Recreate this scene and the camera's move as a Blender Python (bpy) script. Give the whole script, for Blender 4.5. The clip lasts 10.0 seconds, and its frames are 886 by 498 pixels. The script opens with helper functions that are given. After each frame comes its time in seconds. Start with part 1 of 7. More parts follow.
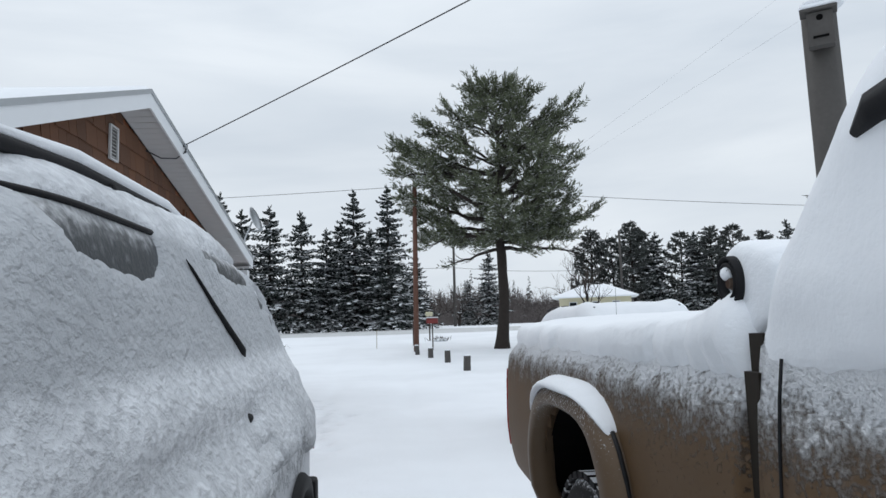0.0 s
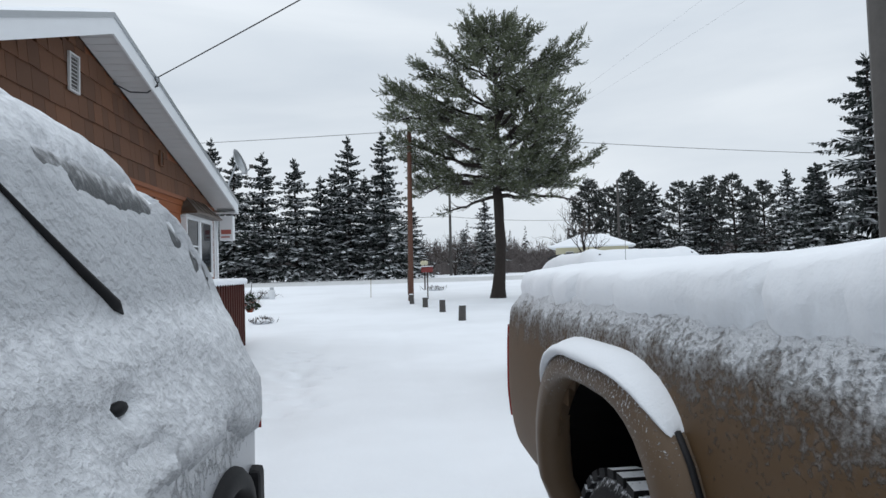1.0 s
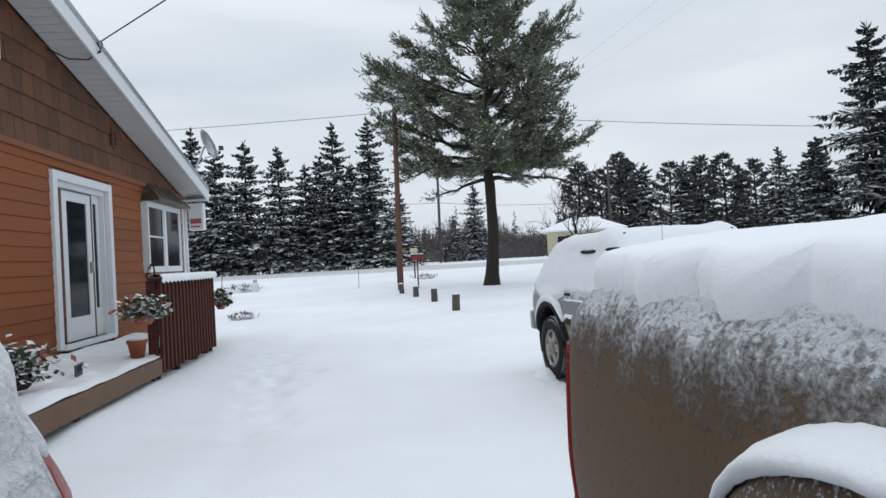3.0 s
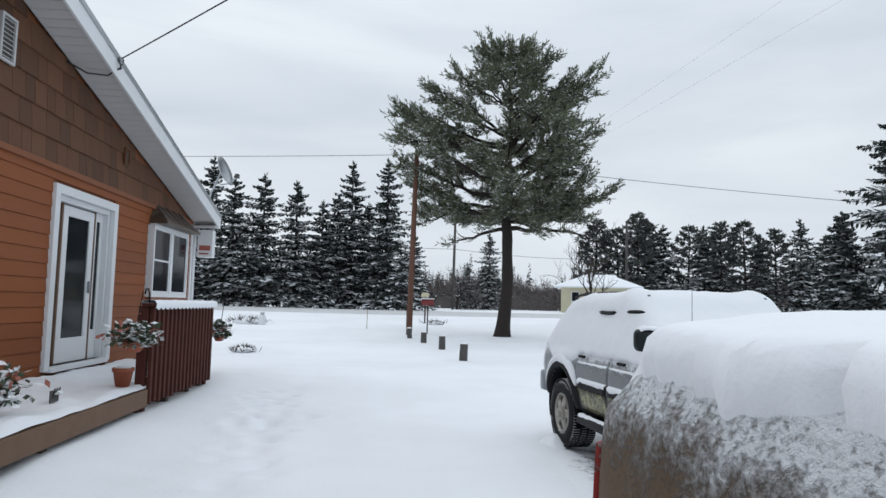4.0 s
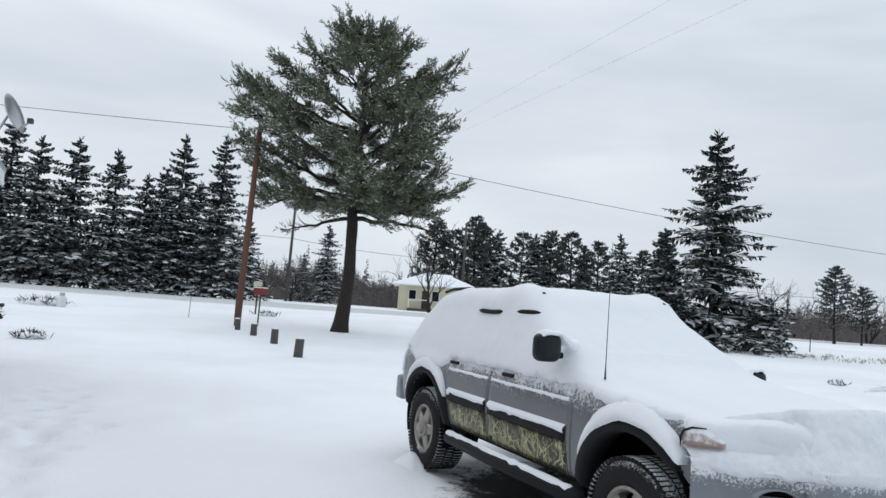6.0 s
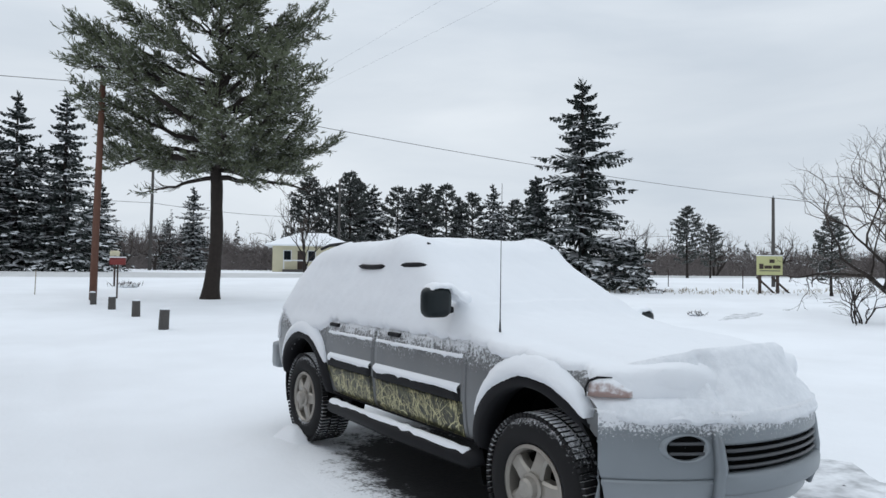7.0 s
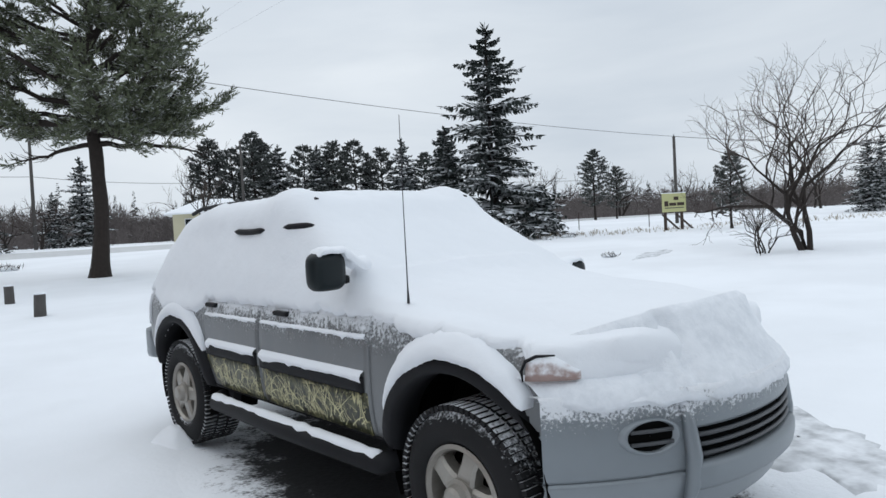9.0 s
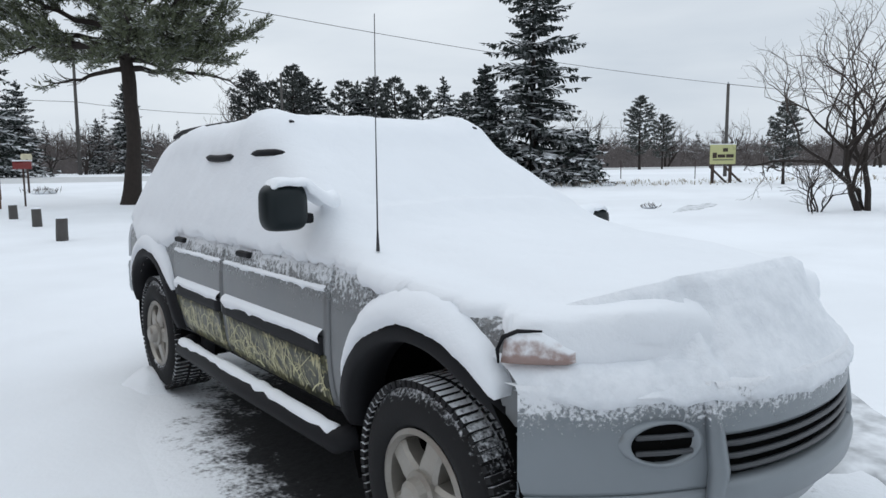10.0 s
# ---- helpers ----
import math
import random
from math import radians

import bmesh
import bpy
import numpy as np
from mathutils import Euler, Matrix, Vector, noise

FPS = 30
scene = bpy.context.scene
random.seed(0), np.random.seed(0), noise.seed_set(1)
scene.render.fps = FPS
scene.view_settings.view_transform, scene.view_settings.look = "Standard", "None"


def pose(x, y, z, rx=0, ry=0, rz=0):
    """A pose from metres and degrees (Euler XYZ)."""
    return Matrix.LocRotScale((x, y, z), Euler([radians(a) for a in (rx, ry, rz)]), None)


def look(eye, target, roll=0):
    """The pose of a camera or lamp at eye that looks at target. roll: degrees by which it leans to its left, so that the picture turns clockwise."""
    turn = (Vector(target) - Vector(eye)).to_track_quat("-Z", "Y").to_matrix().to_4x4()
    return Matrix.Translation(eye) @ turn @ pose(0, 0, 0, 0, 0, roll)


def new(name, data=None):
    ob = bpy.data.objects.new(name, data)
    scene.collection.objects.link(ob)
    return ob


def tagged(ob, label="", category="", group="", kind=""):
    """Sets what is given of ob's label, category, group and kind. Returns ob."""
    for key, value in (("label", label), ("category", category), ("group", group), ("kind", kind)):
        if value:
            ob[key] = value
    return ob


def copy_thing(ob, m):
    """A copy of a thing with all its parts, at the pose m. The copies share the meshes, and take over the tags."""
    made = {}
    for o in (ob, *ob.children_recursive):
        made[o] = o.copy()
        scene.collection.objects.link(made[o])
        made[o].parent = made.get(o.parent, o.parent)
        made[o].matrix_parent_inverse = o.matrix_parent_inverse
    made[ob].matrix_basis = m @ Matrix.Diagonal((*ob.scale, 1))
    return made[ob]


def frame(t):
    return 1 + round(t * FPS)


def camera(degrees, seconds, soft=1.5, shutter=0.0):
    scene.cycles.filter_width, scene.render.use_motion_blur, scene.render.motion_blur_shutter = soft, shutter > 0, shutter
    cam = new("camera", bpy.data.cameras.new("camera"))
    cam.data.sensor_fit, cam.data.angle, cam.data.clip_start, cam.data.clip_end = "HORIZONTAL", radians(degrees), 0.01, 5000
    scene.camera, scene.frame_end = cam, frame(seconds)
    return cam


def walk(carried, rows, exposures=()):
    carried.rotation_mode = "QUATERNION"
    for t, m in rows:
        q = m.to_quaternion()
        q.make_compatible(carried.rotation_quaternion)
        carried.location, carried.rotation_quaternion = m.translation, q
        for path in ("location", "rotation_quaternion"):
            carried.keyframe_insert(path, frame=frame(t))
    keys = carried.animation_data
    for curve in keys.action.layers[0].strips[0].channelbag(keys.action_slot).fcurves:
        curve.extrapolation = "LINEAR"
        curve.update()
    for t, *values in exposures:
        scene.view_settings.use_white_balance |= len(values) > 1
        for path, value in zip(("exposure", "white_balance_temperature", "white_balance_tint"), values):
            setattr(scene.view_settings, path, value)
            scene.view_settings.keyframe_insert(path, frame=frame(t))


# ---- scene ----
cam = camera(66.5, 10.0)
PATH = [
    (0, (2.216, 3.352, 1.459), (2.586, 5.306, 1.675), -1.9),
    (0.5, (2.339, 3.643, 1.48), (2.667, 5.604, 1.694), -4.0),
    (1, (2.384, 4.038, 1.442), (2.762, 6.000, 1.509), -1.7),
    (1.5, (2.487, 4.325, 1.451), (3.0, 6.258, 1.444), -2.5),
    (2, (2.565, 4.541, 1.454), (2.951, 6.502, 1.527), -3.6),
    (3.3, (2.575, 5.442, 1.431), (3.006, 7.394, 1.454), -2.5),
    (3.5, (2.644, 5.493, 1.447), (3.055, 7.447, 1.555), 0.7),
    (4, (2.684, 5.699, 1.457), (3.052, 7.658, 1.622), 1.4),
    (4.5, (2.6, 6.021, 1.44), (3.04, 7.962, 1.635), 2.7),
    (5, (2.639, 6.370, 1.435), (3.138, 8.294, 1.654), 0.9),
    (5.5, (2.7, 6.666, 1.447), (3.269, 8.575, 1.633), 1.8),
    (6, (2.828, 7.006, 1.413), (3.65, 8.82, 1.589), 4.3),
    (7.5, (3.138, 7.546, 1.407), (4.357, 9.131, 1.408), -0.4),
    (8, (3.249, 7.707, 1.424), (4.503, 9.265, 1.389), 0.2),
    (8.5, (3.301, 7.89, 1.428), (4.616, 9.396, 1.383), -1.4),
    (9, (3.571, 7.991, 1.41), (4.914, 9.471, 1.334), -3.1),
    (9.5, (3.866, 8.088, 1.428), (5.077, 9.678, 1.343), -1.9),
    (10, (4.107, 8.27, 1.365), (5.351, 9.816, 1.124), -0.6),
]
walk(cam, [(t, look(eye, target, roll)) for t, eye, target, roll in PATH])

# ---- world and light: bright overcast winter day ----
world = bpy.data.worlds.new("overcast_sky")
scene.world = world
world.use_nodes = True
wt = world.node_tree
wt.nodes.clear()


def wnode(kind, **sets):
    n = wt.nodes.new(kind)
    for k, v in sets.items():
        n.inputs[k].default_value = v
    return n


w_out = wnode("ShaderNodeOutputWorld")
w_bg = wnode("ShaderNodeBackground", Strength=1.0)
w_sky = wt.nodes.new("ShaderNodeTexSky")
w_sky.sky_type = "NISHITA"
w_sky.sun_disc = False
w_sky.sun_elevation, w_sky.sun_rotation = radians(58), radians(-20)
w_dim = wnode("ShaderNodeVectorMath")
w_dim.operation = "SCALE"
w_dim.inputs["Scale"].default_value = 0.06
w_co = wt.nodes.new("ShaderNodeTexCoord")
w_map = wnode("ShaderNodeMapping", Scale=(1.4, 1.4, 6.5))
w_noise = wnode("ShaderNodeTexNoise", Scale=1.25, Detail=6.0, Roughness=0.5, Distortion=0.35)
w_ramp = wt.nodes.new("ShaderNodeValToRGB")
w_ramp.color_ramp.elements[0].position, w_ramp.color_ramp.elements[0].color = 0.32, (0.61, 0.68, 0.76, 1)
w_ramp.color_ramp.elements[1].position, w_ramp.color_ramp.elements[1].color = 0.68, (0.80, 0.86, 0.92, 1)
w_mix = wnode("ShaderNodeMixRGB", Fac=0.96)
wt.links.new(w_co.outputs["Generated"], w_map.inputs["Vector"])
wt.links.new(w_map.outputs["Vector"], w_noise.inputs["Vector"])
wt.links.new(w_noise.outputs["Fac"], w_ramp.inputs["Fac"])
wt.links.new(w_sky.outputs["Color"], w_dim.inputs[0])
wt.links.new(w_dim.outputs["Vector"], w_mix.inputs["Color1"])
wt.links.new(w_ramp.outputs["Color"], w_mix.inputs["Color2"])
# a cloud cover grows brighter towards the zenith
w_sep = wt.nodes.new("ShaderNodeSeparateXYZ")
w_up = wnode("ShaderNodeMapRange")
w_up.inputs[1].default_value, w_up.inputs[2].default_value = 0.25, 1.0
w_up.inputs[3].default_value, w_up.inputs[4].default_value = 1.0, 1.32
wt.links.new(w_co.outputs["Generated"], w_sep.inputs[0])
wt.links.new(w_sep.outputs[2], w_up.inputs[0])
wt.links.new(w_up.outputs[0], w_bg.inputs["Strength"])
wt.links.new(w_mix.outputs["Color"], w_bg.inputs["Color"])
wt.links.new(w_bg.outputs["Background"], w_out.inputs["Surface"])

sun_data = bpy.data.lights.new("sun", "SUN")
sun_data.energy, sun_data.angle, sun_data.color = 0.4, radians(50), (1.0, 0.98, 0.95)
sun = new("sun", sun_data)
sun.matrix_world = pose(0, 0, 30, 32, 0, 200)


# ---- materials ----
SNOW = (0.86, 0.885, 0.92)


class Nodes:
    """Short hand for one material's nodes."""

    def __init__(self, name):
        self.m = bpy.data.materials.new(name)
        self.m.use_nodes = True
        self.t = self.m.node_tree
        self.p = self.t.nodes["Principled BSDF"]
        geo = self.t.nodes.new("ShaderNodeNewGeometry")
        self.pos, self.normal = geo.outputs["Position"], geo.outputs["Normal"]

    def link(self, a, b):
        self.t.links.new(a, b)

    def put(self, socket, value):
        if hasattr(value, "is_linked"):
            self.link(value, socket)
        else:
            socket.default_value = value

    def noise(self, scale, detail=4.0, rough=0.6, vec=None, distort=0.0):
        n = self.t.nodes.new("ShaderNodeTexNoise")
        n.inputs["Scale"].default_value, n.inputs["Detail"].default_value = scale, detail
        n.inputs["Roughness"].default_value, n.inputs["Distortion"].default_value = rough, distort
        self.link(vec or self.pos, n.inputs["Vector"])
        return n.outputs["Fac"]

    def stretch(self, sx, sy, sz, vec=None):
        n = self.t.nodes.new("ShaderNodeMapping")
        n.inputs["Scale"].default_value = (sx, sy, sz)
        self.link(vec or self.pos, n.inputs["Vector"])
        return n.outputs["Vector"]

    def math(self, op, a, b=0.0, clamp=False):
        n = self.t.nodes.new("ShaderNodeMath")
        n.operation, n.use_clamp = op, clamp
        self.put(n.inputs[0], a), self.put(n.inputs[1], b)
        return n.outputs[0]

    def z(self, vec):
        n = self.t.nodes.new("ShaderNodeSeparateXYZ")
        self.link(vec, n.inputs[0])
        return n.outputs[2]

    def step(self, value, lo, hi):
        n = self.t.nodes.new("ShaderNodeMapRange")
        n.interpolation_type = "SMOOTHSTEP"
        self.put(n.inputs[0], value)
        n.inputs[1].default_value, n.inputs[2].default_value = lo, hi
        return n.outputs[0]

    def mix(self, fac, a, b):
        n = self.t.nodes.new("ShaderNodeMixRGB")
        self.put(n.inputs[0], fac)
        self.put(n.inputs[1], (*a, 1) if isinstance(a, tuple) else a)
        self.put(n.inputs[2], (*b, 1) if isinstance(b, tuple) else b)
        return n.outputs[0]

    def bump(self, height, strength=0.3, distance=0.01):
        n = self.t.nodes.new("ShaderNodeBump")
        n.inputs["Strength"].default_value, n.inputs["Distance"].default_value = strength, distance
        self.link(height, n.inputs["Height"])
        self.link(n.outputs[0], self.p.inputs["Normal"])

    def random(self):
        return self.t.nodes.new("ShaderNodeObjectInfo").outputs["Random"]

    def done(self, color, rough=0.6, metal=0.0, spec=0.5):
        self.put(self.p.inputs["Base Color"], (*color, 1) if isinstance(color, tuple) else color)
        self.put(self.p.inputs["Roughness"], rough)
        self.put(self.p.inputs["Metallic"], metal)
        self.p.inputs["Specular IOR Level"].default_value = spec
        return self.m


def shade(c, k):
    return tuple(min(1.0, v * k) for v in c)


def plain(name, color, rough=0.6, metal=0.0, var=0.18, scale=6.0, bump=0.1, fine=90.0, spec=0.5):
    """A painted, wooden or plastic surface with two scales of variation."""
    n = Nodes(name)
    a = n.noise(scale)
    b = n.noise(fine, 3.0)
    c = n.mix(n.math("ADD", n.math("MULTIPLY", a, 0.7), n.math("MULTIPLY", b, 0.3)), shade(color, 1 - var), shade(color, 1 + var))
    if bump:
        n.bump(b, bump, 0.003)
    return n.done(c, rough, metal, spec)


def dusted(name, color, amount=0.35, soft=0.25, var=0.3, scale=3.0, grain=30.0, rough=0.85, bump=0.3, per_object=False):
    """A surface with snow caught on whatever faces up."""
    n = Nodes(name)
    base = n.mix(n.noise(scale), shade(color, 1 - var), shade(color, 1 + var))
    if per_object:
        base = n.mix(n.math("MULTIPLY", n.random(), 0.5), base, shade(color, 0.6))
    up = n.math("ADD", n.z(n.normal), n.math("MULTIPLY", n.math("SUBTRACT", n.noise(grain, 3.0), 0.5), 1.3))
    fac = n.step(up, 1 - amount - soft, 1 - amount + soft)
    if bump:
        n.bump(n.noise(grain * 2), bump, 0.01)
    return n.done(n.mix(fac, base, SNOW), rough, 0.0, 0.25)


def crusted(name, color, z_low, z_high, grain=55.0, rough=0.4, metal=0.0, wobble=0.25, relief=0.7, streak=(1, 1, 1), dirt=0.0, soft=0.08, twist=0.4, film=0.0, veil_tone=(0.50, 0.51, 0.52), speck_tone=None):
    """Car paint under wind-blown snow: bare below z_low, crusted over above z_high."""
    n = Nodes(name)
    z = n.z(n.pos)
    v = n.stretch(*streak)
    speck = n.noise(grain, 5.0, 0.65, v, twist)
    patch = n.noise(grain * 0.16, 3.0, 0.55)
    level = n.step(n.math("ADD", z, n.math("MULTIPLY", n.math("SUBTRACT", patch, 0.5), wobble)), z_low, z_high)
    # specks thicken with height until they close up
    cover = n.step(n.math("ADD", speck, n.math("MULTIPLY", level, 0.62)), 0.78 - soft, 0.78 + soft)
    tone = n.mix(n.noise(2.2), shade(color, 0.86), shade(color, 1.1))
    if dirt:
        tone = n.mix(n.math("MULTIPLY", n.noise(5.0, 6.0, 0.7, n.stretch(1, 1, 0.25)), dirt), tone, (0.32, 0.30, 0.27))
    if film:
        # powder too thin to hide the paint
        veil = n.math("MULTIPLY", n.step(n.math("ADD", level, n.math("MULTIPLY", n.math("SUBTRACT", n.noise(grain * 0.5, 5.0, 0.6), 0.5), 0.9)), 0.12, 0.95), film)
        tone = n.mix(veil, tone, veil_tone)
    snow = n.mix(n.step(level, 0.28, 0.72), speck_tone, shade(SNOW, 0.97)) if speck_tone else shade(SNOW, 0.97)
    col = n.mix(cover, tone, snow)
    n.bump(n.math("ADD", n.math("MULTIPLY", cover, 0.55), n.math("MULTIPLY", n.math("MULTIPLY", speck, cover), 1.2)), relief, 0.018)
    return n.done(col, n.math("ADD", n.math("MULTIPLY", cover, 0.9 - rough), rough), n.math("MULTIPLY", n.math("SUBTRACT", 1.0, cover), metal), 0.3)


def snow_material(name, tint=SNOW, lumps=14.0, relief=0.5, distance=0.02):
    n = Nodes(name)
    a, b = n.noise(lumps, 5.0, 0.6), n.noise(lumps * 9, 3.0, 0.7)
    n.bump(n.math("ADD", n.math("MULTIPLY", a, 0.8), n.math("MULTIPLY", b, 0.2)), relief, distance)
    col = n.mix(n.noise(1.3, 5.0), shade(tint, 0.96), shade(tint, 1.03))
    return n.done(col, 0.75, 0.0, 0.2)


def ground_material():
    n = Nodes("snow_ground")
    big, mid, small = n.noise(0.22, 4.0), n.noise(1.7, 5.0), n.noise(24.0, 4.0, 0.7)
    col = n.mix(n.step(big, 0.35, 0.65), shade(SNOW, 0.95), shade(SNOW, 1.03))
    # faint grey and yellowish stains on the driven snow
    stain = n.step(n.math("ADD", n.math("MULTIPLY", n.noise(0.5, 6.0, 0.65), 0.7), n.math("MULTIPLY", mid, 0.3)), 0.56, 0.72)
    col = n.mix(n.math("MULTIPLY", stain, 0.16), col, (0.62, 0.63, 0.62))
    n.bump(n.math("ADD", n.math("MULTIPLY", mid, 0.8), n.math("MULTIPLY", small, 0.2)), 0.5, 0.05)
    return n.done(col, 0.8, 0.0, 0.2)


M_GROUND = ground_material()
M_SNOW = snow_material("soft_snow")
M_SNOW_SMOOTH = snow_material("drifted_snow", lumps=4.0, relief=0.35, distance=0.03)
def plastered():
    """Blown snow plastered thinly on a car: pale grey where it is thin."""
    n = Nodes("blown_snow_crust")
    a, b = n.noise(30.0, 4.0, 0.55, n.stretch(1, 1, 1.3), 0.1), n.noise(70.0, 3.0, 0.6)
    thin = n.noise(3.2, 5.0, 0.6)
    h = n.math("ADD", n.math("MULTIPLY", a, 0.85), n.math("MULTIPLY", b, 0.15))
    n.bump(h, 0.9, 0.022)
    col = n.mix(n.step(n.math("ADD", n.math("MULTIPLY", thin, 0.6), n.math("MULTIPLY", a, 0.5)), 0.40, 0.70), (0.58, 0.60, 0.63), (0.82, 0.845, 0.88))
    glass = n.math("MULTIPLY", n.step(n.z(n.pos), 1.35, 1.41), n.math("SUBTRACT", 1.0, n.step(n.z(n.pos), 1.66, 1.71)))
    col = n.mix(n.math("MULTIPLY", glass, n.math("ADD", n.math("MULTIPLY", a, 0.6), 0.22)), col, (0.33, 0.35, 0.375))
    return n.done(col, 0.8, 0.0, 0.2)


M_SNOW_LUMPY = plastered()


M_ROAD = plain("packed_road_snow", (0.55, 0.56, 0.57), 0.8, var=0.25, scale=1.5, bump=0.3, fine=20)


def bare_shade_patch(name, cx, cy, rx, ry):
    """Wet dark ground, the car's shade put into its colour, breaking up into thin snow towards its rim."""
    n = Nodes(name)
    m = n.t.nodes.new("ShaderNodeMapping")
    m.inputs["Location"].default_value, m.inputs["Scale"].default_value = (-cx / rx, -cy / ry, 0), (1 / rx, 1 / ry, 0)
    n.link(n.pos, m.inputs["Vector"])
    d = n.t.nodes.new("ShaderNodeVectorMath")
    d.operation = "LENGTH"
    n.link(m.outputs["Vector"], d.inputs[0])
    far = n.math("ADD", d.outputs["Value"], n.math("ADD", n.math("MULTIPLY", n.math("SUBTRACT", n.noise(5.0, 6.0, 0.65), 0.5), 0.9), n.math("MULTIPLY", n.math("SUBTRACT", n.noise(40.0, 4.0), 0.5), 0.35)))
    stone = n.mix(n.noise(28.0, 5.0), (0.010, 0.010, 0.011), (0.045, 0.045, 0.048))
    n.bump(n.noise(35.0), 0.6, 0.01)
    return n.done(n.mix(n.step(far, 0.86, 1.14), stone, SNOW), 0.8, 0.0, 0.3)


M_BARE_SHADE = bare_shade_patch("wet_gravel_and_shade", 6.16, 10.95, 0.96, 1.75)
M_SLUSH = dusted("thin_slush", (0.15, 0.16, 0.17), amount=0.16, soft=0.5, grain=5.0, scale=4, bump=0.5)
M_SIDING = plain("orange_stained_siding", (0.200, 0.064, 0.021), 0.6, var=0.25, scale=2.5, bump=0.25, fine=45)
M_WHITE = plain("white_painted_trim", (0.70, 0.72, 0.74), 0.45, var=0.05, scale=3, bump=0.05)
M_SOFFIT = plain("grey_white_soffit", (0.52, 0.52, 0.52), 0.55, var=0.06, scale=3, bump=0.05)
M_COPPER = plain("weathered_bronze_sheet", (0.10, 0.072, 0.055), 0.38, 0.6, var=0.3, scale=9, bump=0.15)
M_RED_WOOD = dusted("red_brown_painted_wood", (0.074, 0.024, 0.018), amount=0.12, soft=0.12, var=0.25, scale=6, grain=40, bump=0.2)
M_DECK = plain("worn_deck_board", (0.14, 0.080, 0.047), 0.7, var=0.3, scale=7, bump=0.3)
M_DARK_WOOD = plain("dark_stained_post", (0.045, 0.028, 0.022), 0.75, var=0.35, scale=9, bump=0.4)
M_GREY_POST = plain("weathered_grey_post", (0.075, 0.07, 0.066), 0.85, var=0.35, scale=5, bump=0.6, fine=40)
M_POLE = plain("red_brown_pole", (0.115, 0.052, 0.034), 0.8, var=0.3, scale=3, bump=0.4)
M_STEEL = plain("galvanised_steel", (0.42, 0.44, 0.46), 0.35, 0.8, var=0.1, scale=8, bump=0.05)
M_BLACK = plain("black_rubber_trim", (0.011, 0.011, 0.013), 0.65, var=0.3, scale=12, bump=0.15, spec=0.22)
M_TYRE = dusted("black_tyre_rubber", (0.014, 0.014, 0.015), amount=0.30, soft=0.25, grain=65.0, rough=0.8, bump=0.2)
# near-black lining and underbody; the colour also stands in for shade inside recesses
M_NEAR_BLACK = plain("black_lining_and_shade", (0.005, 0.005, 0.005), 0.95, var=0.3, bump=0, spec=0.05)
M_RIM = plain("dull_alloy", (0.33, 0.31, 0.28), 0.42, 0.55, var=0.18, scale=14, bump=0.08)
M_SILVER = crusted("silver_paint", (0.175, 0.187, 0.20), 0.76, 1.16, grain=60, rough=0.32, metal=0.35, wobble=0.14, relief=0.8, dirt=0.30, film=0.7)
M_SILVER_LOW = plain("silver_bumper_paint", (0.245, 0.27, 0.29), 0.35, 0.3, var=0.08, scale=3, bump=0.03)
M_GOLD = crusted("gold_brown_paint", (0.100, 0.055, 0.022), 1.10, 1.43, grain=78, rough=0.6, metal=0.0, wobble=0.16, relief=1.0, streak=(1, 0.85, 1.1), dirt=0.06, soft=0.17, twist=0.1, film=0.70, veil_tone=(0.33, 0.285, 0.255), speck_tone=(0.56, 0.53, 0.51))
M_TAIL_CRUST = crusted("snow_crusted_red_lamp", (0.30, 0.030, 0.026), 1.04, 1.42, grain=50, rough=0.35, wobble=0.1, relief=0.8, soft=0.13, twist=0.1)
M_FLARE = crusted("gold_brown_flare", (0.105, 0.062, 0.030), 0.86, 1.75, grain=120, rough=0.5, metal=0.0, wobble=0.1, relief=0.6, dirt=0.15, twist=0.1)
M_BUMPER = crusted("silver_bumper_flecked", (0.235, 0.26, 0.28), 0.62, 0.86, grain=80, rough=0.38, metal=0.25, wobble=0.08, relief=0.5, film=0.5)
M_PALE = crusted("pale_silver_paint", (0.50, 0.52, 0.55), 0.86, 1.12, grain=38, rough=0.4, metal=0.3, wobble=0.2, relief=0.8)
M_GLASS = Nodes("dark_glass").done((0.012, 0.015, 0.019), 0.06, 0.0, 0.09)
M_FROST = dusted("snow_flecked_glass", (0.05, 0.058, 0.066), amount=0.95, soft=0.5, grain=22.0, rough=0.3, bump=0.3)
M_WINCRUST = dusted("snow_dusted_glass", (0.036, 0.041, 0.047), amount=0.26, soft=0.5, grain=32.0, rough=0.35, bump=0.2)
M_LAMP = dusted("amber_clear_lamp", (0.36, 0.26, 0.235), amount=0.70, soft=0.4, grain=30, rough=0.2, var=0.25, scale=9)
M_TAIL_BURIED = crusted("red_lamp_under_snow", (0.30, 0.030, 0.026), 0.50, 0.92, grain=50, rough=0.35, wobble=0.1, relief=0.8, soft=0.13, twist=0.1)
M_WIRE = plain("dark_cable", (0.03, 0.03, 0.035), 0.6, bump=0)


def link_mesh(name, bm, material, smooth=False):
    bm.normal_update()
    me = bpy.data.meshes.new(name)
    bm.to_mesh(me)
    bm.free()
    if smooth:
        me.polygons.foreach_set("use_smooth", [True] * len(me.polygons))
    for m in material if isinstance(material, (list, tuple)) else [material]:
        me.materials.append(m)
    return new(name, me)


def part(name, bm, material, parent, label="", smooth=False):
    ob = link_mesh(name, bm, material, smooth)
    ob.parent = parent
    return tagged(ob, label)


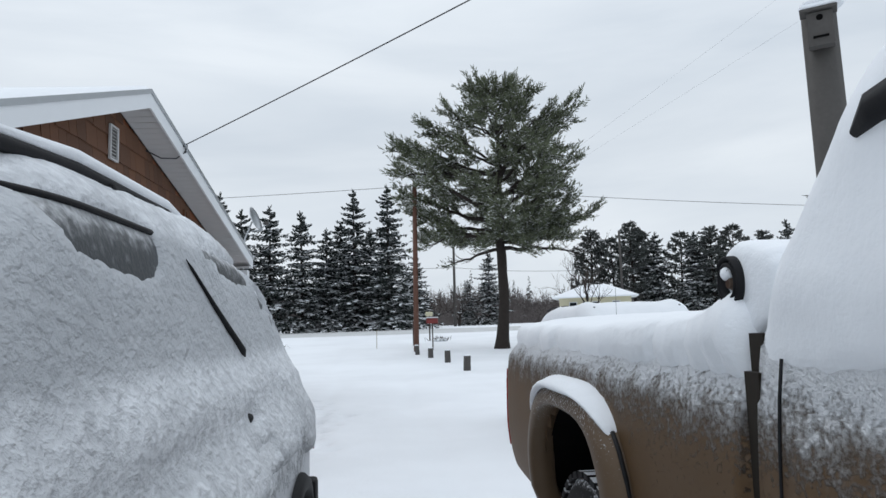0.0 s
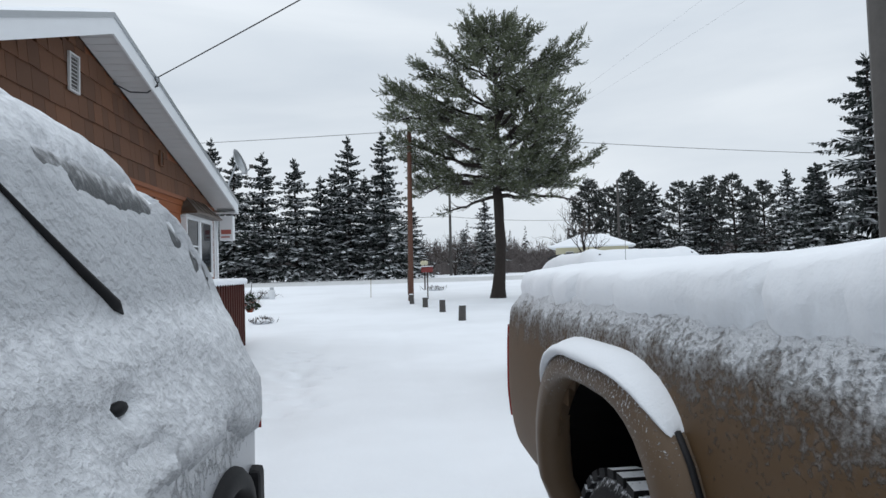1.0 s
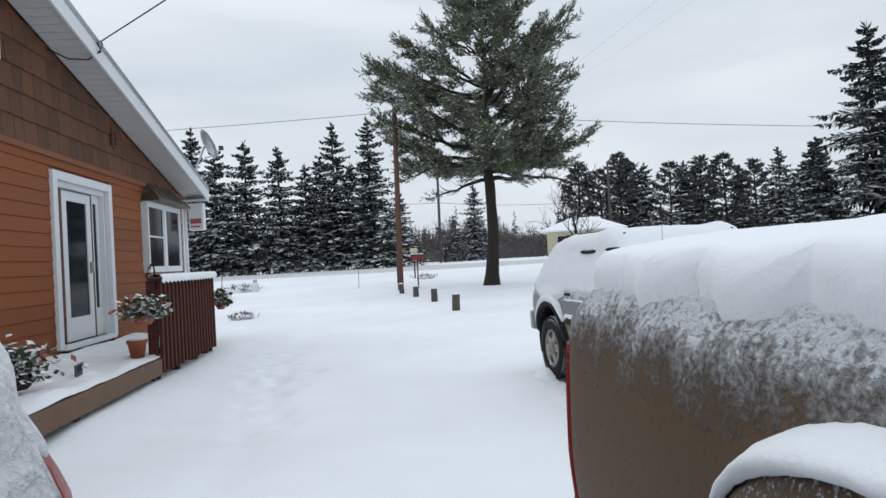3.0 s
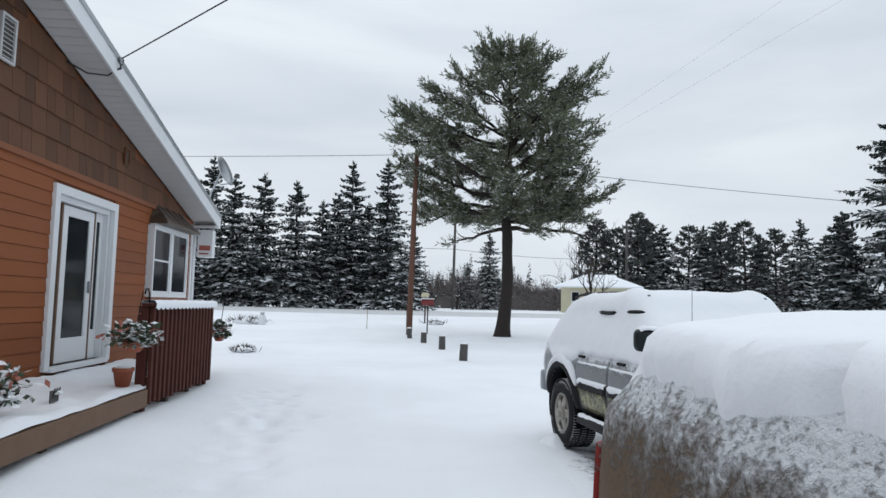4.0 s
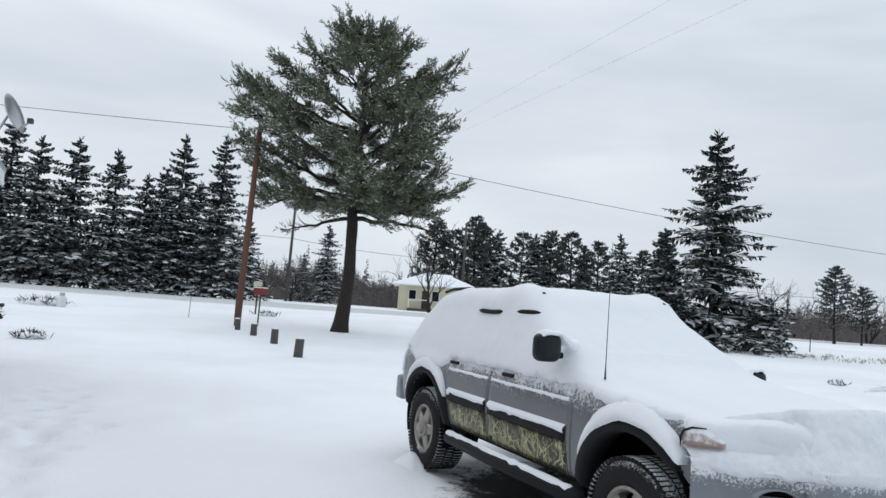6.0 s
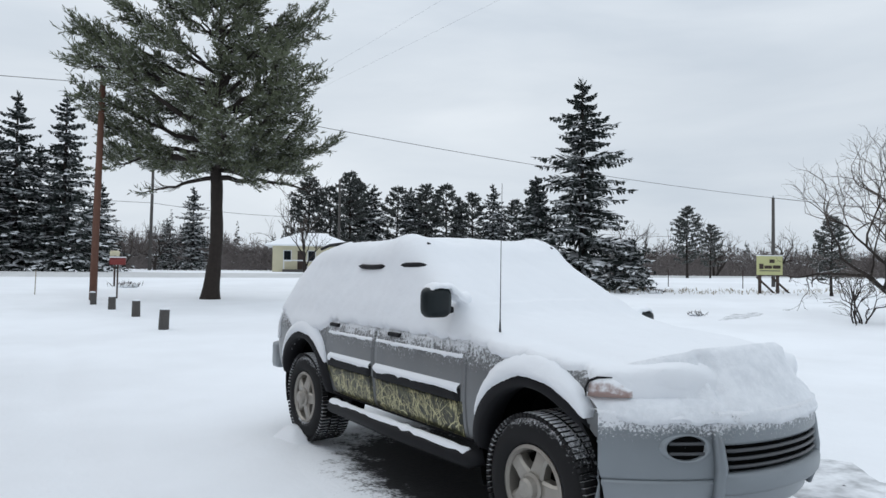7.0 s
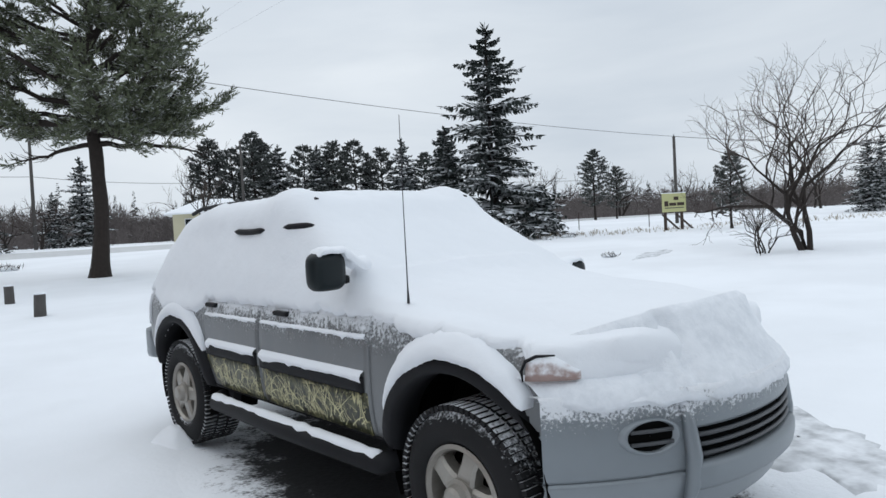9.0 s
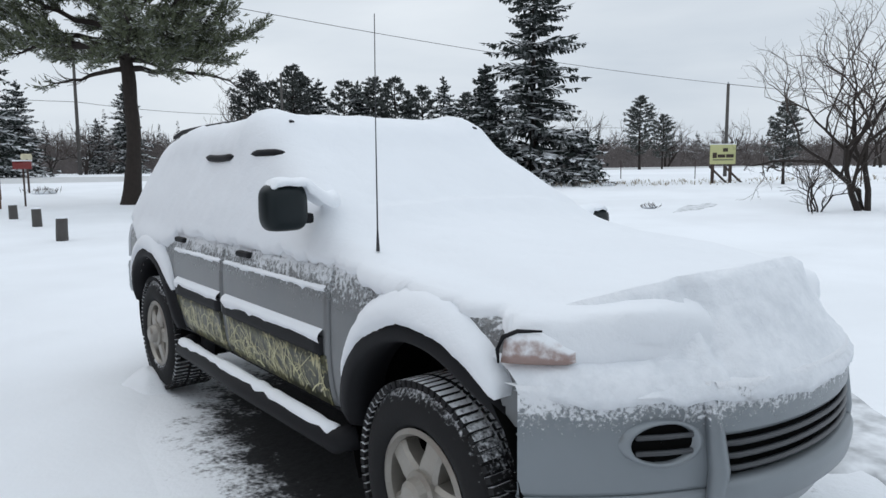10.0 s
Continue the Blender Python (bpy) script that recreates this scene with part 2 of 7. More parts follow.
def thing(name, label, category, m=None, group="", kind=""):
    """An Empty at a thing's base."""
    ob = new(name)
    ob.empty_display_size = 0.2
    if m:
        ob.matrix_basis = m
    return tagged(ob, label, category, group, kind)


def solid(name, bm, material, label, category, m=None, group="", kind="", smooth=False):
    ob = link_mesh(name, bm, material, smooth)
    if m:
        ob.matrix_basis = m
    return tagged(ob, label, category, group, kind)


def box(a, b, bevel=0.0, bm=None, m=None):
    """An upright box from corner a to corner b, its edges eased."""
    tmp = bmesh.new()
    a, b = [min(p, q) for p, q in zip(a, b)], [max(p, q) for p, q in zip(a, b)]
    bmesh.ops.create_cube(tmp, size=1)
    for v in tmp.verts:
        v.co = Vector([a[i] + (v.co[i] + 0.5) * (b[i] - a[i]) for i in range(3)])
    if bevel:
        bmesh.ops.bevel(tmp, geom=tmp.edges[:], offset=bevel, segments=2, affect="EDGES", profile=0.6)
    if m:
        bmesh.ops.transform(tmp, matrix=m, verts=tmp.verts)
    if bm is None:
        return tmp
    return add(bm, tmp)


def add(bm, other):
    """Moves all of other into bm."""
    at = {v: bm.verts.new(v.co) for v in other.verts}
    for f in other.faces:
        g = bm.faces.new([at[v] for v in f.verts])
        g.material_index, g.smooth = f.material_index, f.smooth
    other.free()
    return bm


def tube(points, radii, sides=8, bm=None, cap=True):
    """A round bar along points, as wide at each as radii says."""
    bm = bm or bmesh.new()
    pts = [Vector(p) for p in points]
    radii = radii if isinstance(radii, (list, tuple)) else [radii] * len(pts)
    rings = []
    for i, p in enumerate(pts):
        d = (pts[min(i + 1, len(pts) - 1)] - pts[max(i - 1, 0)]).normalized()
        side = d.cross(Vector((0, 0, 1)) if abs(d.z) < 0.9 else Vector((1, 0, 0))).normalized()
        other = d.cross(side)
        rings.append([bm.verts.new(p + radii[i] * (math.cos(a) * side + math.sin(a) * other)) for a in (2 * math.pi * k / sides for k in range(sides))])
    for r, s in zip(rings, rings[1:]):
        for k in range(sides):
            bm.faces.new((r[k], r[(k + 1) % sides], s[(k + 1) % sides], s[k]))
    if cap:
        bm.faces.new(rings[0][::-1]), bm.faces.new(rings[-1])
    return bm


def turned(profile, sides=32, bm=None, axis="z", m=None, cap=True):
    """A turned body from (radius, height) pairs."""
    tmp = bmesh.new()
    rings = []
    for r, h in profile:
        ring = []
        for k in range(sides):
            a = 2 * math.pi * k / sides
            c, s = r * math.cos(a), r * math.sin(a)
            ring.append(tmp.verts.new((c, s, h) if axis == "z" else (h, c, s)))
        rings.append(ring)
    for r, s in zip(rings, rings[1:]):
        for k in range(sides):
            tmp.faces.new((r[k], r[(k + 1) % sides], s[(k + 1) % sides], s[k]))
    if cap and profile[0][0] > 1e-4:
        tmp.faces.new(rings[0][::-1])
    if cap and profile[-1][0] > 1e-4:
        tmp.faces.new(rings[-1])
    if m:
        bmesh.ops.transform(tmp, matrix=m, verts=tmp.verts)
    bmesh.ops.recalc_face_normals(tmp, faces=tmp.faces)
    return tmp if bm is None else add(bm, tmp)


def sheet(rows, bm=None, close=False):
    """Quads over a grid of points."""
    bm = bm or bmesh.new()
    vs = [[bm.verts.new(p) for p in row] for row in rows]
    for r, s in zip(vs, vs[1:]):
        n = len(r)
        for k in range(n if close else n - 1):
            bm.faces.new((r[k], r[(k + 1) % n], s[(k + 1) % n], s[k]))
    return bm


def ease(x, lo, hi):
    t = min(1.0, max(0.0, (x - lo) / (hi - lo)))
    return t * t * (3 - 2 * t)


def wob(x, y, z=0.0, s=1.0):
    return noise.noise(Vector((x * s, y * s, z * s)))


def rise(x, y):
    """The lie of the land: level by the cars, rising gently to the road."""
    d = math.hypot(x - 4, y - 8)
    d = d if d < 40 else 40 + 12 * (1 - math.exp((40 - d) / 12))
    return 0.028 * 3.0 * math.log1p(math.exp((d - 15) / 3.0))


# ---- vehicles: lofted bodies ----
class Body:
    """A car body as a run of half rings; keys hold (place along it, value) pairs."""

    def __init__(self, width, bottom, belt, top, top_width, tuck=0.03):
        self.keys = dict(width=width, bottom=bottom, belt=belt, top=top, top_width=top_width)
        self.lo, self.hi = width[0][0], width[-1][0]
        self.tuck = tuck
        self.memo = {}

    def value(self, key, y):
        ks = self.keys[key]
        xs, vs = [k[0] for k in ks], [k[1] for k in ks]
        return float(np.mean([np.interp(y + o, xs, vs) for o in (-0.06, -0.035, -0.012, 0.012, 0.035, 0.06)]))

    def half(self, y):
        """Points (out, up) from the middle of the underside over the side to the middle of the roof."""
        y = round(y, 4)
        if y in self.memo:
            return self.memo[y]
        w, b, l, t, tw = (self.value(k, y) for k in ("width", "bottom", "belt", "top", "top_width"))
        l = min(l, t - 0.03)
        tw = min(tw, w - 0.02)
        g = t - l
        knots = [(0, b), (w * 0.8, b), (w * 0.95, b + 0.03), (w * 0.985, b + 0.12), (w, b + 0.45 * (l - b)), (w * 0.995, b + 0.8 * (l - b)),
                 (w - self.tuck, l), (w - self.tuck - 0.25 * (w - self.tuck - tw), l + 0.3 * g), (tw + 0.05 * (w - tw), l + 0.8 * g), (tw - 0.04, t - 0.07 * g), (tw - 0.14, t), (0, t + 0.015)]
        pts = []
        for i in range(len(knots) - 1):
            p0, p1, p2, p3 = (knots[min(max(i + j, 0), len(knots) - 1)] for j in (-1, 0, 1, 2))
            for s in range(4):
                u = s / 4
                c = []
                for k in (0, 1):
                    lin = p1[k] + (p2[k] - p1[k]) * u
                    cr = 0.5 * (2 * p1[k] + (p2[k] - p0[k]) * u + (2 * p0[k] - 5 * p1[k] + 4 * p2[k] - p3[k]) * u * u + (3 * p1[k] - p0[k] - 3 * p2[k] + p3[k]) * u ** 3)
                    c.append(0.4 * lin + 0.6 * cr)
                pts.append((max(0.0, c[0]), c[1]))
        pts.append(knots[-1])
        self.memo[y] = pts
        return pts

    def out(self, y, z):
        """How far out the side stands at a place and height."""
        pts = [p for p in self.half(y) if p[0] > 0.02][3:]
        zs = [p[1] for p in pts]
        for i in range(1, len(zs)):
            zs[i] = max(zs[i], zs[i - 1] + 1e-5)
        return float(np.interp(z, zs, [p[0] for p in pts]))

    def shell(self, step=0.045, arches=()):
        """The whole skin; arches (y, z, radius) are cut out of both sides."""
        n = max(8, int((self.hi - self.lo) / step))
        rows = []
        for i in range(n + 1):
            y = self.lo + (self.hi - self.lo) * i / n
            h = self.half(y)
            rows.append([(o, y, z) for o, z in h] + [(-o, y, z) for o, z in h[-2:0:-1]])
        bm = sheet(rows, close=True)
        bm.verts.ensure_lookup_table()
        k = len(rows[0])
        bm.faces.new(bm.verts[:k][::-1]), bm.faces.new(bm.verts[-k:])
        gone = [f for f in bm.faces if any((f.calc_center_median().y - a) ** 2 + (f.calc_center_median().z - c) ** 2 < r * r for a, c, r in arches) and len(f.verts) == 4]
        bmesh.ops.delete(bm, geom=gone, context="FACES")
        bmesh.ops.recalc_face_normals(bm, faces=bm.faces)
        return bm

    def panel(self, ys, zs, side, proud=0.006, fine=0.05, top=None, bottom=None, round_off=0.0):
        """A panel on a side, proud of the skin, with edges that turn in. top and bottom may give heights along it."""
        ny, nz = max(3, int((ys[1] - ys[0]) / fine)), max(3, int((zs[1] - zs[0]) / fine))
        rows = []
        for i in range(-1, ny + 2):
            y = ys[0] + (ys[1] - ys[0]) * min(max(i, 0), ny) / ny
            lo = bottom(y) if bottom else zs[0]
            hi = top(y) if top else zs[1]
            row = []
            for j in range(-1, nz + 2):
                z = lo + (hi - lo) * min(max(j, 0), nz) / nz
                rim = i in (-1, ny + 1) or j in (-1, nz + 1)
                row.append((side * (self.out(y, z) + (-0.004 if rim else proud)), y, z))
            rows.append(row)
        bm = sheet(rows)
        bmesh.ops.recalc_face_normals(bm, faces=bm.faces)
        return bm

    def blanket(self, edge, depth, ys=None, step=0.03, ragged=0.03, seed=0.0, lumpy=1.0):
        """Snow lying on the body from the height edge(y, side) on one flank over the top to the other; depth(y, out, up) thick."""
        lo, hi = ys or (self.lo, self.hi)
        n = int((hi - lo) / step)
        rows = []
        for i in range(n + 1):
            y = lo + (hi - lo) * i / n
            row = []
            for side in (1, -1):
                h = self.half(y)
                zs = edge(y, side) + ragged * (wob(y, seed, side, 6) + 0.6 * wob(y, seed, side + 5, 19) + 0.35 * wob(y, seed, side + 9, 47))
                zs = min(zs, h[-1][1] - 0.02)
                pts = []
                start = next((k for k in range(8, len(h)) if h[k][1] > zs), len(h) - 2)
                prev = h[start - 1]
                f = min(1, max(0, (zs - prev[1]) / max(1e-6, h[start][1] - prev[1])))
                first = (prev[0] + (h[start][0] - prev[0]) * f, zs)
                run = [first, *h[start:]]
                # the same count of points on every row
                d = [0.0]
                for a, b in zip(run, run[1:]):
                    d.append(d[-1] + math.hypot(b[0] - a[0], b[1] - a[1]))
                for k in range(41):
                    s = d[-1] * (k / 40) ** 1.15
                    o, z = float(np.interp(s, d, [p[0] for p in run])), float(np.interp(s, d, [p[1] for p in run]))
                    o2, z2 = float(np.interp(s + 0.02, d, [p[0] for p in run])), float(np.interp(s + 0.02, d, [p[1] for p in run]))
                    t = Vector((o2 - o, z2 - z))
                    t = t.normalized() if t.length > 1e-6 else Vector((-1, 0))
                    nx, nz = t.y, -t.x
                    if k == 40:
                        nx, nz = 0.0, 1.0
                    thick = depth(y, side * o, z) * (1 + lumpy * (0.22 * wob(side * o, y, z, 5) + 0.2 * wob(side * o, y, z, 13)))
                    taper = min(1.0, (k / 40 * d[-1]) / 0.05) ** 0.5 if k else 0.0
                    taper *= min(1.0, max(0.0, (y - lo) / 0.06)) ** 0.5 * min(1.0, max(0.0, (hi - y) / 0.06)) ** 0.5
                    e = thick * taper - 0.004 * (1 - taper)
                    pts.append((side * (o + nx * e), y, z + nz * e))
                row += pts if side == 1 else pts[-2::-1]
            rows.append(row)
        bm = sheet(rows)
        bmesh.ops.recalc_face_normals(bm, faces=bm.faces)
        return bm


def arch_strip(body, y, z, r0, r1, side, a0, a1, out=0.05, thick=0.03, plane=None, span=None, square=1.0, fade=False, deep=0.12):
    """A flared lip round a wheel arch, from angle a0 to a1 (degrees, 0 towards +y)."""
    rows = []
    n = 28
    for i in range(n + 1):
        a = radians(a0 + (a1 - a0) * i / n)
        c, s = math.cos(a), math.sin(a)
        if square != 1.0:
            c, s = math.copysign(abs(c) ** square, c), math.copysign(abs(s) ** square, s)
        row = []
        end = 1 - 0.75 * ease(i / n, 0.86, 1.0) if fade else 1.0
        for r, o in ((r1 + 0.006, -0.02), (r1, 0.35 * out), (r1 - 0.25 * (r1 - r0), 0.85 * out), (r0 + 0.2 * (r1 - r0), out), (r0, 0.85 * out), (r0 - 0.005, -thick), (r0 + 0.01, -deep)):
            r, o = r0 + (r - r0) * end, o * end if o > 0 else o
            wide = r if span is None else span[0] + (span[1] - span[0]) * (r - r0) / (r1 - r0)
            yy, zz = y + wide * c, z + r * s
            base = plane if plane is not None else body.out(min(max(yy, body.lo), body.hi), zz)
            row.append((side * (base + o), yy, zz))
        rows.append(row)
    bm = sheet(rows)
    bmesh.ops.recalc_face_normals(bm, faces=bm.faces)
    return bm


def flare_pad(y, z, r1, side, plane, a0, a1, thick, out=0.05, wide=0.0, square=1.0):
    """Snow lying along the top of a wheel flare and feathering up on to the wing."""
    rows = []
    for i in range(57):
        a = radians(a0 + (a1 - a0) * i / 56)
        k = max(0.0, math.sin(math.pi * i / 56)) ** 0.5
        row = []
        for rr, o in ((1.20, -0.050), (1.12, -0.010), (0.98, 0.30), (0.80, 0.62), (0.58, 0.90), (0.36, 1.08), (0.14, 1.15), (-0.10, 1.10), (-0.26, 0.80)):
            rr = r1 + thick * k * (rr + 0.16 * wob(a * 3, rr * 2, side + y, 1.5) + 0.07 * wob(a * 16, rr * 3, side + y, 1.5))
            o = out * o * (0.25 + 0.75 * k) if o > 0 else o
            c, s = math.copysign(abs(math.cos(a)) ** square, math.cos(a)), math.copysign(abs(math.sin(a)) ** square, math.sin(a))
            row.append((side * (plane + o), y + (rr + wide) * c, z + rr * s))
        rows.append(row)
    bm = sheet(rows)
    bmesh.ops.recalc_face_normals(bm, faces=bm.faces)
    return bm


def well(y, z, r, side, outer, inner, back=True, low=-25):
    """The dark lining of a wheel arch: an open drum with its back."""
    turn = [radians(low + (180 - 2 * low) * i / 24) for i in range(25)]
    bm = sheet([[(side * x, y + r * math.cos(a), z + r * math.sin(a)) for a in turn] for x in (outer, inner)])
    if back:
        sheet([[(side * inner, y + k * r * math.cos(a), z + k * r * math.sin(a)) for a in turn] for k in (1.0, 0.02)], bm)
    return bm


def wheel(parent, x, y, z, r, width, side, rim_r, spokes=5, rim=True, lugs=74):
    """A wheel with treaded tyre, spoked rim and hub cap; its face towards side (+1 or -1 along x)."""
    at = pose(x, y, z) @ Matrix.Diagonal((side, 1, 1, 1))
    sh = r - 0.012
    prof = [(rim_r, -width), (rim_r + 0.02, -width - 0.01), (sh - 0.05, -width - 0.012), (sh, -width + 0.02), (sh, -0.02), (sh - 0.05, 0.012), (rim_r + 0.05, 0.018), (rim_r + 0.015, 0.008), (rim_r, -0.012), (rim_r, -width)]
    bm = turned(prof, 56, axis="x", cap=False)
    bmesh.ops.transform(bm, matrix=at, verts=bm.verts)
    bmesh.ops.recalc_face_normals(bm, faces=bm.faces)
    wh = part("wheel", bm, M_TYRE, parent, "black snow-dusted off-road tyre on an alloy rim", True)
    # tread blocks in three rows
    bm = bmesh.new()
    for k in range(lugs):
        for j, (x0, x1) in enumerate(((-0.075, 0.004), (-width * 0.62, -width * 0.38), (-width - 0.004, -width + 0.075))):
            a = 360 / lugs * (k + 0.5 * (j == 1))
            box((x0, -0.5 * 2 * math.pi * r / lugs * 0.66, sh - 0.012), (x1, 0.5 * 2 * math.pi * r / lugs * 0.66, r), 0, bm, Matrix.Rotation(radians(a), 4, "X"))
    bmesh.ops.transform(bm, matrix=at, verts=bm.verts)
    bmesh.ops.recalc_face_normals(bm, faces=bm.faces)
    tagged(part("tread", bm, M_TYRE, wh), kind="stuff")
    if rim:
        bm = turned([(rim_r + 0.004, 0.004), (rim_r - 0.012, 0.012), (rim_r - 0.022, -0.005), (rim_r - 0.03, -0.10), (rim_r - 0.05, -0.10)], 40, axis="x", cap=False)
        for k in range(spokes):
            m = Matrix.Rotation(2 * math.pi * (k + 0.25) / spokes, 4, "X")
            rows = []
            for rr, hw, xo in ((0.045, 0.05, 0.0), (0.09, 0.045, 0.004), (0.13, 0.040, 0.0), (rim_r - 0.02, 0.046, -0.008), (rim_r - 0.008, 0.052, -0.01)):
                rows.append([(xo - 0.06, -hw, rr), (xo - 0.012, -hw, rr), (xo, -hw * 0.7, rr), (xo, hw * 0.7, rr), (xo - 0.012, hw, rr), (xo - 0.06, hw, rr)])
            t = sheet(rows)
            bmesh.ops.transform(t, matrix=m, verts=t.verts)
            add(bm, t)
        bmesh.ops.transform(bm, matrix=at, verts=bm.verts)
        bmesh.ops.recalc_face_normals(bm, faces=bm.faces)
        # blackened plate: the shade between the spokes is put into its colour
        b = turned([(rim_r - 0.02, -0.095), (0.0, -0.10)], 32, axis="x", cap=False)
        bmesh.ops.transform(b, matrix=at, verts=b.verts)
        part("rim_back_shade", b, M_NEAR_BLACK, wh)
        rm = part("rim", bm, M_RIM, wh, "dull silver spoked alloy rim")
        bm = turned([(0.075, -0.02), (0.072, 0.012), (0.058, 0.02), (0.05, 0.045), (0.036, 0.056), (0.0, 0.058)], 24, axis="x")
        bmesh.ops.transform(bm, matrix=at, verts=bm.verts)
        bmesh.ops.recalc_face_normals(bm, faces=bm.faces)
        part("hub_cap", bm, M_RIM, wh)
    return wh


# ---- the silver sport utility car ----
SUV_Y = 11.2375


M_BLADE = plain("printed_reed_blades", (0.50, 0.47, 0.27), 0.4, var=0.5, scale=14, bump=0)
M_GRILLE = plain("dark_grey_grille_plastic", (0.06, 0.064, 0.07), 0.45, var=0.25, scale=20, bump=0.05)


def nose_snow():
    """Wet wind-packed snow, thin enough in places to look grey."""
    n = Nodes("packed_grey_snow")
    a, b, c = n.noise(5.0, 5.0, 0.6), n.noise(26.0, 4.0, 0.65), n.noise(120.0, 3.0)
    n.bump(n.math("ADD", n.math("MULTIPLY", a, 0.6), n.math("ADD", n.math("MULTIPLY", b, 0.35), n.math("MULTIPLY", c, 0.08))), 0.7, 0.022)
    thin = n.step(n.math("ADD", n.math("MULTIPLY", a, 0.65), n.math("MULTIPLY", b, 0.35)), 0.36, 0.62)
    return n.done(n.mix(thin, (0.71, 0.74, 0.78), (0.83, 0.855, 0.89)), 0.75, 0.0, 0.2)


M_NOSE = nose_snow()
M_CAR_SNOW = snow_material("settled_car_snow", (0.815, 0.84, 0.875), lumps=7.0, relief=0.35, distance=0.02)
M_MIRROR = plain("dark_grey_green_plastic", (0.009, 0.014, 0.016), 0.4, var=0.15, scale=6, bump=0.03, spec=0.25)


def build_suv():
    c = SUV_Y
    car = thing("sport_utility_car", "silver four-door utility car under thick snow with reed decals", "car", pose(6.14, c, 0))

    def k(*pairs):
        return [(a - c, b) for a, b in pairs]

    body = Body(
        k((9.15, 0.12), (9.18, 0.24), (9.235, 0.40), (9.29, 0.52), (9.355, 0.63), (9.42, 0.715), (9.49, 0.78), (9.57, 0.815), (9.66, 0.835), (9.8, 0.84), (13.0, 0.84), (13.25, 0.81), (13.42, 0.74), (13.5, 0.66)),
        k((9.15, 0.42), (9.25, 0.36), (9.5, 0.36), (10.3, 0.43), (12.2, 0.43), (12.9, 0.46), (13.5, 0.5)),
        k((9.15, 0.80), (9.22, 0.86), (9.36, 0.92), (9.6, 0.96), (10.3, 1.01), (13.1, 1.02), (13.5, 0.98)),
        k((9.15, 0.86), (9.19, 0.90), (9.30, 0.955), (9.6, 0.965), (10.2, 1.035), (10.45, 1.09), (11.2, 1.52), (11.45, 1.575), (12.4, 1.57), (12.85, 1.51), (13.15, 1.33), (13.42, 1.04), (13.5, 1.0)),
        k((9.15, 0.10), (9.20, 0.34), (9.28, 0.50), (9.38, 0.61), (9.55, 0.70), (9.8, 0.74), (10.4, 0.75), (11.2, 0.68), (12.6, 0.66), (13.1, 0.67), (13.5, 0.60)))
    fy, ry = 9.875 - c, 12.6 - c
    arches = [(fy, 0.44, 0.43), (ry, 0.44, 0.41)]
    part("body", body.shell(0.03, arches), M_SILVER, car, "silver paint flecked with blown snow", True)
    for side in (-1, 1):
        for y in (fy, ry):
            part("wheel_well", well(y, 0.44, 0.425, side, 0.83, 0.5), M_NEAR_BLACK, car)
            part("flare", arch_strip(body, y, 0.44, 0.40, 0.475, side, -22, 200 if y == ry else 146, 0.045, fade=y == fy), M_BLACK, car, "black plastic wheel-arch flare", True)
            part("flare_snow", flare_pad(y, 0.44, 0.468, side, 0.84, 22, 138 if y == fy else 150, 0.078, 0.050), M_CAR_SNOW, car, "snow heaped on the wheel flare", True)
            wheel(car, side * 0.835, y, 0.355, 0.355, 0.24, side, 0.2, 5)
        part("bumper_corner", arch_strip(body, fy, 0.44, 0.405, 0.50, side, 150, 214, 0.010), M_SILVER_LOW, car, "", True)
        # doors, split where the seams show
        front = part("door", body.panel((10.42 - c, 11.44 - c), (0.48, 1.0), side, 0.007, 0.04), M_SILVER, car, "silver front door", True)
        rear = part("door", body.panel((11.455 - c, 12.2 - c), (0.50, 1.0), side, 0.007, 0.04, bottom=lambda y: 0.50 + 0.30 * ease(y, 11.98 - c, 12.2 - c)), M_SILVER, car, "silver rear door", True)
        for d, ys in ((front, (10.46, 11.42)), (rear, (11.48, 12.12))):
            part("moulding", body.panel((ys[0] - c, ys[1] - c), (0.675, 0.745), side, 0.024, 0.05), M_BLACK, d, "black side moulding", True)
            part("decal", body.panel((ys[0] - c - 0.02, ys[1] - c + (0.0 if d == front else 0.03)), (0.475, 0.675), side, 0.011, 0.05, bottom=lambda y: 0.475 + 0.18 * ease(y, 12.0 - c, 12.18 - c)), M_REEDS, d, "printed decal of dry yellow-green reeds", True)
            # reed blades of the print
            rng = random.Random(int(ys[0] * 100) + side)
            blades = bmesh.new()
            for _ in range(int(95 * (ys[1] - ys[0]))):
                y, z, a, bend = rng.uniform(ys[0], ys[1]) - c, rng.uniform(0.47, 0.58), rng.uniform(0.5, 2.6), rng.uniform(-2.2, 2.2)
                length, w = rng.uniform(0.07, 0.20), rng.uniform(0.002, 0.0045)
                left, right = [], []
                for q in range(7):
                    f = q / 6
                    if 0.482 < z < 0.668 and ys[0] - c < y < ys[1] - c and not (z < 0.485 + 0.19 * ease(y, 11.98 - c, 12.18 - c)):
                        o = body.out(y, z) + 0.0135
                        k = w * (1 - 0.85 * f)
                        left.append(blades.verts.new((side * o, y - k * math.sin(a), z + k * math.cos(a))))
                        right.append(blades.verts.new((side * o, y + k * math.sin(a), z - k * math.cos(a))))
                    y, z = y + length / 6 * math.cos(a), z + length / 6 * math.sin(a)
                    a += bend / 6
                for q in range(len(left) - 1):
                    blades.faces.new((left[q], left[q + 1], right[q + 1], right[q]))
            tagged(part("reed_print", blades, M_BLADE, d, "pale yellow-green printed reeds"), "pale yellow-green printed reeds", kind="stuff")
            # the moulding's snow cap
            rows = []
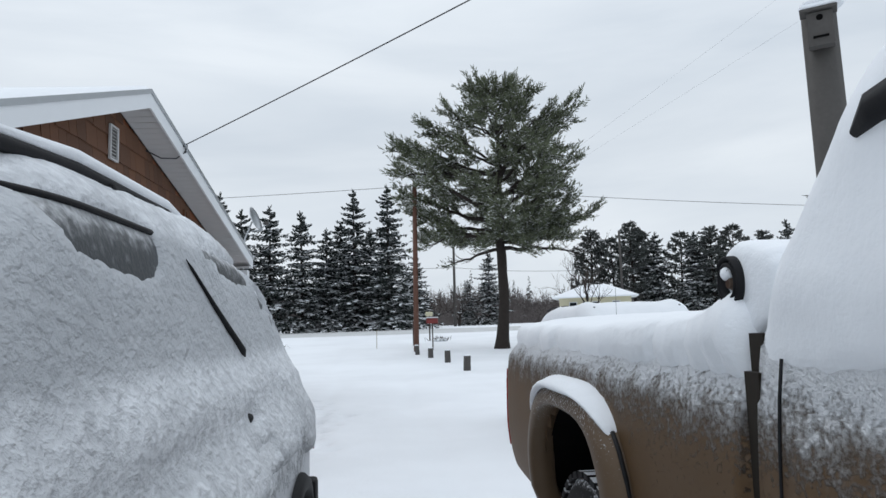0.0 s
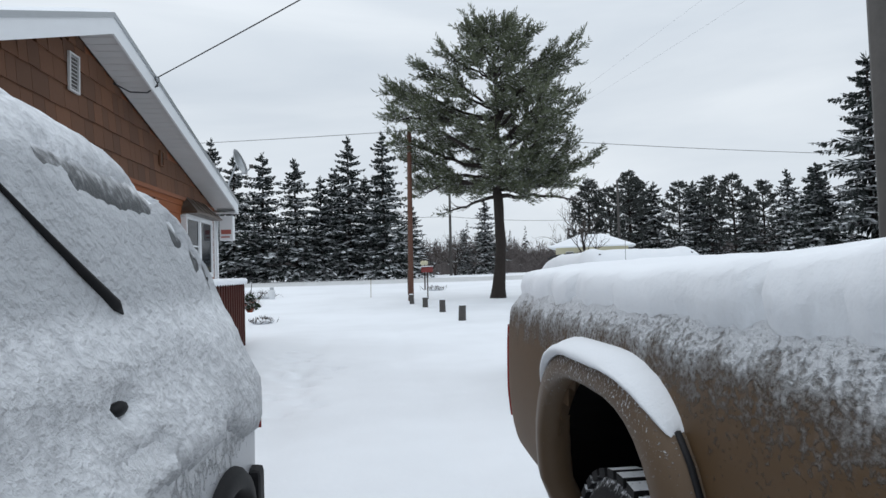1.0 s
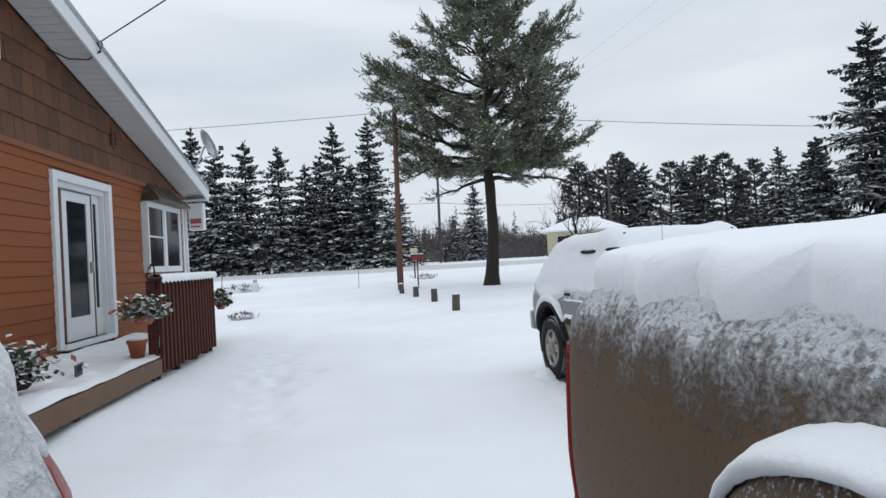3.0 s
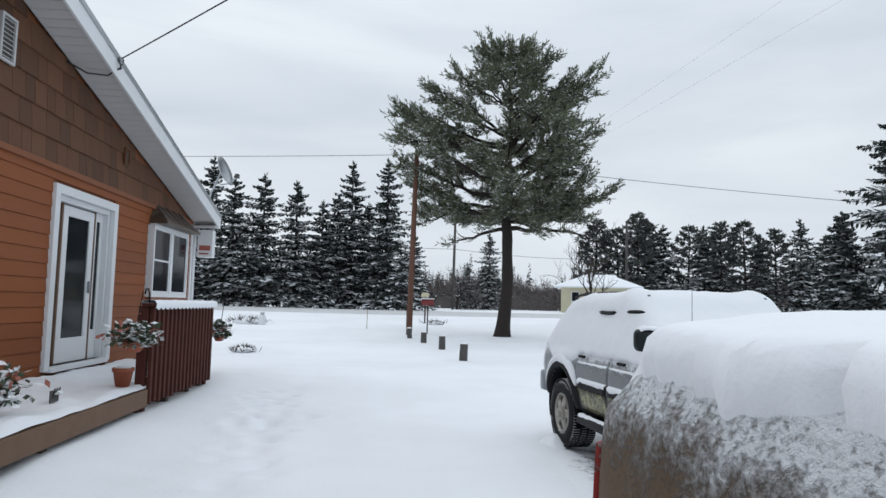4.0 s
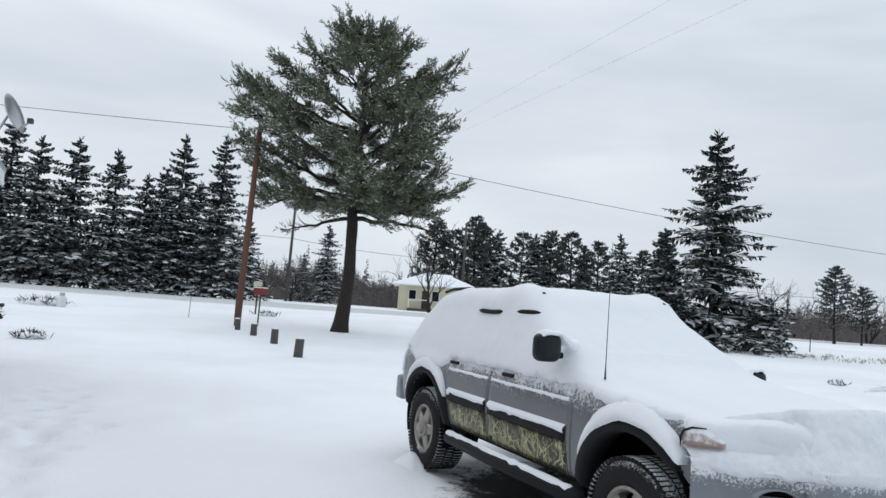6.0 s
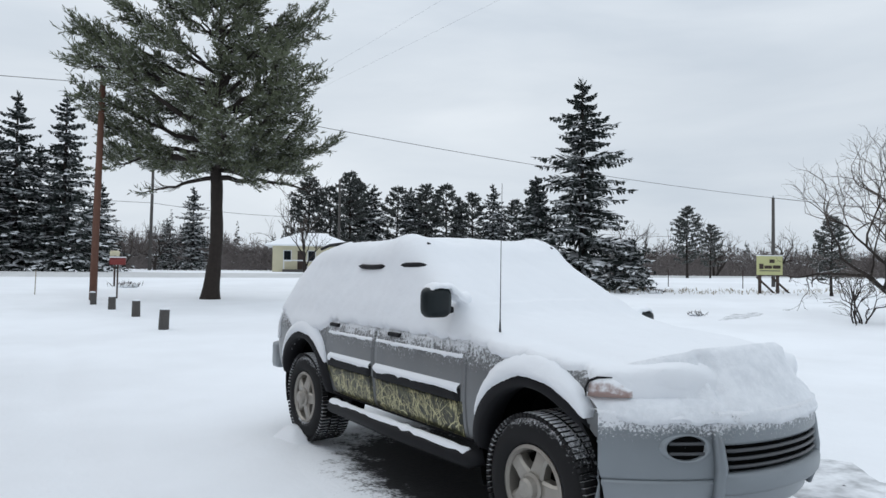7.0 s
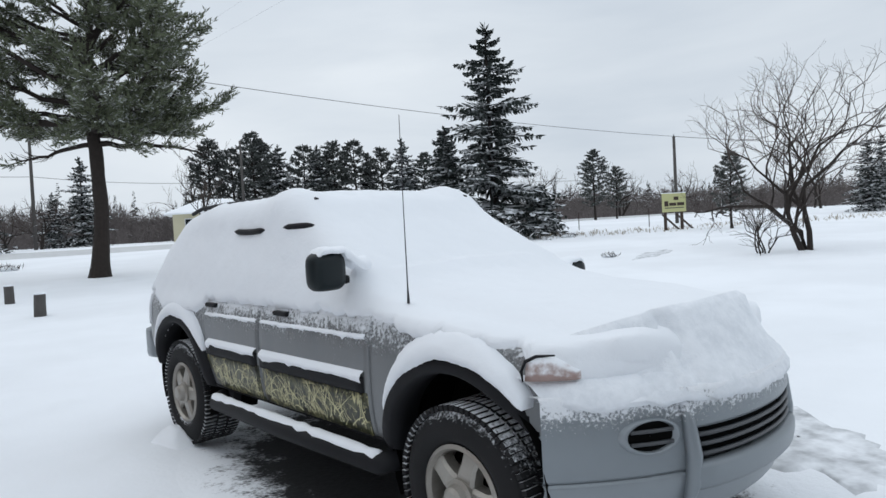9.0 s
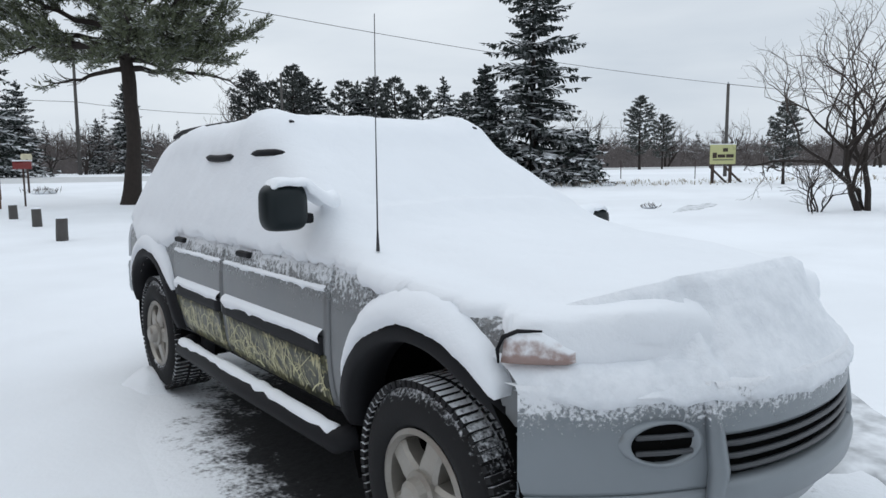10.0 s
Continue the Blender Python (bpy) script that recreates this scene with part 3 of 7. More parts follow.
            for i in range(25):
                y = ys[0] - c + (ys[1] - ys[0]) * i / 24
                drop = 0.010 + 0.024 * max(0, wob(y, side, 3, 6)) + 0.05 * max(0, wob(y, side, 8, 11) - 0.2) - 0.02 * max(0, wob(y, side, 1, 8) - 0.1)
                o = body.out(y, 0.75)
                rows.append([(side * (o + 0.004), y, 0.775), (side * (o + 0.026), y, 0.758), (side * (o + 0.032), y, 0.742), (side * (o + 0.027), y, 0.742 - drop), (side * (o + 0.02), y, 0.735 - drop)])
            b = sheet(rows)
            bmesh.ops.recalc_face_normals(b, faces=b.faces)
            part("snow_strip", b, M_SNOW, d, "", True)
        # flecks of snow along the door's crease
        for d, ys in ((front, (10.44, 11.42)), (rear, (11.47, 12.15))):
            rows = []
            for i in range(61):
                y = ys[0] - c + (ys[1] - ys[0]) * i / 60
                drop = 0.008 + 0.016 * max(0, wob(y, side, 5, 9)) + 0.018 * max(0, wob(y, side, 9, 30))
                o = body.out(y, 0.92)
                rows.append([(side * (o + 0.006), y, 0.936 + 0.006 * wob(y, side, 2, 20)), (side * (o + 0.015), y, 0.927), (side * (o + 0.016), y, 0.925 - 0.5 * drop), (side * (o + 0.011), y, 0.925 - drop), (side * (o + 0.004), y, 0.922 - drop)])
            b = sheet(rows)
            bmesh.ops.recalc_face_normals(b, faces=b.faces)
            part("crease_snow", b, M_SNOW, d, "", True)
        for d, y in ((front, 11.2), (rear, 12.07)):
            part("handle", box((side * 0.81, y - 0.07 - c, 0.968), (side * 0.848, y + 0.07 - c, 0.995), 0.010), M_BLACK, d)
        part("sill", body.panel((10.34 - c, 12.12 - c), (0.435, 0.476), side, 0.010, 0.05), M_BLACK, car, "black door sill", True)
        # running board
        rb = part("running_board", tube([(side * 0.80, 10.30 - c, 0.40), (side * 0.86, 10.34 - c, 0.385), (side * 0.87, 11.2 - c, 0.38), (side * 0.86, 12.02 - c, 0.385), (side * 0.80, 12.06 - c, 0.40)], 0.05, 12), M_BLACK, car, "black running board topped with snow", True)
        b = tube([(side * 0.865, 10.33 - c, 0.405)] + [(side * (0.868 + 0.006 * wob(i, side, 0, 3)), 10.36 - c + 1.66 * i / 24, 0.416 + 0.006 * wob(i, side, 1, 2)) for i in range(25)] + [(side * 0.865, 12.04 - c, 0.405)],
                 [0.012] + [0.029 + 0.010 * wob(i, side, 4, 1.7) for i in range(25)] + [0.012], 10)
        part("snow_strip", b, M_SNOW, rb, "", True)
        # mirror
        zm = 1.145 if side < 0 else 0.97
        rows = []
        for o, k in ((-0.055, 0.55), (-0.045, 0.86), (-0.02, 0.98), (0.02, 1.0), (0.04, 0.94), (0.046, 0.80)):
            rows.append([(side * (0.91 + 0.088 * k * math.copysign(abs(math.cos(a)) ** 0.5, math.cos(a))), 10.615 - c + o, zm + 0.076 + 0.090 * k * math.copysign(abs(math.sin(a)) ** 0.5, math.sin(a))) for a in np.linspace(0, 2 * math.pi, 33)[:-1]])
        b = sheet(rows, close=True)
        b.verts.ensure_lookup_table()
        b.faces.new(b.verts[:32]), b.faces.new(b.verts[-32:])
        bmesh.ops.recalc_face_normals(b, faces=b.faces)
        mi = part("mirror", b, M_MIRROR, car, "dark grey-green door mirror capped with snow", True)
        part("mirror_arm", box((side * 0.79, 10.60 - c, zm + 0.01), (side * 0.85, 10.65 - c, zm + 0.05), 0.012), M_BLACK, mi)
        rows = []
        for i in range(19):
            f = i / 18
            x = 0.70 + 0.285 * f
            h = 0.165 + 0.012 * wob(f * 3, side, 0, 2) - 0.05 * ease(0.45 - f, 0, 0.3) - 0.035 * ease(f, 0.86, 1.0)
            k = min(1.0, (1.02 - f) / 0.15) ** 0.5
            rows.append([(side * x, 10.615 - c + 0.062 * k * math.cos(a), zm + h + 0.022 * k * math.sin(a) - 0.020 * (1 - math.sin(a)) * (f < 0.5)) for a in np.linspace(-0.5, math.pi + 0.5, 13)])
        b = sheet(rows)
        bmesh.ops.recalc_face_normals(b, faces=b.faces)
        part("snow_cap", b, M_SNOW, mi, "", True)
        # window visors showing dark through the snow
        part("window_visor", tube([(side * (body.out(y - c, 1.42) + 0.035), y - c, 1.425 + 0.006 * math.sin(9 * y)) for y in np.linspace(11.50, 11.90, 8)], [0.004] + [0.018] * 6 + [0.004], 8), M_BLACK, car, "", True)
        part("window_visor", tube([(side * (body.out(y - c, z) + 0.042), y - c, z) for y, z in ((11.38, 1.425), (11.24, 1.435), (11.12, 1.435), (11.02, 1.415), (10.95, 1.385), (10.89, 1.345))], [0.006, 0.019, 0.018, 0.015, 0.010, 0.003], 8), M_BLACK, car, "", True)
        # lamps
        part("headlight", body.panel((9.395 - c, 9.525 - c), (0.852, 0.930), side, 0.050, 0.02, top=lambda y: 0.880 + 0.050 * ease(y, 9.385 - c, 9.47 - c)), M_LAMP, car, "clear and amber headlight half under snow", True)
        part("headlight_rim", tube([(side * (body.out(y - c, z) + 0.050), y - c, z) for y, z in ((9.45, 0.937), (9.50, 0.935), (9.53, 0.918), (9.538, 0.885), (9.53, 0.850))], [0.003, 0.006, 0.007, 0.006, 0.003], 6), M_BLACK, car, "", True)
        part("tail_light", body.panel((13.2 - c, 13.4 - c), (0.78, 1.0), side, 0.012, 0.04), M_TAIL_BURIED, car, "", True)
    # front bumper: lower skirt with intake, fog openings and grille bars
    def front_y(x):
        return 9.11 - c + 0.40 * (abs(x) / 0.86) ** 2.2 + 0.015 * ease(abs(x), 0.36, 0.44)

    def skin(x0, x1, z0, z1, proud=0.02, n=26):
        rows = []
        for j, z in enumerate((z0, z0, z0 + 0.015, (z0 + z1) / 2, z1 - 0.015, z1, z1)):
            lip = 0.05 if j in (0, 6) else (0.008 if j in (1, 5) else 0.0)
            rows.append([(x, front_y(x) - proud + lip + 0.05 * ease(0.5 - z, 0.0, 0.2), z) for x in np.linspace(x0, x1, n)])
        b = sheet(rows)
        bmesh.ops.recalc_face_normals(b, faces=b.faces)
        return b

    bumper = part("bumper", skin(-0.83, 0.83, 0.335, 0.50, 0.035, 50), M_SILVER_LOW, car, "silver front bumper", True)
    part("bumper_upper", skin(-0.83, -0.41, 0.50, 0.80, 0.03), M_BUMPER, bumper, "", True)
    part("bumper_upper", skin(0.41, 0.83, 0.50, 0.80, 0.03), M_BUMPER, bumper, "", True)
    part("bumper_lip", skin(-0.41, 0.41, 0.44, 0.535, 0.075), M_BUMPER, bumper, "", True)
    part("bumper_beam", skin(-0.41, 0.41, 0.655, 0.80, 0.05), M_BUMPER, bumper, "", True)
    part("intake", skin(-0.405, 0.405, 0.53, 0.66, 0.005), M_NEAR_BLACK, bumper)
    for z in (0.56, 0.595, 0.63):
        part("grille_bar", tube([(x, front_y(x) - 0.042, z) for x in np.linspace(-0.40, 0.40, 15)], 0.0085, 6), M_GRILLE, bumper, "", True)
    for x in (-0.41, 0.41):
        part("bumper_fin", tube([(x, front_y(x) - 0.02, 0.36), (x * 0.985, front_y(x) - 0.05, 0.46), (x * 0.97, front_y(x) - 0.055, 0.56), (x * 0.985, front_y(x) - 0.04, 0.68), (x * 1.02, front_y(x) - 0.02, 0.80)], [0.014, 0.026, 0.028, 0.024, 0.012], 12), M_BUMPER, bumper, "", True)
    for side in (-1, 1):
        x = side * 0.535
        rows = [[(x + s * 0.078 * math.cos(a), front_y(x + s * 0.078 * math.cos(a)) - o, 0.645 + s * 0.052 * math.sin(a)) for a in np.linspace(0, 2 * math.pi, 29)[:-1]] for s, o in ((1.22, 0.028), (1.18, 0.052), (1.04, 0.05), (0.98, 0.02))]
        b = sheet(rows, close=True)
        bmesh.ops.recalc_face_normals(b, faces=b.faces)
        fog = part("fog_lamp", b, M_SILVER_LOW, bumper, "oval bumper opening with dark slats", True)
        rows = [[(x + s * 0.080 * math.cos(a), front_y(x + s * 0.080 * math.cos(a)) - 0.034, 0.645 + s * 0.054 * math.sin(a)) for a in np.linspace(0, 2 * math.pi, 29)[:-1]] for s in (1.0, 0.02)]
        fog["label"] = "oval bumper opening with dark slats"
        fog2 = part("backing", sheet(rows, close=True), M_NEAR_BLACK, bumper)
        for z in (0.622, 0.665):
            w = 0.068
            part("slat", tube([(x - w, front_y(x - w) - 0.046, z), (x, front_y(x) - 0.048, z), (x + w, front_y(x + w) - 0.046, z)], 0.0075, 6), M_GRILLE, bumper, "", True)
    part("antenna", tube([(-0.72, 10.27 - c, 1.07), (-0.72, 10.27 - c, 1.15), (-0.715, 10.275 - c, 1.5), (-0.705, 10.283 - c, 1.89)], [0.007, 0.003, 0.002, 0.0015], 6), M_WIRE, car, "thin black whip antenna")
    for side in (-1, 1):
        part("roof_rail", tube([(side * 0.57, y - c, 1.575 + 0.04 * math.sin(math.pi * (y - 11.2) / 1.7) ** 0.3 if 11.2 < y < 12.9 else 1.575) for y in np.linspace(11.2, 12.9, 12)], 0.014, 8), M_BLACK, car, "black roof rail")
    part("rear_bumper", box((-0.76, 13.40 - c, 0.48), (0.76, 13.56 - c, 0.72), 0.04), M_SILVER_LOW, car, "", True)

    def edge(y, side):
        yy = y + c
        e = 1.005 - 0.040 * (1 - ease(yy, 9.7, 10.4)) + 0.02 * ease(yy, 12.7, 13.3)
        # snow heaped on the flare tops
        for a, h in ((fy, 0.935), (ry, 0.905)):
            d = abs(y - a)
            if d < 0.45:
                e = min(e, h + 0.35 * max(0, d - 0.12) ** 1.5)
        e -= 0.13 * ease(9.60 - yy, 0.0, 0.10)
        return e

    def depth(y, o, z):
        yy = y + c
        t = 0.028 + 0.03 * ease(z, 1.4, 1.56)
        if yy < 10.6 and z > 0.9:
            t = 0.045 - 0.026 * ease(abs(o), 0.40, 0.66)
        elif abs(o) > 0.6 and z < 1.4:
            t = 0.026
        t += 0.045 * math.exp(-((yy - 11.35) / 0.16) ** 2 - ((abs(o) - 0.60) / 0.12) ** 2)  # roof corners
        for a in (9.875, 12.6):
            t += 0.022 * math.exp(-((yy - a) / 0.33) ** 2 - ((z - 0.96) / 0.07) ** 2) * ease(abs(o), 0.6, 0.78)
        return t

    # snow lodged on the bumper's shoulders under the lamps
    for side in (-1, 1):
        rows = []
        for i in range(41):
            x = side * (0.38 + 0.44 * i / 40)
            f = front_y(x)
            low = 0.752 + 0.014 * wob(x, side, 0, 8) + 0.012 * wob(x, side, 4, 23) + 0.008 * wob(x, side, 4, 51) + 0.03 * ease(abs(x), 0.70, 0.82)
            fat = 1 - 0.8 * ease(abs(x), 0.72, 0.82)
            rows.append([(x, f + o + 0.03 * (1 - fat), z + 0.008 * wob(x * 6, o * 20, z * 20, 1.2)) for o, z in ((0.14, 0.868), (0.08, 0.862), (0.035, 0.85), (0.0, 0.832), (-0.026, 0.81), (-0.042, 0.5 * (0.81 + low)), (-0.044, low), (-0.02, low - 0.004))])
        b = sheet(rows)
        bmesh.ops.recalc_face_normals(b, faces=b.faces)
        part("bumper_snow", b, M_NOSE, car, "", True)
    rows = []
    for i in range(91):
        x = -0.72 + 1.44 * i / 90
        f = front_y(x)
        fade = ease(0.72 - abs(x), 0.0, 0.17)
        mid = math.exp(-(x / 0.50) ** 4)
        groove = math.exp(-((x + 0.34) / 0.020) ** 2)
        low = 0.735 + 0.018 * wob(x, 3, 0, 7) + 0.012 * wob(x, 5, 0, 19) + 0.008 * wob(x, 7, 0, 43) + 0.045 * (1 - mid)
        row = []
        for o, z, lump in ((0.46, 0.965, 0.0), (0.36, 0.985, 0.4), (0.27, 1.005, 0.8), (0.21, 1.026, 1.0), (0.165, 1.036, 1.0), (0.135, 1.012, 1.0), (0.108, 0.965, 0.9), (0.08, 0.925, 0.8), (0.05, 0.885, 0.7), (0.02, 0.85, 0.6), (-0.01, 0.815, 0.5), (-0.036, 0.785, 0.4), (-0.056, 0.5 * (0.785 + low), 0.3), (-0.060, low, 0.1), (-0.025, low - 0.004, 0.0)):
            n1 = 0.010 * wob(x * 2.2, o * 14, z * 12, 1.3) + 0.006 * wob(x * 9, o * 25, z * 25, 1.3)
            dip = 0.034 * groove * (lump > 0.2) * ease(0.20 - o, 0.0, 0.06)
            zz = z + lump * (0.030 * mid * (0.9 + 0.10 * wob(x, o * 4, 2, 3)) + n1) - 0.050 * (1 - mid) * (o > 0.0) - 0.05 * (1 - fade)
            row.append((x, f + o - lump * (0.02 * mid + n1) + dip + 0.07 * (1 - fade), zz))
        rows.append(row)
    b = sheet(rows)
    bmesh.ops.recalc_face_normals(b, faces=b.faces)
    part("nose_snow", b, M_NOSE, car, "lumpy heap of snow hanging over the nose", True)
    snow = part("snow_cover", body.blanket(edge, depth, (9.20 - c, 13.49 - c), 0.022, 0.035, 0, 0.55), M_CAR_SNOW, car, "thick soft snow over roof, windows and bonnet", True)
    return car


def reeds_material():
    n = Nodes("reed_print")
    a = n.noise(4.0, 4.0, 0.6, n.stretch(1, 4.0, 1.6), 1.6)
    b = n.noise(6.0, 3.0, 0.6, n.stretch(1, 3.6, 0.8), 2.6)
    b2 = n.noise(7.0, 2.0, 0.5, n.stretch(1, 1.1, 2.6), 1.8)
    col = n.mix(n.step(a, 0.42, 0.60), (0.016, 0.018, 0.011), (0.085, 0.085, 0.040))
    col = n.mix(n.step(b2, 0.60, 0.63), col, (0.24, 0.22, 0.11))
    col = n.mix(n.step(b, 0.60, 0.62), col, (0.50, 0.46, 0.25))
    col = n.mix(n.step(n.noise(3.0, 3.0), 0.60, 0.70), col, (0.055, 0.06, 0.03))
    col = n.mix(n.step(n.noise(4.3, 2.0), 0.68, 0.74), col, (0.36, 0.20, 0.05))
    return n.done(col, 0.35)


M_REEDS = reeds_material()
suv = build_suv()


# ---- ground ----
def snow_height(x, y):
    h = rise(x, y)
    near = math.exp(-((math.hypot(x - 3, y - 12)) / 16) ** 2)
    h += 0.05 * wob(x, y, 0, 0.28) * near + 0.025 * wob(x, y, 3, 0.9) * near
    # wheel ruts that lead out to the road
    for off in (-0.8, 0.8):
        d = x - (2.9 + 0.06 * (y - 12) + off + 0.25 * wob(0, y, 7, 0.2))
        h -= 0.03 * math.exp(-(d / 0.22) ** 2) * ease(y, 6, 9) * (1 - ease(y, 24, 36))
    # a bank along the deck, drifts against the cars
    h += 0.16 * math.exp(-((x - 0.75 - 0.11 * (y - 14)) / 0.55) ** 2) * ease(y, 9, 12) * (1 - ease(y, 17.5, 19.5))
    h += 0.05 * math.exp(-((x - 5.0) / 0.35) ** 2 - ((y - 12.7) / 0.5) ** 2)
    # swept hollow under the silver car
    h -= 0.05 * math.exp(-((x - 6.14) / 0.75) ** 4 - ((y - 10.9) / 2.0) ** 4)
    return h


def footprints(h, x, y, spots):
    for fx, fy, r in spots:
        d2 = (x - fx) ** 2 + (y - fy) ** 2
        if d2 < 0.25:
            h += -0.046 * math.exp(-d2 / (r * r)) + 0.012 * math.exp(-((math.sqrt(d2) - r * 1.7) / (r * 0.7)) ** 2)
    return h


def build_ground():
    rng = random.Random(4)
    spots = []
    for i in range(26):
        y = 11.5 + i * 0.22
        spots.append((2.05 + 0.18 * math.sin(i * 0.9) + (0.16 if i % 2 else -0.12) + rng.uniform(-0.08, 0.08) - 0.02 * (y - 15), y + rng.uniform(-0.1, 0.1), rng.uniform(0.09, 0.14)))
    for i in range(22):
        spots.append((2.2 + rng.uniform(-0.4, 0.5), 14.6 + rng.uniform(-1.0, 1.2), rng.uniform(0.07, 0.13)))
    xs = sorted(set([round(v, 2) for v in np.concatenate([-np.geomspace(8, 900, 26)[::-1], np.arange(-8, -0.5, 0.5), np.arange(-0.5, 5.2, 0.075), np.arange(5.2, 9, 0.15), np.arange(9, 24, 0.75), np.geomspace(24, 900, 26)])]))
    ys = sorted(set([round(v, 2) for v in np.concatenate([-np.geomspace(6, 300, 14)[::-1], np.arange(-6, 6, 1.0), np.arange(6, 19, 0.075), np.arange(19, 34, 0.5), np.geomspace(34, 900, 34)])]))
    rows = []
    for y in ys:
        row = []
        for x in xs:
            h = snow_height(x, y)
            if 1 < x < 3.6 and 11 < y < 18:
                h = footprints(h, x, y, spots)
            row.append((x, y, h))
        rows.append(row)
    bm = sheet(rows)
    bmesh.ops.recalc_face_normals(bm, faces=bm.faces)
    return solid("ground", bm, M_GROUND, "snow-covered yard and fields with ruts and footprints", "ground", kind="structure", smooth=True)


build_ground()


def laid_patch(name, material, label, cx, cy, rx, ry, turn, lift=0.012, ragged=0.35, seed=0):
    """A thin irregular patch that lies on the ground."""
    rows = []
    for r in np.linspace(1.0, 0.02, 12):
        row = []
        for a in np.linspace(0, 2 * math.pi, 49)[:-1]:
            k = r * (1 + ragged * wob(math.cos(a) * 1.3, math.sin(a) * 1.3, seed, 1.6) + 0.5 * ragged * wob(math.cos(a), math.sin(a), seed + 4, 5))
            x, y = rx * k * math.cos(a), ry * k * math.sin(a)
            x, y = cx + x * math.cos(turn) - y * math.sin(turn), cy + x * math.sin(turn) + y * math.cos(turn)
            row.append((x, y, snow_height(x, y) + lift * min(1, (1.02 - r) * 8) - 0.004 * (r > 0.99)))
        rows.append(row)
    bm = sheet(rows, close=True)
    bmesh.ops.recalc_face_normals(bm, faces=bm.faces)
    return solid(name, bm, material, label, "ground", kind="structure", smooth=True)


# bare ground, spread and blackened to paint in the shade under the car as well
laid_patch("bare_shaded_ground", M_BARE_SHADE, "wet ground bare of snow beneath the silver car, darkened by painted-in shade", 6.14, 10.95, 1.28, 2.15, 0.02, 0.022, 0.04, 5)
laid_patch("slush_patch", M_SLUSH, "thin grey slush beside the silver car", 7.75, 9.55, 0.42, 0.75, -0.7, 0.014, 0.5, 8)
laid_patch("slush_patch", M_SLUSH, "thin grey slush in a wheel rut", 21.5, 18.6, 1.4, 0.35, 0.3, 0.014, 0.6, 12)


def drift(x, y, rx, ry, h, seed):
    """A low mound of snow pushed up against a wheel."""
    rows = []
    for r in (0.0, 0.1, 0.2, 0.32, 0.45, 0.58, 0.7, 0.8, 0.9, 1.0):
        row = []
        for a in np.linspace(0, 2 * math.pi, 33)[:-1]:
            k = r * (1 + 0.22 * wob(math.cos(a), math.sin(a), seed, 2))
            row.append((x + rx * k * math.cos(a), y + ry * k * math.sin(a), snow_height(x, y) + h * (1 - r * r) ** 1.5 - 0.012 * (r > 0.95) + 0.015 * wob(math.cos(a) * r, math.sin(a) * r, seed, 4) * (1 - r)))
        rows.append(row)
    bm = sheet(rows, close=True)
    bmesh.ops.recalc_face_normals(bm, faces=bm.faces)
    return solid("snow_mound", bm, M_SNOW, "small mound of snow pushed against a tyre", "snow", kind="structure", smooth=True)


drift(5.26, 12.72, 0.17, 0.24, 0.12, 3)


def strip(name, material, label, points, half, lift):
    rows = []
    for (x, y), (dx, dy) in zip(points, [(points[min(i + 1, len(points) - 1)][0] - points[max(i - 1, 0)][0], points[min(i + 1, len(points) - 1)][1] - points[max(i - 1, 0)][1]) for i in range(len(points))]):
        n = math.hypot(dx, dy)
        nx, ny = -dy / n, dx / n
        rows.append([(x + nx * o, y + ny * o, snow_height(x + nx * o, y + ny * o) + e) for o, e in ((-half - 0.6, -0.06), (-half, lift), (-half / 3, lift + 0.02), (half / 3, lift + 0.02), (half, lift), (half + 0.6, -0.06))])
    bm = sheet(rows)
    bmesh.ops.recalc_face_normals(bm, faces=bm.faces)
    return solid(name, bm, material, label, "road", kind="structure", smooth=True)


strip("road", M_ROAD, "country road under packed greyish snow", [(x, 54 - 0.12 * x) for x in range(-90, 160, 5)], 3.2, 0.10)


# ---- house ----
HY = 6.4
HOUSE = pose(-0.22, 16.21, 0, 0, 0, -HY)  # x out of the gable wall, y along it
PEAK, EAVE_R, EAVE_L = (-2.96, 4.87), (4.02, 3.16), (-7.6, 3.1)


def roof_z(y):
    return PEAK[1] + (EAVE_R[1] - PEAK[1]) * (y - PEAK[0]) / (EAVE_R[0] - PEAK[0]) if y > PEAK[0] else PEAK[1] + (EAVE_L[1] - PEAK[1]) * (y - PEAK[0]) / (EAVE_L[0] - PEAK[0])


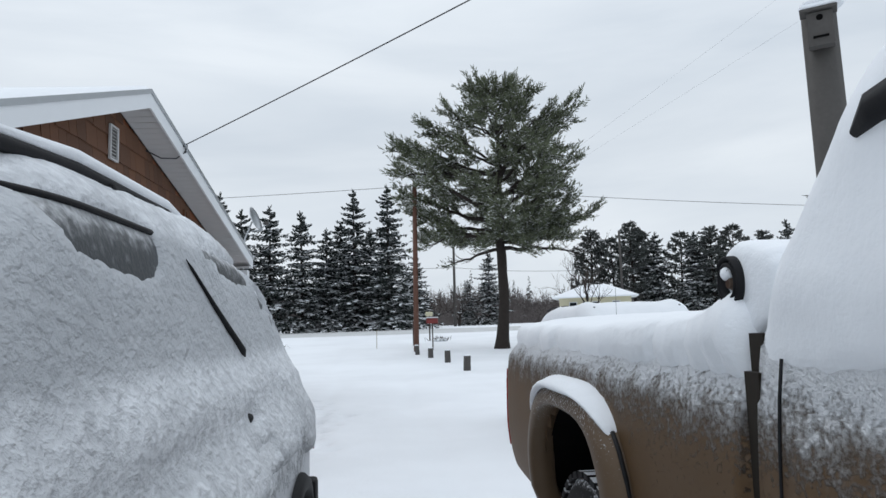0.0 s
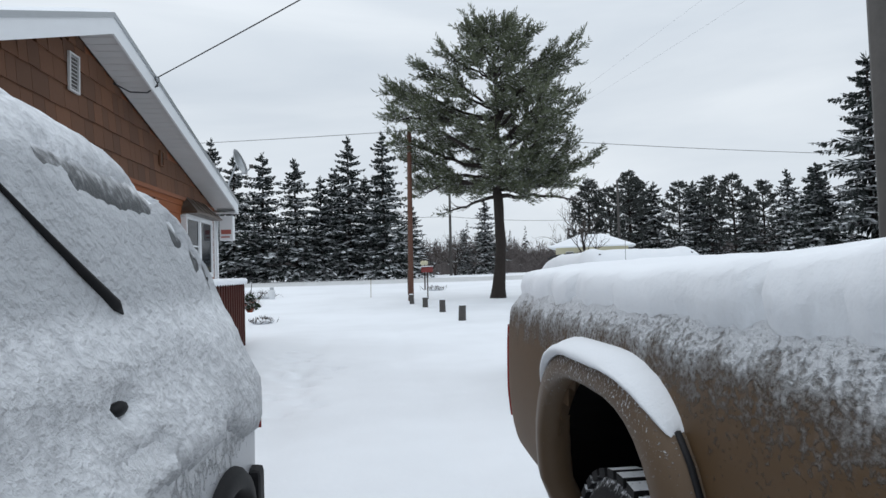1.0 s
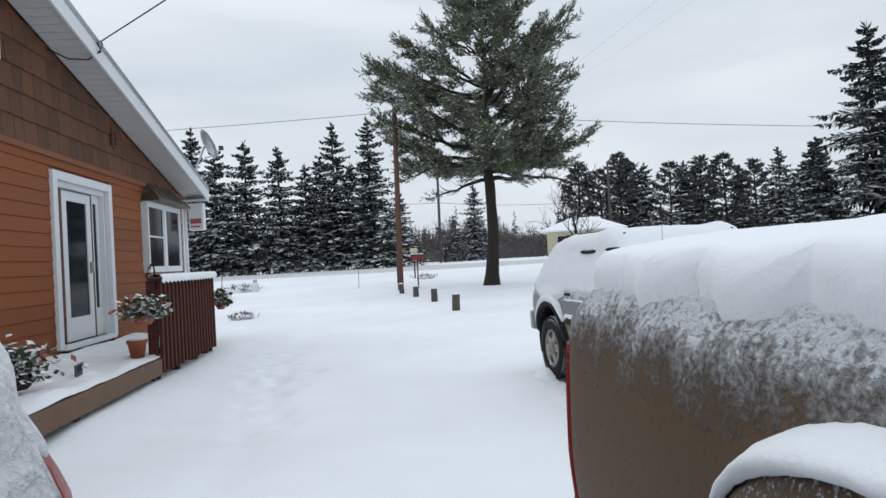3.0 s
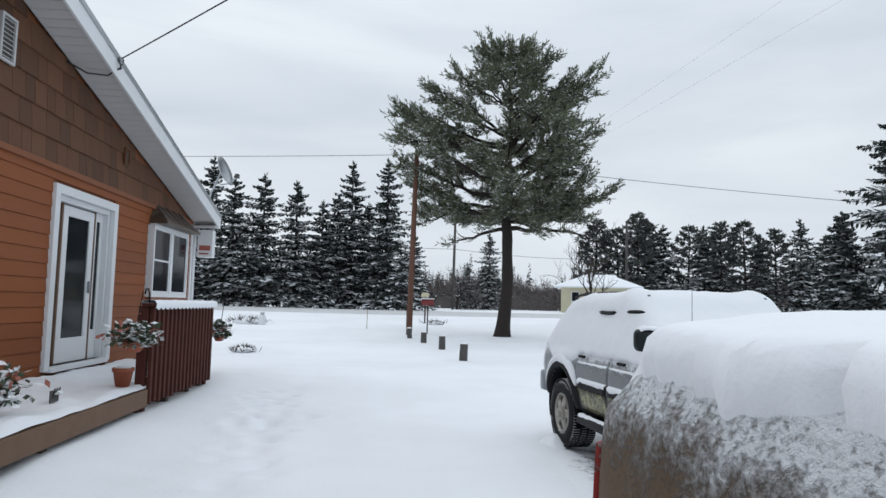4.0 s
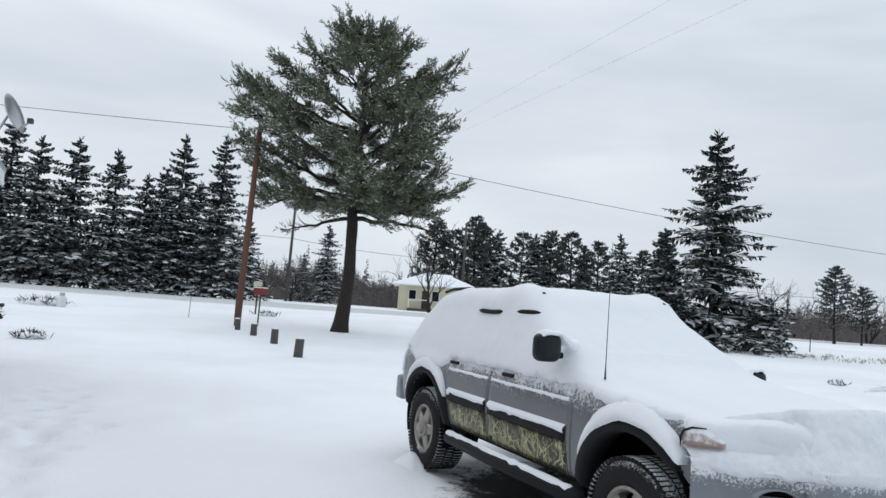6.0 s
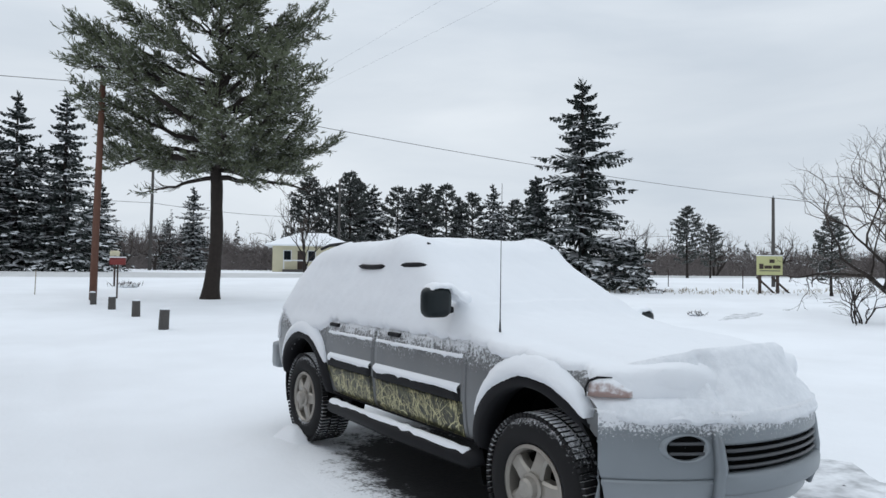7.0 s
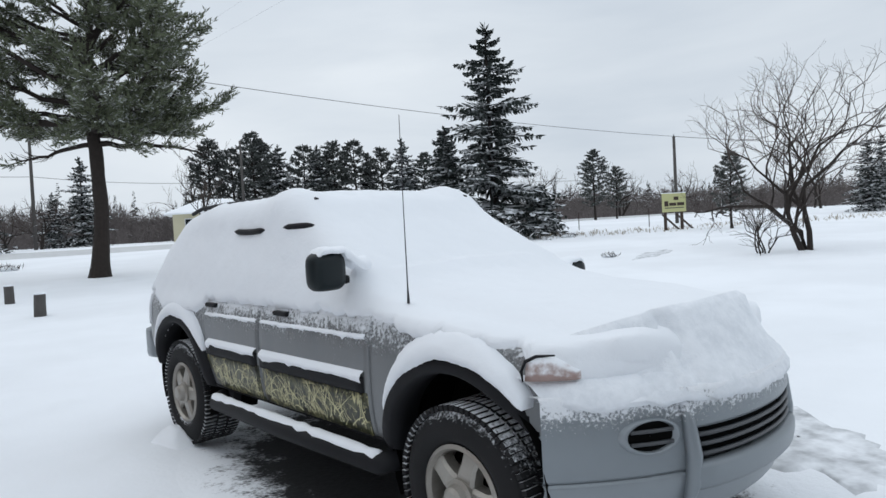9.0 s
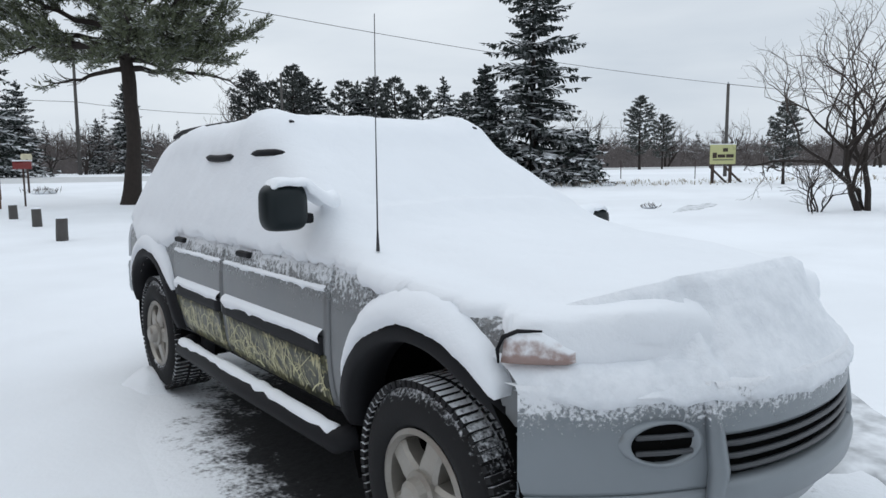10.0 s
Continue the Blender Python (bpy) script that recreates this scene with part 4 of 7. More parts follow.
def build_house():
    h = thing("house", "orange-stained wooden house with white trim and snowy roof", "house", HOUSE)
    bd = 0.17
    # wall core behind the boards, with the door and window openings left open
    holes = [(-1.72, -0.12, 0.60, 2.70), (1.44, 3.26, 1.54, 2.66)]
    ys = sorted({-7.2, 3.72, PEAK[0], *[v for q in holes for v in q[:2]]})
    bm = bmesh.new()
    for a, b in zip(ys, ys[1:]):
        hole = next((q for q in holes if q[0] <= a and b <= q[1]), None)
        spans = [(0.0, hole[2]), (hole[3], None)] if hole else [(0.0, None)]
        for lo, hi in spans:
            ta, tb = (hi, hi) if hi else (roof_z(a) - 0.18, roof_z(b) - 0.18)
            vs = [bm.verts.new(p) for p in ((-0.18, a, lo), (-0.03, a, lo), (-0.03, b, lo), (-0.18, b, lo), (-0.18, a, ta), (-0.03, a, ta), (-0.03, b, tb), (-0.18, b, tb))]
            for f in ((0, 1, 2, 3), (4, 7, 6, 5), (1, 5, 6, 2), (0, 3, 7, 4), (0, 4, 5, 1), (3, 2, 6, 7)):
                bm.faces.new([vs[i] for i in f])
    bmesh.ops.recalc_face_normals(bm, faces=bm.faces)
    wall = part("wall", bm, M_SIDING, h, "horizontal orange-stained siding below, brown shingles above")
    side = box((-9.0, 3.60, 0.0), (-0.19, 3.72, 3.05))
    part("wall", side, M_SIDING, h)
    part("wall", box((-9.0, -7.2, 0.0), (-0.19, -7.08, 2.9)), M_SIDING, h)
    part("wall", box((-9.1, -7.2, 0.0), (-9.0, 3.72, 3.0)), M_SIDING, h)
    part("interior_floor", box((-8.95, -7.0, 0.45), (-0.2, 3.58, 0.55)), M_DARK_WOOD, h)
    # siding boards
    z = 0.30
    while z < 2.93:
        cuts = [(-7.2, 3.72)]
        for q in holes:
            y0, y1 = q[0] - 0.10, q[1] + (0.10 if q[0] < 0 else 0.14)
            if q[2] - 0.08 < z + bd * 0.5 < q[3] + 0.08:
                cuts = [s for a, b in cuts for s in ((a, min(b, y0)), (max(a, y1), b)) if s[1] - s[0] > 0.02]
        for a, b in cuts:
            vs = []
            bmb = bmesh.new()
            sec = [(-0.03, z), (0.009, z), (0.009, z + 0.012), (-0.002, z + bd - 0.004), (-0.03, z + bd - 0.002)]
            r0 = [bmb.verts.new((x, a, zz)) for x, zz in sec]
            r1 = [bmb.verts.new((x, b, zz)) for x, zz in sec]
            for i in range(5):
                bmb.faces.new((r0[i], r0[(i + 1) % 5], r1[(i + 1) % 5], r1[i]))
            bmb.faces.new(r0[::-1]), bmb.faces.new(r1)
            part("siding_board", bmb, M_BOARD, wall)
        z += bd
    part("band", box((-0.03, -7.2, 2.95), (0.035, 3.72, 3.02), 0.006), M_SIDING, h)
    # gable shingles in staggered courses
    rng = random.Random(11)
    made = {}
    course = 0
    z = 3.01
    while z < 4.75:
        y = -6.6 + (0.11 if course % 2 else 0.0)
        while y < 3.7:
            w = rng.choice((0.2, 0.26, 0.32, 0.38))
            top = min(roof_z(y), roof_z(y + w)) - 0.19
            if z + 0.14 < top:
                hh = min(0.305, top - z)
                key = (w, round(hh, 2), rng.randint(0, 2))
                if key not in made:
                    b = bmesh.new()
                    dr = (0.0, 0.008, -0.006)[key[2]]
                    vs = [b.verts.new(p) for p in ((-0.03, 0.003, dr), (0.024, 0.003, dr), (0.024, w - 0.004, 0), (-0.03, w - 0.004, 0), (-0.03, 0.003, hh), (0.0, 0.003, hh), (0.0, w - 0.004, hh), (-0.03, w - 0.004, hh))]
                    for f in ((0, 3, 2, 1), (4, 5, 6, 7), (1, 2, 6, 5), (0, 4, 7, 3), (0, 1, 5, 4), (3, 7, 6, 2)):
                        b.faces.new([vs[i] for i in f])
                    b.normal_update()
                    me = bpy.data.meshes.new("shingle")
                    b.to_mesh(me), b.free()
                    me.materials.append(M_SHINGLE)
                    made[key] = me
                ob = new("shingle", made[key])
                ob.parent = wall
                ob.location = (0, y, z)
            y += w
        z += 0.29
        course += 1
    # roof: deck, snow, fascias and the boarded soffit under the rake
    for name, (ya, za), (yb, zb) in (("roof", PEAK, EAVE_R), ("roof", PEAK, EAVE_L)):
        out = 0.5
        n = Vector((0, za - zb, abs(yb - ya))).normalized() if yb > ya else Vector((0, zb - za, abs(yb - ya))).normalized()

        def slab(x0, x1, t0, t1):
            b = bmesh.new()
            ps = []
            for x in (x0, x1):
                for (y, z) in ((ya, za), (yb, zb)):
                    for t in (t0, t1):
                        ps.append(b.verts.new((x, y, z + t)))
            for f in ((0, 1, 3, 2), (4, 6, 7, 5), (0, 4, 5, 1), (2, 3, 7, 6), (1, 5, 7, 3), (0, 2, 6, 4)):
                b.faces.new([ps[i] for i in f])
            bmesh.ops.recalc_face_normals(b, faces=b.faces)
            return b

        part(name, slab(-9.4, 0.47, -0.10, -0.03), M_GREY_POST, h, "gently pitched roof")
        part("fascia", slab(0.47, 0.50, -0.26, 0.0), M_WHITE, h, "white painted rake fascia")
        part("drip_edge", slab(0.50, 0.515, -0.05, 0.02), M_STEEL, h)
        # soffit boards across the overhang
        count = int(math.hypot(yb - ya, zb - za) / 0.16)
        for i in range(count):
            f0, f1 = i / count, (i + 0.94) / count
            b = bmesh.new()
            q = []
            for f in (f0, f1):
                y, z = ya + (yb - ya) * f, za + (zb - za) * f
                q.append([b.verts.new((x, y, z + t)) for x in (0.018, 0.468) for t in (-0.215, -0.185)])
            for fc in ((q[0][0], q[0][2], q[1][2], q[1][0]), (q[0][1], q[1][1], q[1][3], q[0][3]), (q[0][0], q[0][1], q[0][3], q[0][2]), (q[1][0], q[1][2], q[1][3], q[1][1]), (q[0][0], q[1][0], q[1][1], q[0][1]), (q[0][2], q[0][3], q[1][3], q[1][2])):
                b.faces.new(fc)
            bmesh.ops.recalc_face_normals(b, faces=b.faces)
            part("soffit_board", b, M_SOFFIT, h)
        part("soffit_backing", slab(0.0, 0.465, -0.18, -0.16), M_GREY_POST, h)
        # snow
        rows = []
        for i in range(29):
            f = i / 28
            y, z = ya + (yb - ya) * f, za + (zb - za) * f
            t = 0.06 + 0.018 * wob(y, 2, 0, 1.4)
            rows.append([(x, y, z + (t + 0.015 * wob(x, y, 4, 1.1) if 0 < j < 6 else 0.005)) for j, x in enumerate((-9.4, -9.3, -6, -3, -1, 0.42, 0.495))])
        for r in (rows[0], rows[-1]):
            if r is rows[-1]:
                rows.append([(x, y + (0.02 if yb > ya else -0.02), z - 0.07) for x, y, z in r])
        b = sheet(rows)
        bmesh.ops.recalc_face_normals(b, faces=b.faces)
        part("roof_snow", b, M_SNOW_SMOOTH, h, "even layer of snow on the roof", True)
        e = part("gutter", box((-9.4, yb - 0.03 if yb > ya else yb - 0.06, zb - 0.24), (0.47, yb + 0.06 if yb > ya else yb + 0.03, zb - 0.05), 0.012), M_WHITE, h, "white eave gutter")
    part("eave_return", box((0.0, 3.72, 2.90), (0.47, 3.96, 2.93), 0.004), M_SOFFIT, h)
    # corner board, downpipe, the white box on the corner
    part("corner_board", box((-0.03, 3.70, 0.2), (0.03, 3.80, 2.92), 0.006), M_WHITE, h, "white corner board")
    part("downpipe", tube([(0.06, 3.98, 2.92), (0.03, 3.92, 2.7), (0.03, 3.88, 2.4), (0.03, 3.88, 0.3)], 0.04, 8), M_WHITE, h, "white downpipe", True)
    bx = part("corner_lantern", box((0.10, 3.86, 2.30), (0.40, 4.08, 2.86), 0.015), M_WHITE, h, "white box sign on the house corner")
    part("sign_bar", box((0.14, 3.852, 2.44), (0.36, 3.857, 2.54)), M_DIM_RED, bx)
    part("sign_bar", box((0.14, 3.852, 2.36), (0.33, 3.857, 2.39)), M_DIM_RED, bx)
    # louvred gable vents
    for y0, y1, z0, z1 in ((-3.16, -2.92, 3.86, 4.30), (0.14, 0.29, 3.44, 3.66)):
        v = part("gable_vent", box((0.02, y0, z0), (0.03, y1, z1)), M_GREY_POST, h, "louvred gable vent")
        for a, b in (((0.02, y0 - 0.02, z0), (0.055, y0 + 0.012, z1)), ((0.02, y1 - 0.012, z0), (0.055, y1 + 0.02, z1)), ((0.02, y0 - 0.02, z1), (0.055, y1 + 0.02, z1 + 0.025)), ((0.02, y0 - 0.02, z0 - 0.025), (0.055, y1 + 0.02, z0))):
            part("vent_frame", box(a, b, 0.004), M_SOFFIT if y0 < -1 else M_SHINGLE, v)
        n = int((z1 - z0) / 0.045)
        for i in range(n):
            z = z0 + (i + 0.5) * (z1 - z0) / n
            part("slat", box((-0.012, y0 + 0.012, -0.003), (0.012, y1 - 0.012, 0.003), 0, None, pose(0.042, 0, z, 0, 40)), M_SOFFIT if y0 < -1 else M_SHINGLE, v)
    # entrance: deep white casing, a glazed storm door and narrow side lights
    d = part("door_casing", box((-0.02, -1.84, 0.56), (0.05, -1.72, 2.80), 0.008), M_WHITE, h, "wide white door casing")
    part("casing", box((-0.02, -0.12, 0.56), (0.05, 0.0, 2.80), 0.008), M_WHITE, d)
    part("casing", box((-0.02, -1.72, 2.69), (0.05, -0.12, 2.80), 0.008), M_WHITE, d)
    part("jamb", box((-0.18, -1.72, 0.58), (-0.02, -1.66, 2.69)), M_WHITE, d)
    part("jamb", box((-0.18, -0.18, 0.58), (-0.02, -0.12, 2.69)), M_WHITE, d)
    part("head", box((-0.18, -1.66, 2.62), (-0.02, -0.18, 2.69)), M_WHITE, d)
    part("sill", box((-0.18, -1.72, 0.54), (0.08, -0.12, 0.60), 0.01), M_WHITE, d)
    for y in (-1.40, -0.47):
        part("mullion_post", box((-0.14, y - 0.018, 0.60), (-0.068, y + 0.018, 2.62), 0.004), M_DECK, d, "bare brown wooden mullion")
    for y0, y1 in ((-1.66, -1.43), (-0.44, -0.18)):
        fr = part("side_light", box((-0.13, y0, 0.60), (-0.09, y1, 1.0), 0.004), M_WHITE, d, "narrow white side light")
        part("pane", box((-0.12, y0 + 0.07, 1.0), (-0.105, y1 - 0.07, 2.5)), M_GLASS, fr)
        for a, b in ((y0, y0 + 0.07), (y1 - 0.07, y1)):
            part("stile", box((-0.13, a, 1.0), (-0.09, b, 2.62), 0.004), M_WHITE, fr)
        part("rail", box((-0.13, y0 + 0.07, 2.5), (-0.09, y1 - 0.07, 2.62)), M_WHITE, fr)
    door = part("door", box((-0.12, -1.37, 0.61), (-0.07, -0.50, 0.92), 0.006), M_WHITE, h, "white storm door with a tall glass pane")
    for a, b in ((-1.37, -1.24), (-0.63, -0.50)):
        part("stile", box((-0.12, a, 0.92), (-0.07, b, 2.60), 0.006), M_WHITE, door)
    part("rail", box((-0.12, -1.24, 2.47), (-0.07, -0.63, 2.60), 0.006), M_WHITE, door)
    part("pane", box((-0.10, -1.24, 0.92), (-0.088, -0.63, 2.47)), M_GLASS, door, "dark reflecting glass")
    part("handle", box((-0.07, -0.60, 1.50), (-0.03, -0.575, 1.66), 0.008), M_STEEL, door)
    # bay window under a little metal hood
    wn = part("window", box((-0.03, 1.40, 1.47), (0.10, 3.30, 1.54), 0.01), M_WHITE, h, "white two-light window in a shallow bay")
    part("apron", box((-0.02, 1.42, 1.36), (0.09, 3.28, 1.47), 0.01), M_SIDING, wn)
    part("head", box((-0.03, 1.40, 2.64), (0.10, 3.30, 2.70), 0.01), M_WHITE, wn)
    for y0, y1 in ((1.40, 1.45), (2.28, 2.40), (3.25, 3.30)):
        part("stile", box((-0.03, y0, 1.54), (0.10, y1, 2.64), 0.008), M_WHITE, wn)
    for y0, y1 in ((1.45, 2.28), (2.40, 3.25)):
        for a, b in (((0.055, y0, 1.54), (0.085, y0 + 0.035, 2.64)), ((0.055, y1 - 0.035, 1.54), (0.085, y1, 2.64)), ((0.055, y0 + 0.035, 1.54), (0.085, y1 - 0.035, 1.575)), ((0.055, y0 + 0.035, 2.605), (0.085, y1 - 0.035, 2.64))):
            part("sash", box(a, b, 0.004), M_WHITE, wn)
        part("pane", box((0.062, y0 + 0.035, 1.575), (0.07, y1 - 0.035, 2.605)), M_GLASS, wn)
    part("meeting_rail", box((0.058, 1.485, 2.08), (0.082, 2.245, 2.11), 0.004), M_WHITE, wn)
    rows = []
    for f, z, inset in ((0.0, 2.74, 0.0), (0.06, 2.76, 0.02), (0.55, 2.92, 0.12), (1.0, 3.06, 0.22)):
        x = 0.30 * (1 - f) + 0.0
        rows.append([(-0.02, 1.36 + inset, z), (x, 1.40 + inset * 1.2, z), (x, 1.9, z), (x, 2.8, z), (x, 3.26 - inset * 1.2, z), (-0.02, 3.30 - inset, z)])
    b = sheet(rows)
    bmesh.ops.recalc_face_normals(b, faces=b.faces)
    hood = part("window_hood", b, M_COPPER, h, "weathered bronze sheet-metal hood over the window")
    part("hood_edge", box((-0.02, 1.36, 2.70), (0.31, 3.30, 2.74), 0.008), M_COPPER, hood)
    for y in (1.75, 2.1, 2.45, 2.8):
        part("hood_seam", tube([(0.30, y, 2.765), (0.14, y, 2.93), (0.01, y, 3.06)], 0.008, 6), M_COPPER, hood)
    return h


def varied(name, color, spread=0.35, grain=(1, 0.6, 14), rough=0.65):
    """Boards or shingles that differ from piece to piece."""
    n = Nodes(name)
    a = n.mix(n.random(), shade(color, 1 - spread), shade(color, 1 + spread))
    g = n.noise(9.0, 5.0, 0.65, n.stretch(*grain))
    col = n.mix(n.math("MULTIPLY", n.step(g, 0.35, 0.75), 0.35), a, shade(color, 0.45))
    n.bump(g, 0.25, 0.004)
    return n.done(col, rough)


M_BOARD = varied("orange_siding_board", (0.235, 0.062, 0.011), 0.10)
M_SHINGLE = varied("brown_cedar_shingle", (0.110, 0.045, 0.019), 0.28, (1, 14, 1.2), 0.75)
M_DIM_RED = plain("faded_red_print", (0.35, 0.10, 0.08), 0.6)
house = build_house()


# ---- deck, railing and what stands on it ----
def build_deck():
    d = thing("deck", "low wooden deck under trodden snow before the house door", "deck", HOUSE)
    for i in range(9):
        x = 0.06 + i * 0.135
        part("deck_board", box((x, -6.5, 0.385), (x + 0.125, 0.58, 0.42), 0.005), M_DECK, d)
    part("rim_board", box((1.27, -6.5, 0.22), (1.31, -2.05, 0.415), 0.006), M_DECK, d, "worn brown rim board")
    for y in (-6.3, -4.2, -2.1, 0.4):
        part("deck_post", box((1.14, y - 0.05, 0.0), (1.24, y + 0.05, 0.385), 0.006), M_DARK_WOOD, d)
    rows = []
    for x in np.linspace(0.03, 1.285, 22):
        row = []
        for y in np.linspace(-6.48, 0.57, 90):
            t = 0.045 + 0.05 * ease(x, 0.5, 0.1) + 0.035 * wob(x, y, 0, 2.1) + 0.03 * wob(x, y, 5, 5.5)
            t -= 0.035 * math.exp(-((x - 0.7) / 0.3) ** 2 - ((y + 1.2) / 0.8) ** 2)
            row.append((x, y, 0.418 + max(0.006, t) * min(1, (1.30 - x) / 0.07)))
        rows.append(row)
    b = sheet(rows)
    bmesh.ops.recalc_face_normals(b, faces=b.faces)
    part("snow_layer", b, M_SNOW, d, "uneven trodden snow", True)
    return d


def build_railing():
    r = thing("railing", "dark red-brown railing of upright slats with snow on its cap", "railing", HOUSE)
    part("cap", box((1.20, -2.10, 1.36), (1.36, 0.64, 1.40), 0.008), M_RED_WOOD, r)
    part("bottom_rail", box((1.24, -2.02, 0.46), (1.28, 0.58, 0.55), 0.006), M_RED_WOOD, r)
    part("top_rail", box((1.24, -2.02, 1.25), (1.28, 0.58, 1.34), 0.006), M_RED_WOOD, r)
    for y in (-2.02, 0.54):
        part("post", box((1.16, y - 0.05, 0.10), (1.262, y + 0.05, 1.36), 0.008), M_RED_WOOD, r)
    for y in (-1.1, -0.2):
        part("foot", box((1.13, y - 0.05, -0.05), (1.23, y + 0.05, 0.42), 0.008), M_DARK_WOOD, r)
    slat = box((1.282, -0.036, 0.24), (1.325, 0.036, 1.36), 0.005)
    first = part("slat", slat, M_RED_WOOD, r)
    first.location = (0, -2.0, 0)
    for i in range(1, 17):
        s = new("slat", first.data)
        s.parent = r
        s.location = (0, -2.0 + i * 0.16, 0.012 * math.sin(i * 2.3))
    rows = []
    for i in range(57):
        y = -2.10 + 2.74 * i / 56
        t = 0.036 + 0.010 * wob(y, 1, 0, 4)
        scallop = 0.03 * (0.5 + 0.5 * math.cos(2 * math.pi * (y + 2.0) / 0.16))
        rows.append([(1.195, y, 1.395), (1.205, y, 1.40 + t * 0.7), (1.27, y, 1.40 + t), (1.345, y, 1.40 + t * 0.8), (1.372 + 0.01 * scallop, y, 1.392), (1.366, y, 1.35 - scallop), (1.36, y, 1.345 - scallop)])
    b = sheet(rows)
    bmesh.ops.recalc_face_normals(b, faces=b.faces)
    part("snow_strip", b, M_SNOW, r, "", True)
    hook = tube([(1.26, -2.02, 1.36), (1.26, -2.03, 1.50), (1.26, -2.08, 1.56), (1.26, -2.15, 1.555), (1.26, -2.18, 1.50)], 0.010, 8)
    part("hook", hook, M_BLACK, r, "bent black metal hook", True)
    return r


build_deck()
build_railing()


# ---- the gold-brown pickup ----
# dark tone that stands in for the shade between cab and bed
M_GAP = plain("dark_brown_gap_shade", (0.016, 0.011, 0.0065), 0.95, var=0.3, bump=0)


def build_truck():
    yaw, hw = 5.5, 0.96
    base = pose(3.2, 6.9, 0, 0, 0, -yaw) @ pose(hw, 0, 0)
    t = thing("pickup_truck", "gold-brown pickup truck crusted with blown snow, its bed heaped full", "pickup truck", base)
    # y runs back: 0 at the tail, negative towards the cab; the bed's side
    bed = Body([(-2.395, 0.955), (-0.19, 0.955), (0.01, 0.95), (0.08, 0.932), (0.13, 0.89), (0.16, 0.82)], [(-2.395, 0.60), (0.16, 0.66)],
               [(-2.395, 1.27), (0.01, 1.27), (0.16, 1.20)], [(-2.395, 1.37), (-0.09, 1.37), (0.09, 1.345), (0.16, 1.30)], [(-2.395, 0.90), (-0.08, 0.89), (0.08, 0.84), (0.16, 0.76)], 0.015)
    cy, cz, r = -1.28, 0.64, 0.53
    part("bed", bed.shell(0.035, [(cy, cz, r)]), M_GOLD, t, "gold-brown bed side crusted with snow", True)
    for side in (-1, 1):
        part("wheel_well", well(cy, cz, r + 0.01, side, 0.93, 0.55, False, 6), M_NEAR_BLACK, t)
        part("flare_seam", tube([(side * 0.965, cy - 0.608 * abs(math.cos(radians(a))) ** 0.62, 0.55 + 0.68 * math.sin(radians(a)) ** 0.62) for a in (128, 136, 146, 156, 166, 173, 178)], 0.007, 6), M_BLACK, t, "", True)
        part("flare", arch_strip(bed, cy, 0.55, 0.60, 0.675, side, -20, 200, 0.06, 0.03, None, (0.485, 0.60), 0.62, False, 0.045), M_FLARE, t, "broad gold-brown wheel flare", True)
        part("flare_snow", flare_pad(cy, 0.55, 0.665, side, 0.955, 38, 128, 0.034, 0.058, -0.06, 0.62), M_SNOW, t, "smooth pad of snow along the flare", True)
        wheel(t, side * 0.915, cy, 0.47, 0.455, 0.28, side, 0.21, 6, rim=True, lugs=40)
        part("tail_light", bed.panel((0.045, 0.145), (0.80, 1.20), side, 0.010, 0.02), M_TAIL_CRUST, t, "red tail light crusted with snow", True)
        part("bumper_end", tube([(side * 0.86, 0.10, 0.875), (side * 0.875, 0.14, 0.83), (side * 0.87, 0.165, 0.76), (side * 0.85, 0.16, 0.68), (side * 0.80, 0.12, 0.61)], [0.014, 0.03, 0.034, 0.03, 0.014], 10), M_BLACK, t, "black rear bumper end", True)
    part("axle", tube([(-0.8, cy, 0.42), (0.8, cy, 0.42)], 0.06, 8), M_NEAR_BLACK, t)
    part("spring", box((-0.62, cy - 0.45, 0.50), (-0.55, cy + 0.45, 0.56), 0.01), M_NEAR_BLACK, t)
    part("bumper", box((-0.72, 0.13, 0.52), (0.72, 0.28, 0.80), 0.03), M_STEEL, t, "rear step bumper", True)
    part("tailgate", box((-0.76, 0.11, 0.70), (0.76, 0.165, 1.26), 0.015), M_GOLD, t, "gold-brown tailgate", True)
    # heaped snow in the bed, rounding over the rails
    def bedge(y, side):
        return 1.335 + 0.008 * wob(y, side, 2, 4) - 0.05 * ease(y, 0.01, 0.14)

    def bdepth(y, o, z):
        return 0.012 + 0.058 * ease(z, 1.33, 1.362) * (1 - 0.4 * ease(y, -0.09, 0.13)) + 0.02 * ease(0.9 - abs(o), 0.0, 0.35) * (1 + 0.5 * wob(o, y, 3, 1.2)) + 0.03 * ease(-y, 1.2, 2.4) + 0.05 * ease(-y, 2.1, 2.36) * ease(abs(o), 0.5, 0.75)

    part("bed_snow", bed.blanket(bedge, bdepth, (-2.395, 0.145), 0.025, 0.030, 3, 0.25), M_SNOW_SMOOTH, t, "deep smooth heap of snow filling the bed", True)
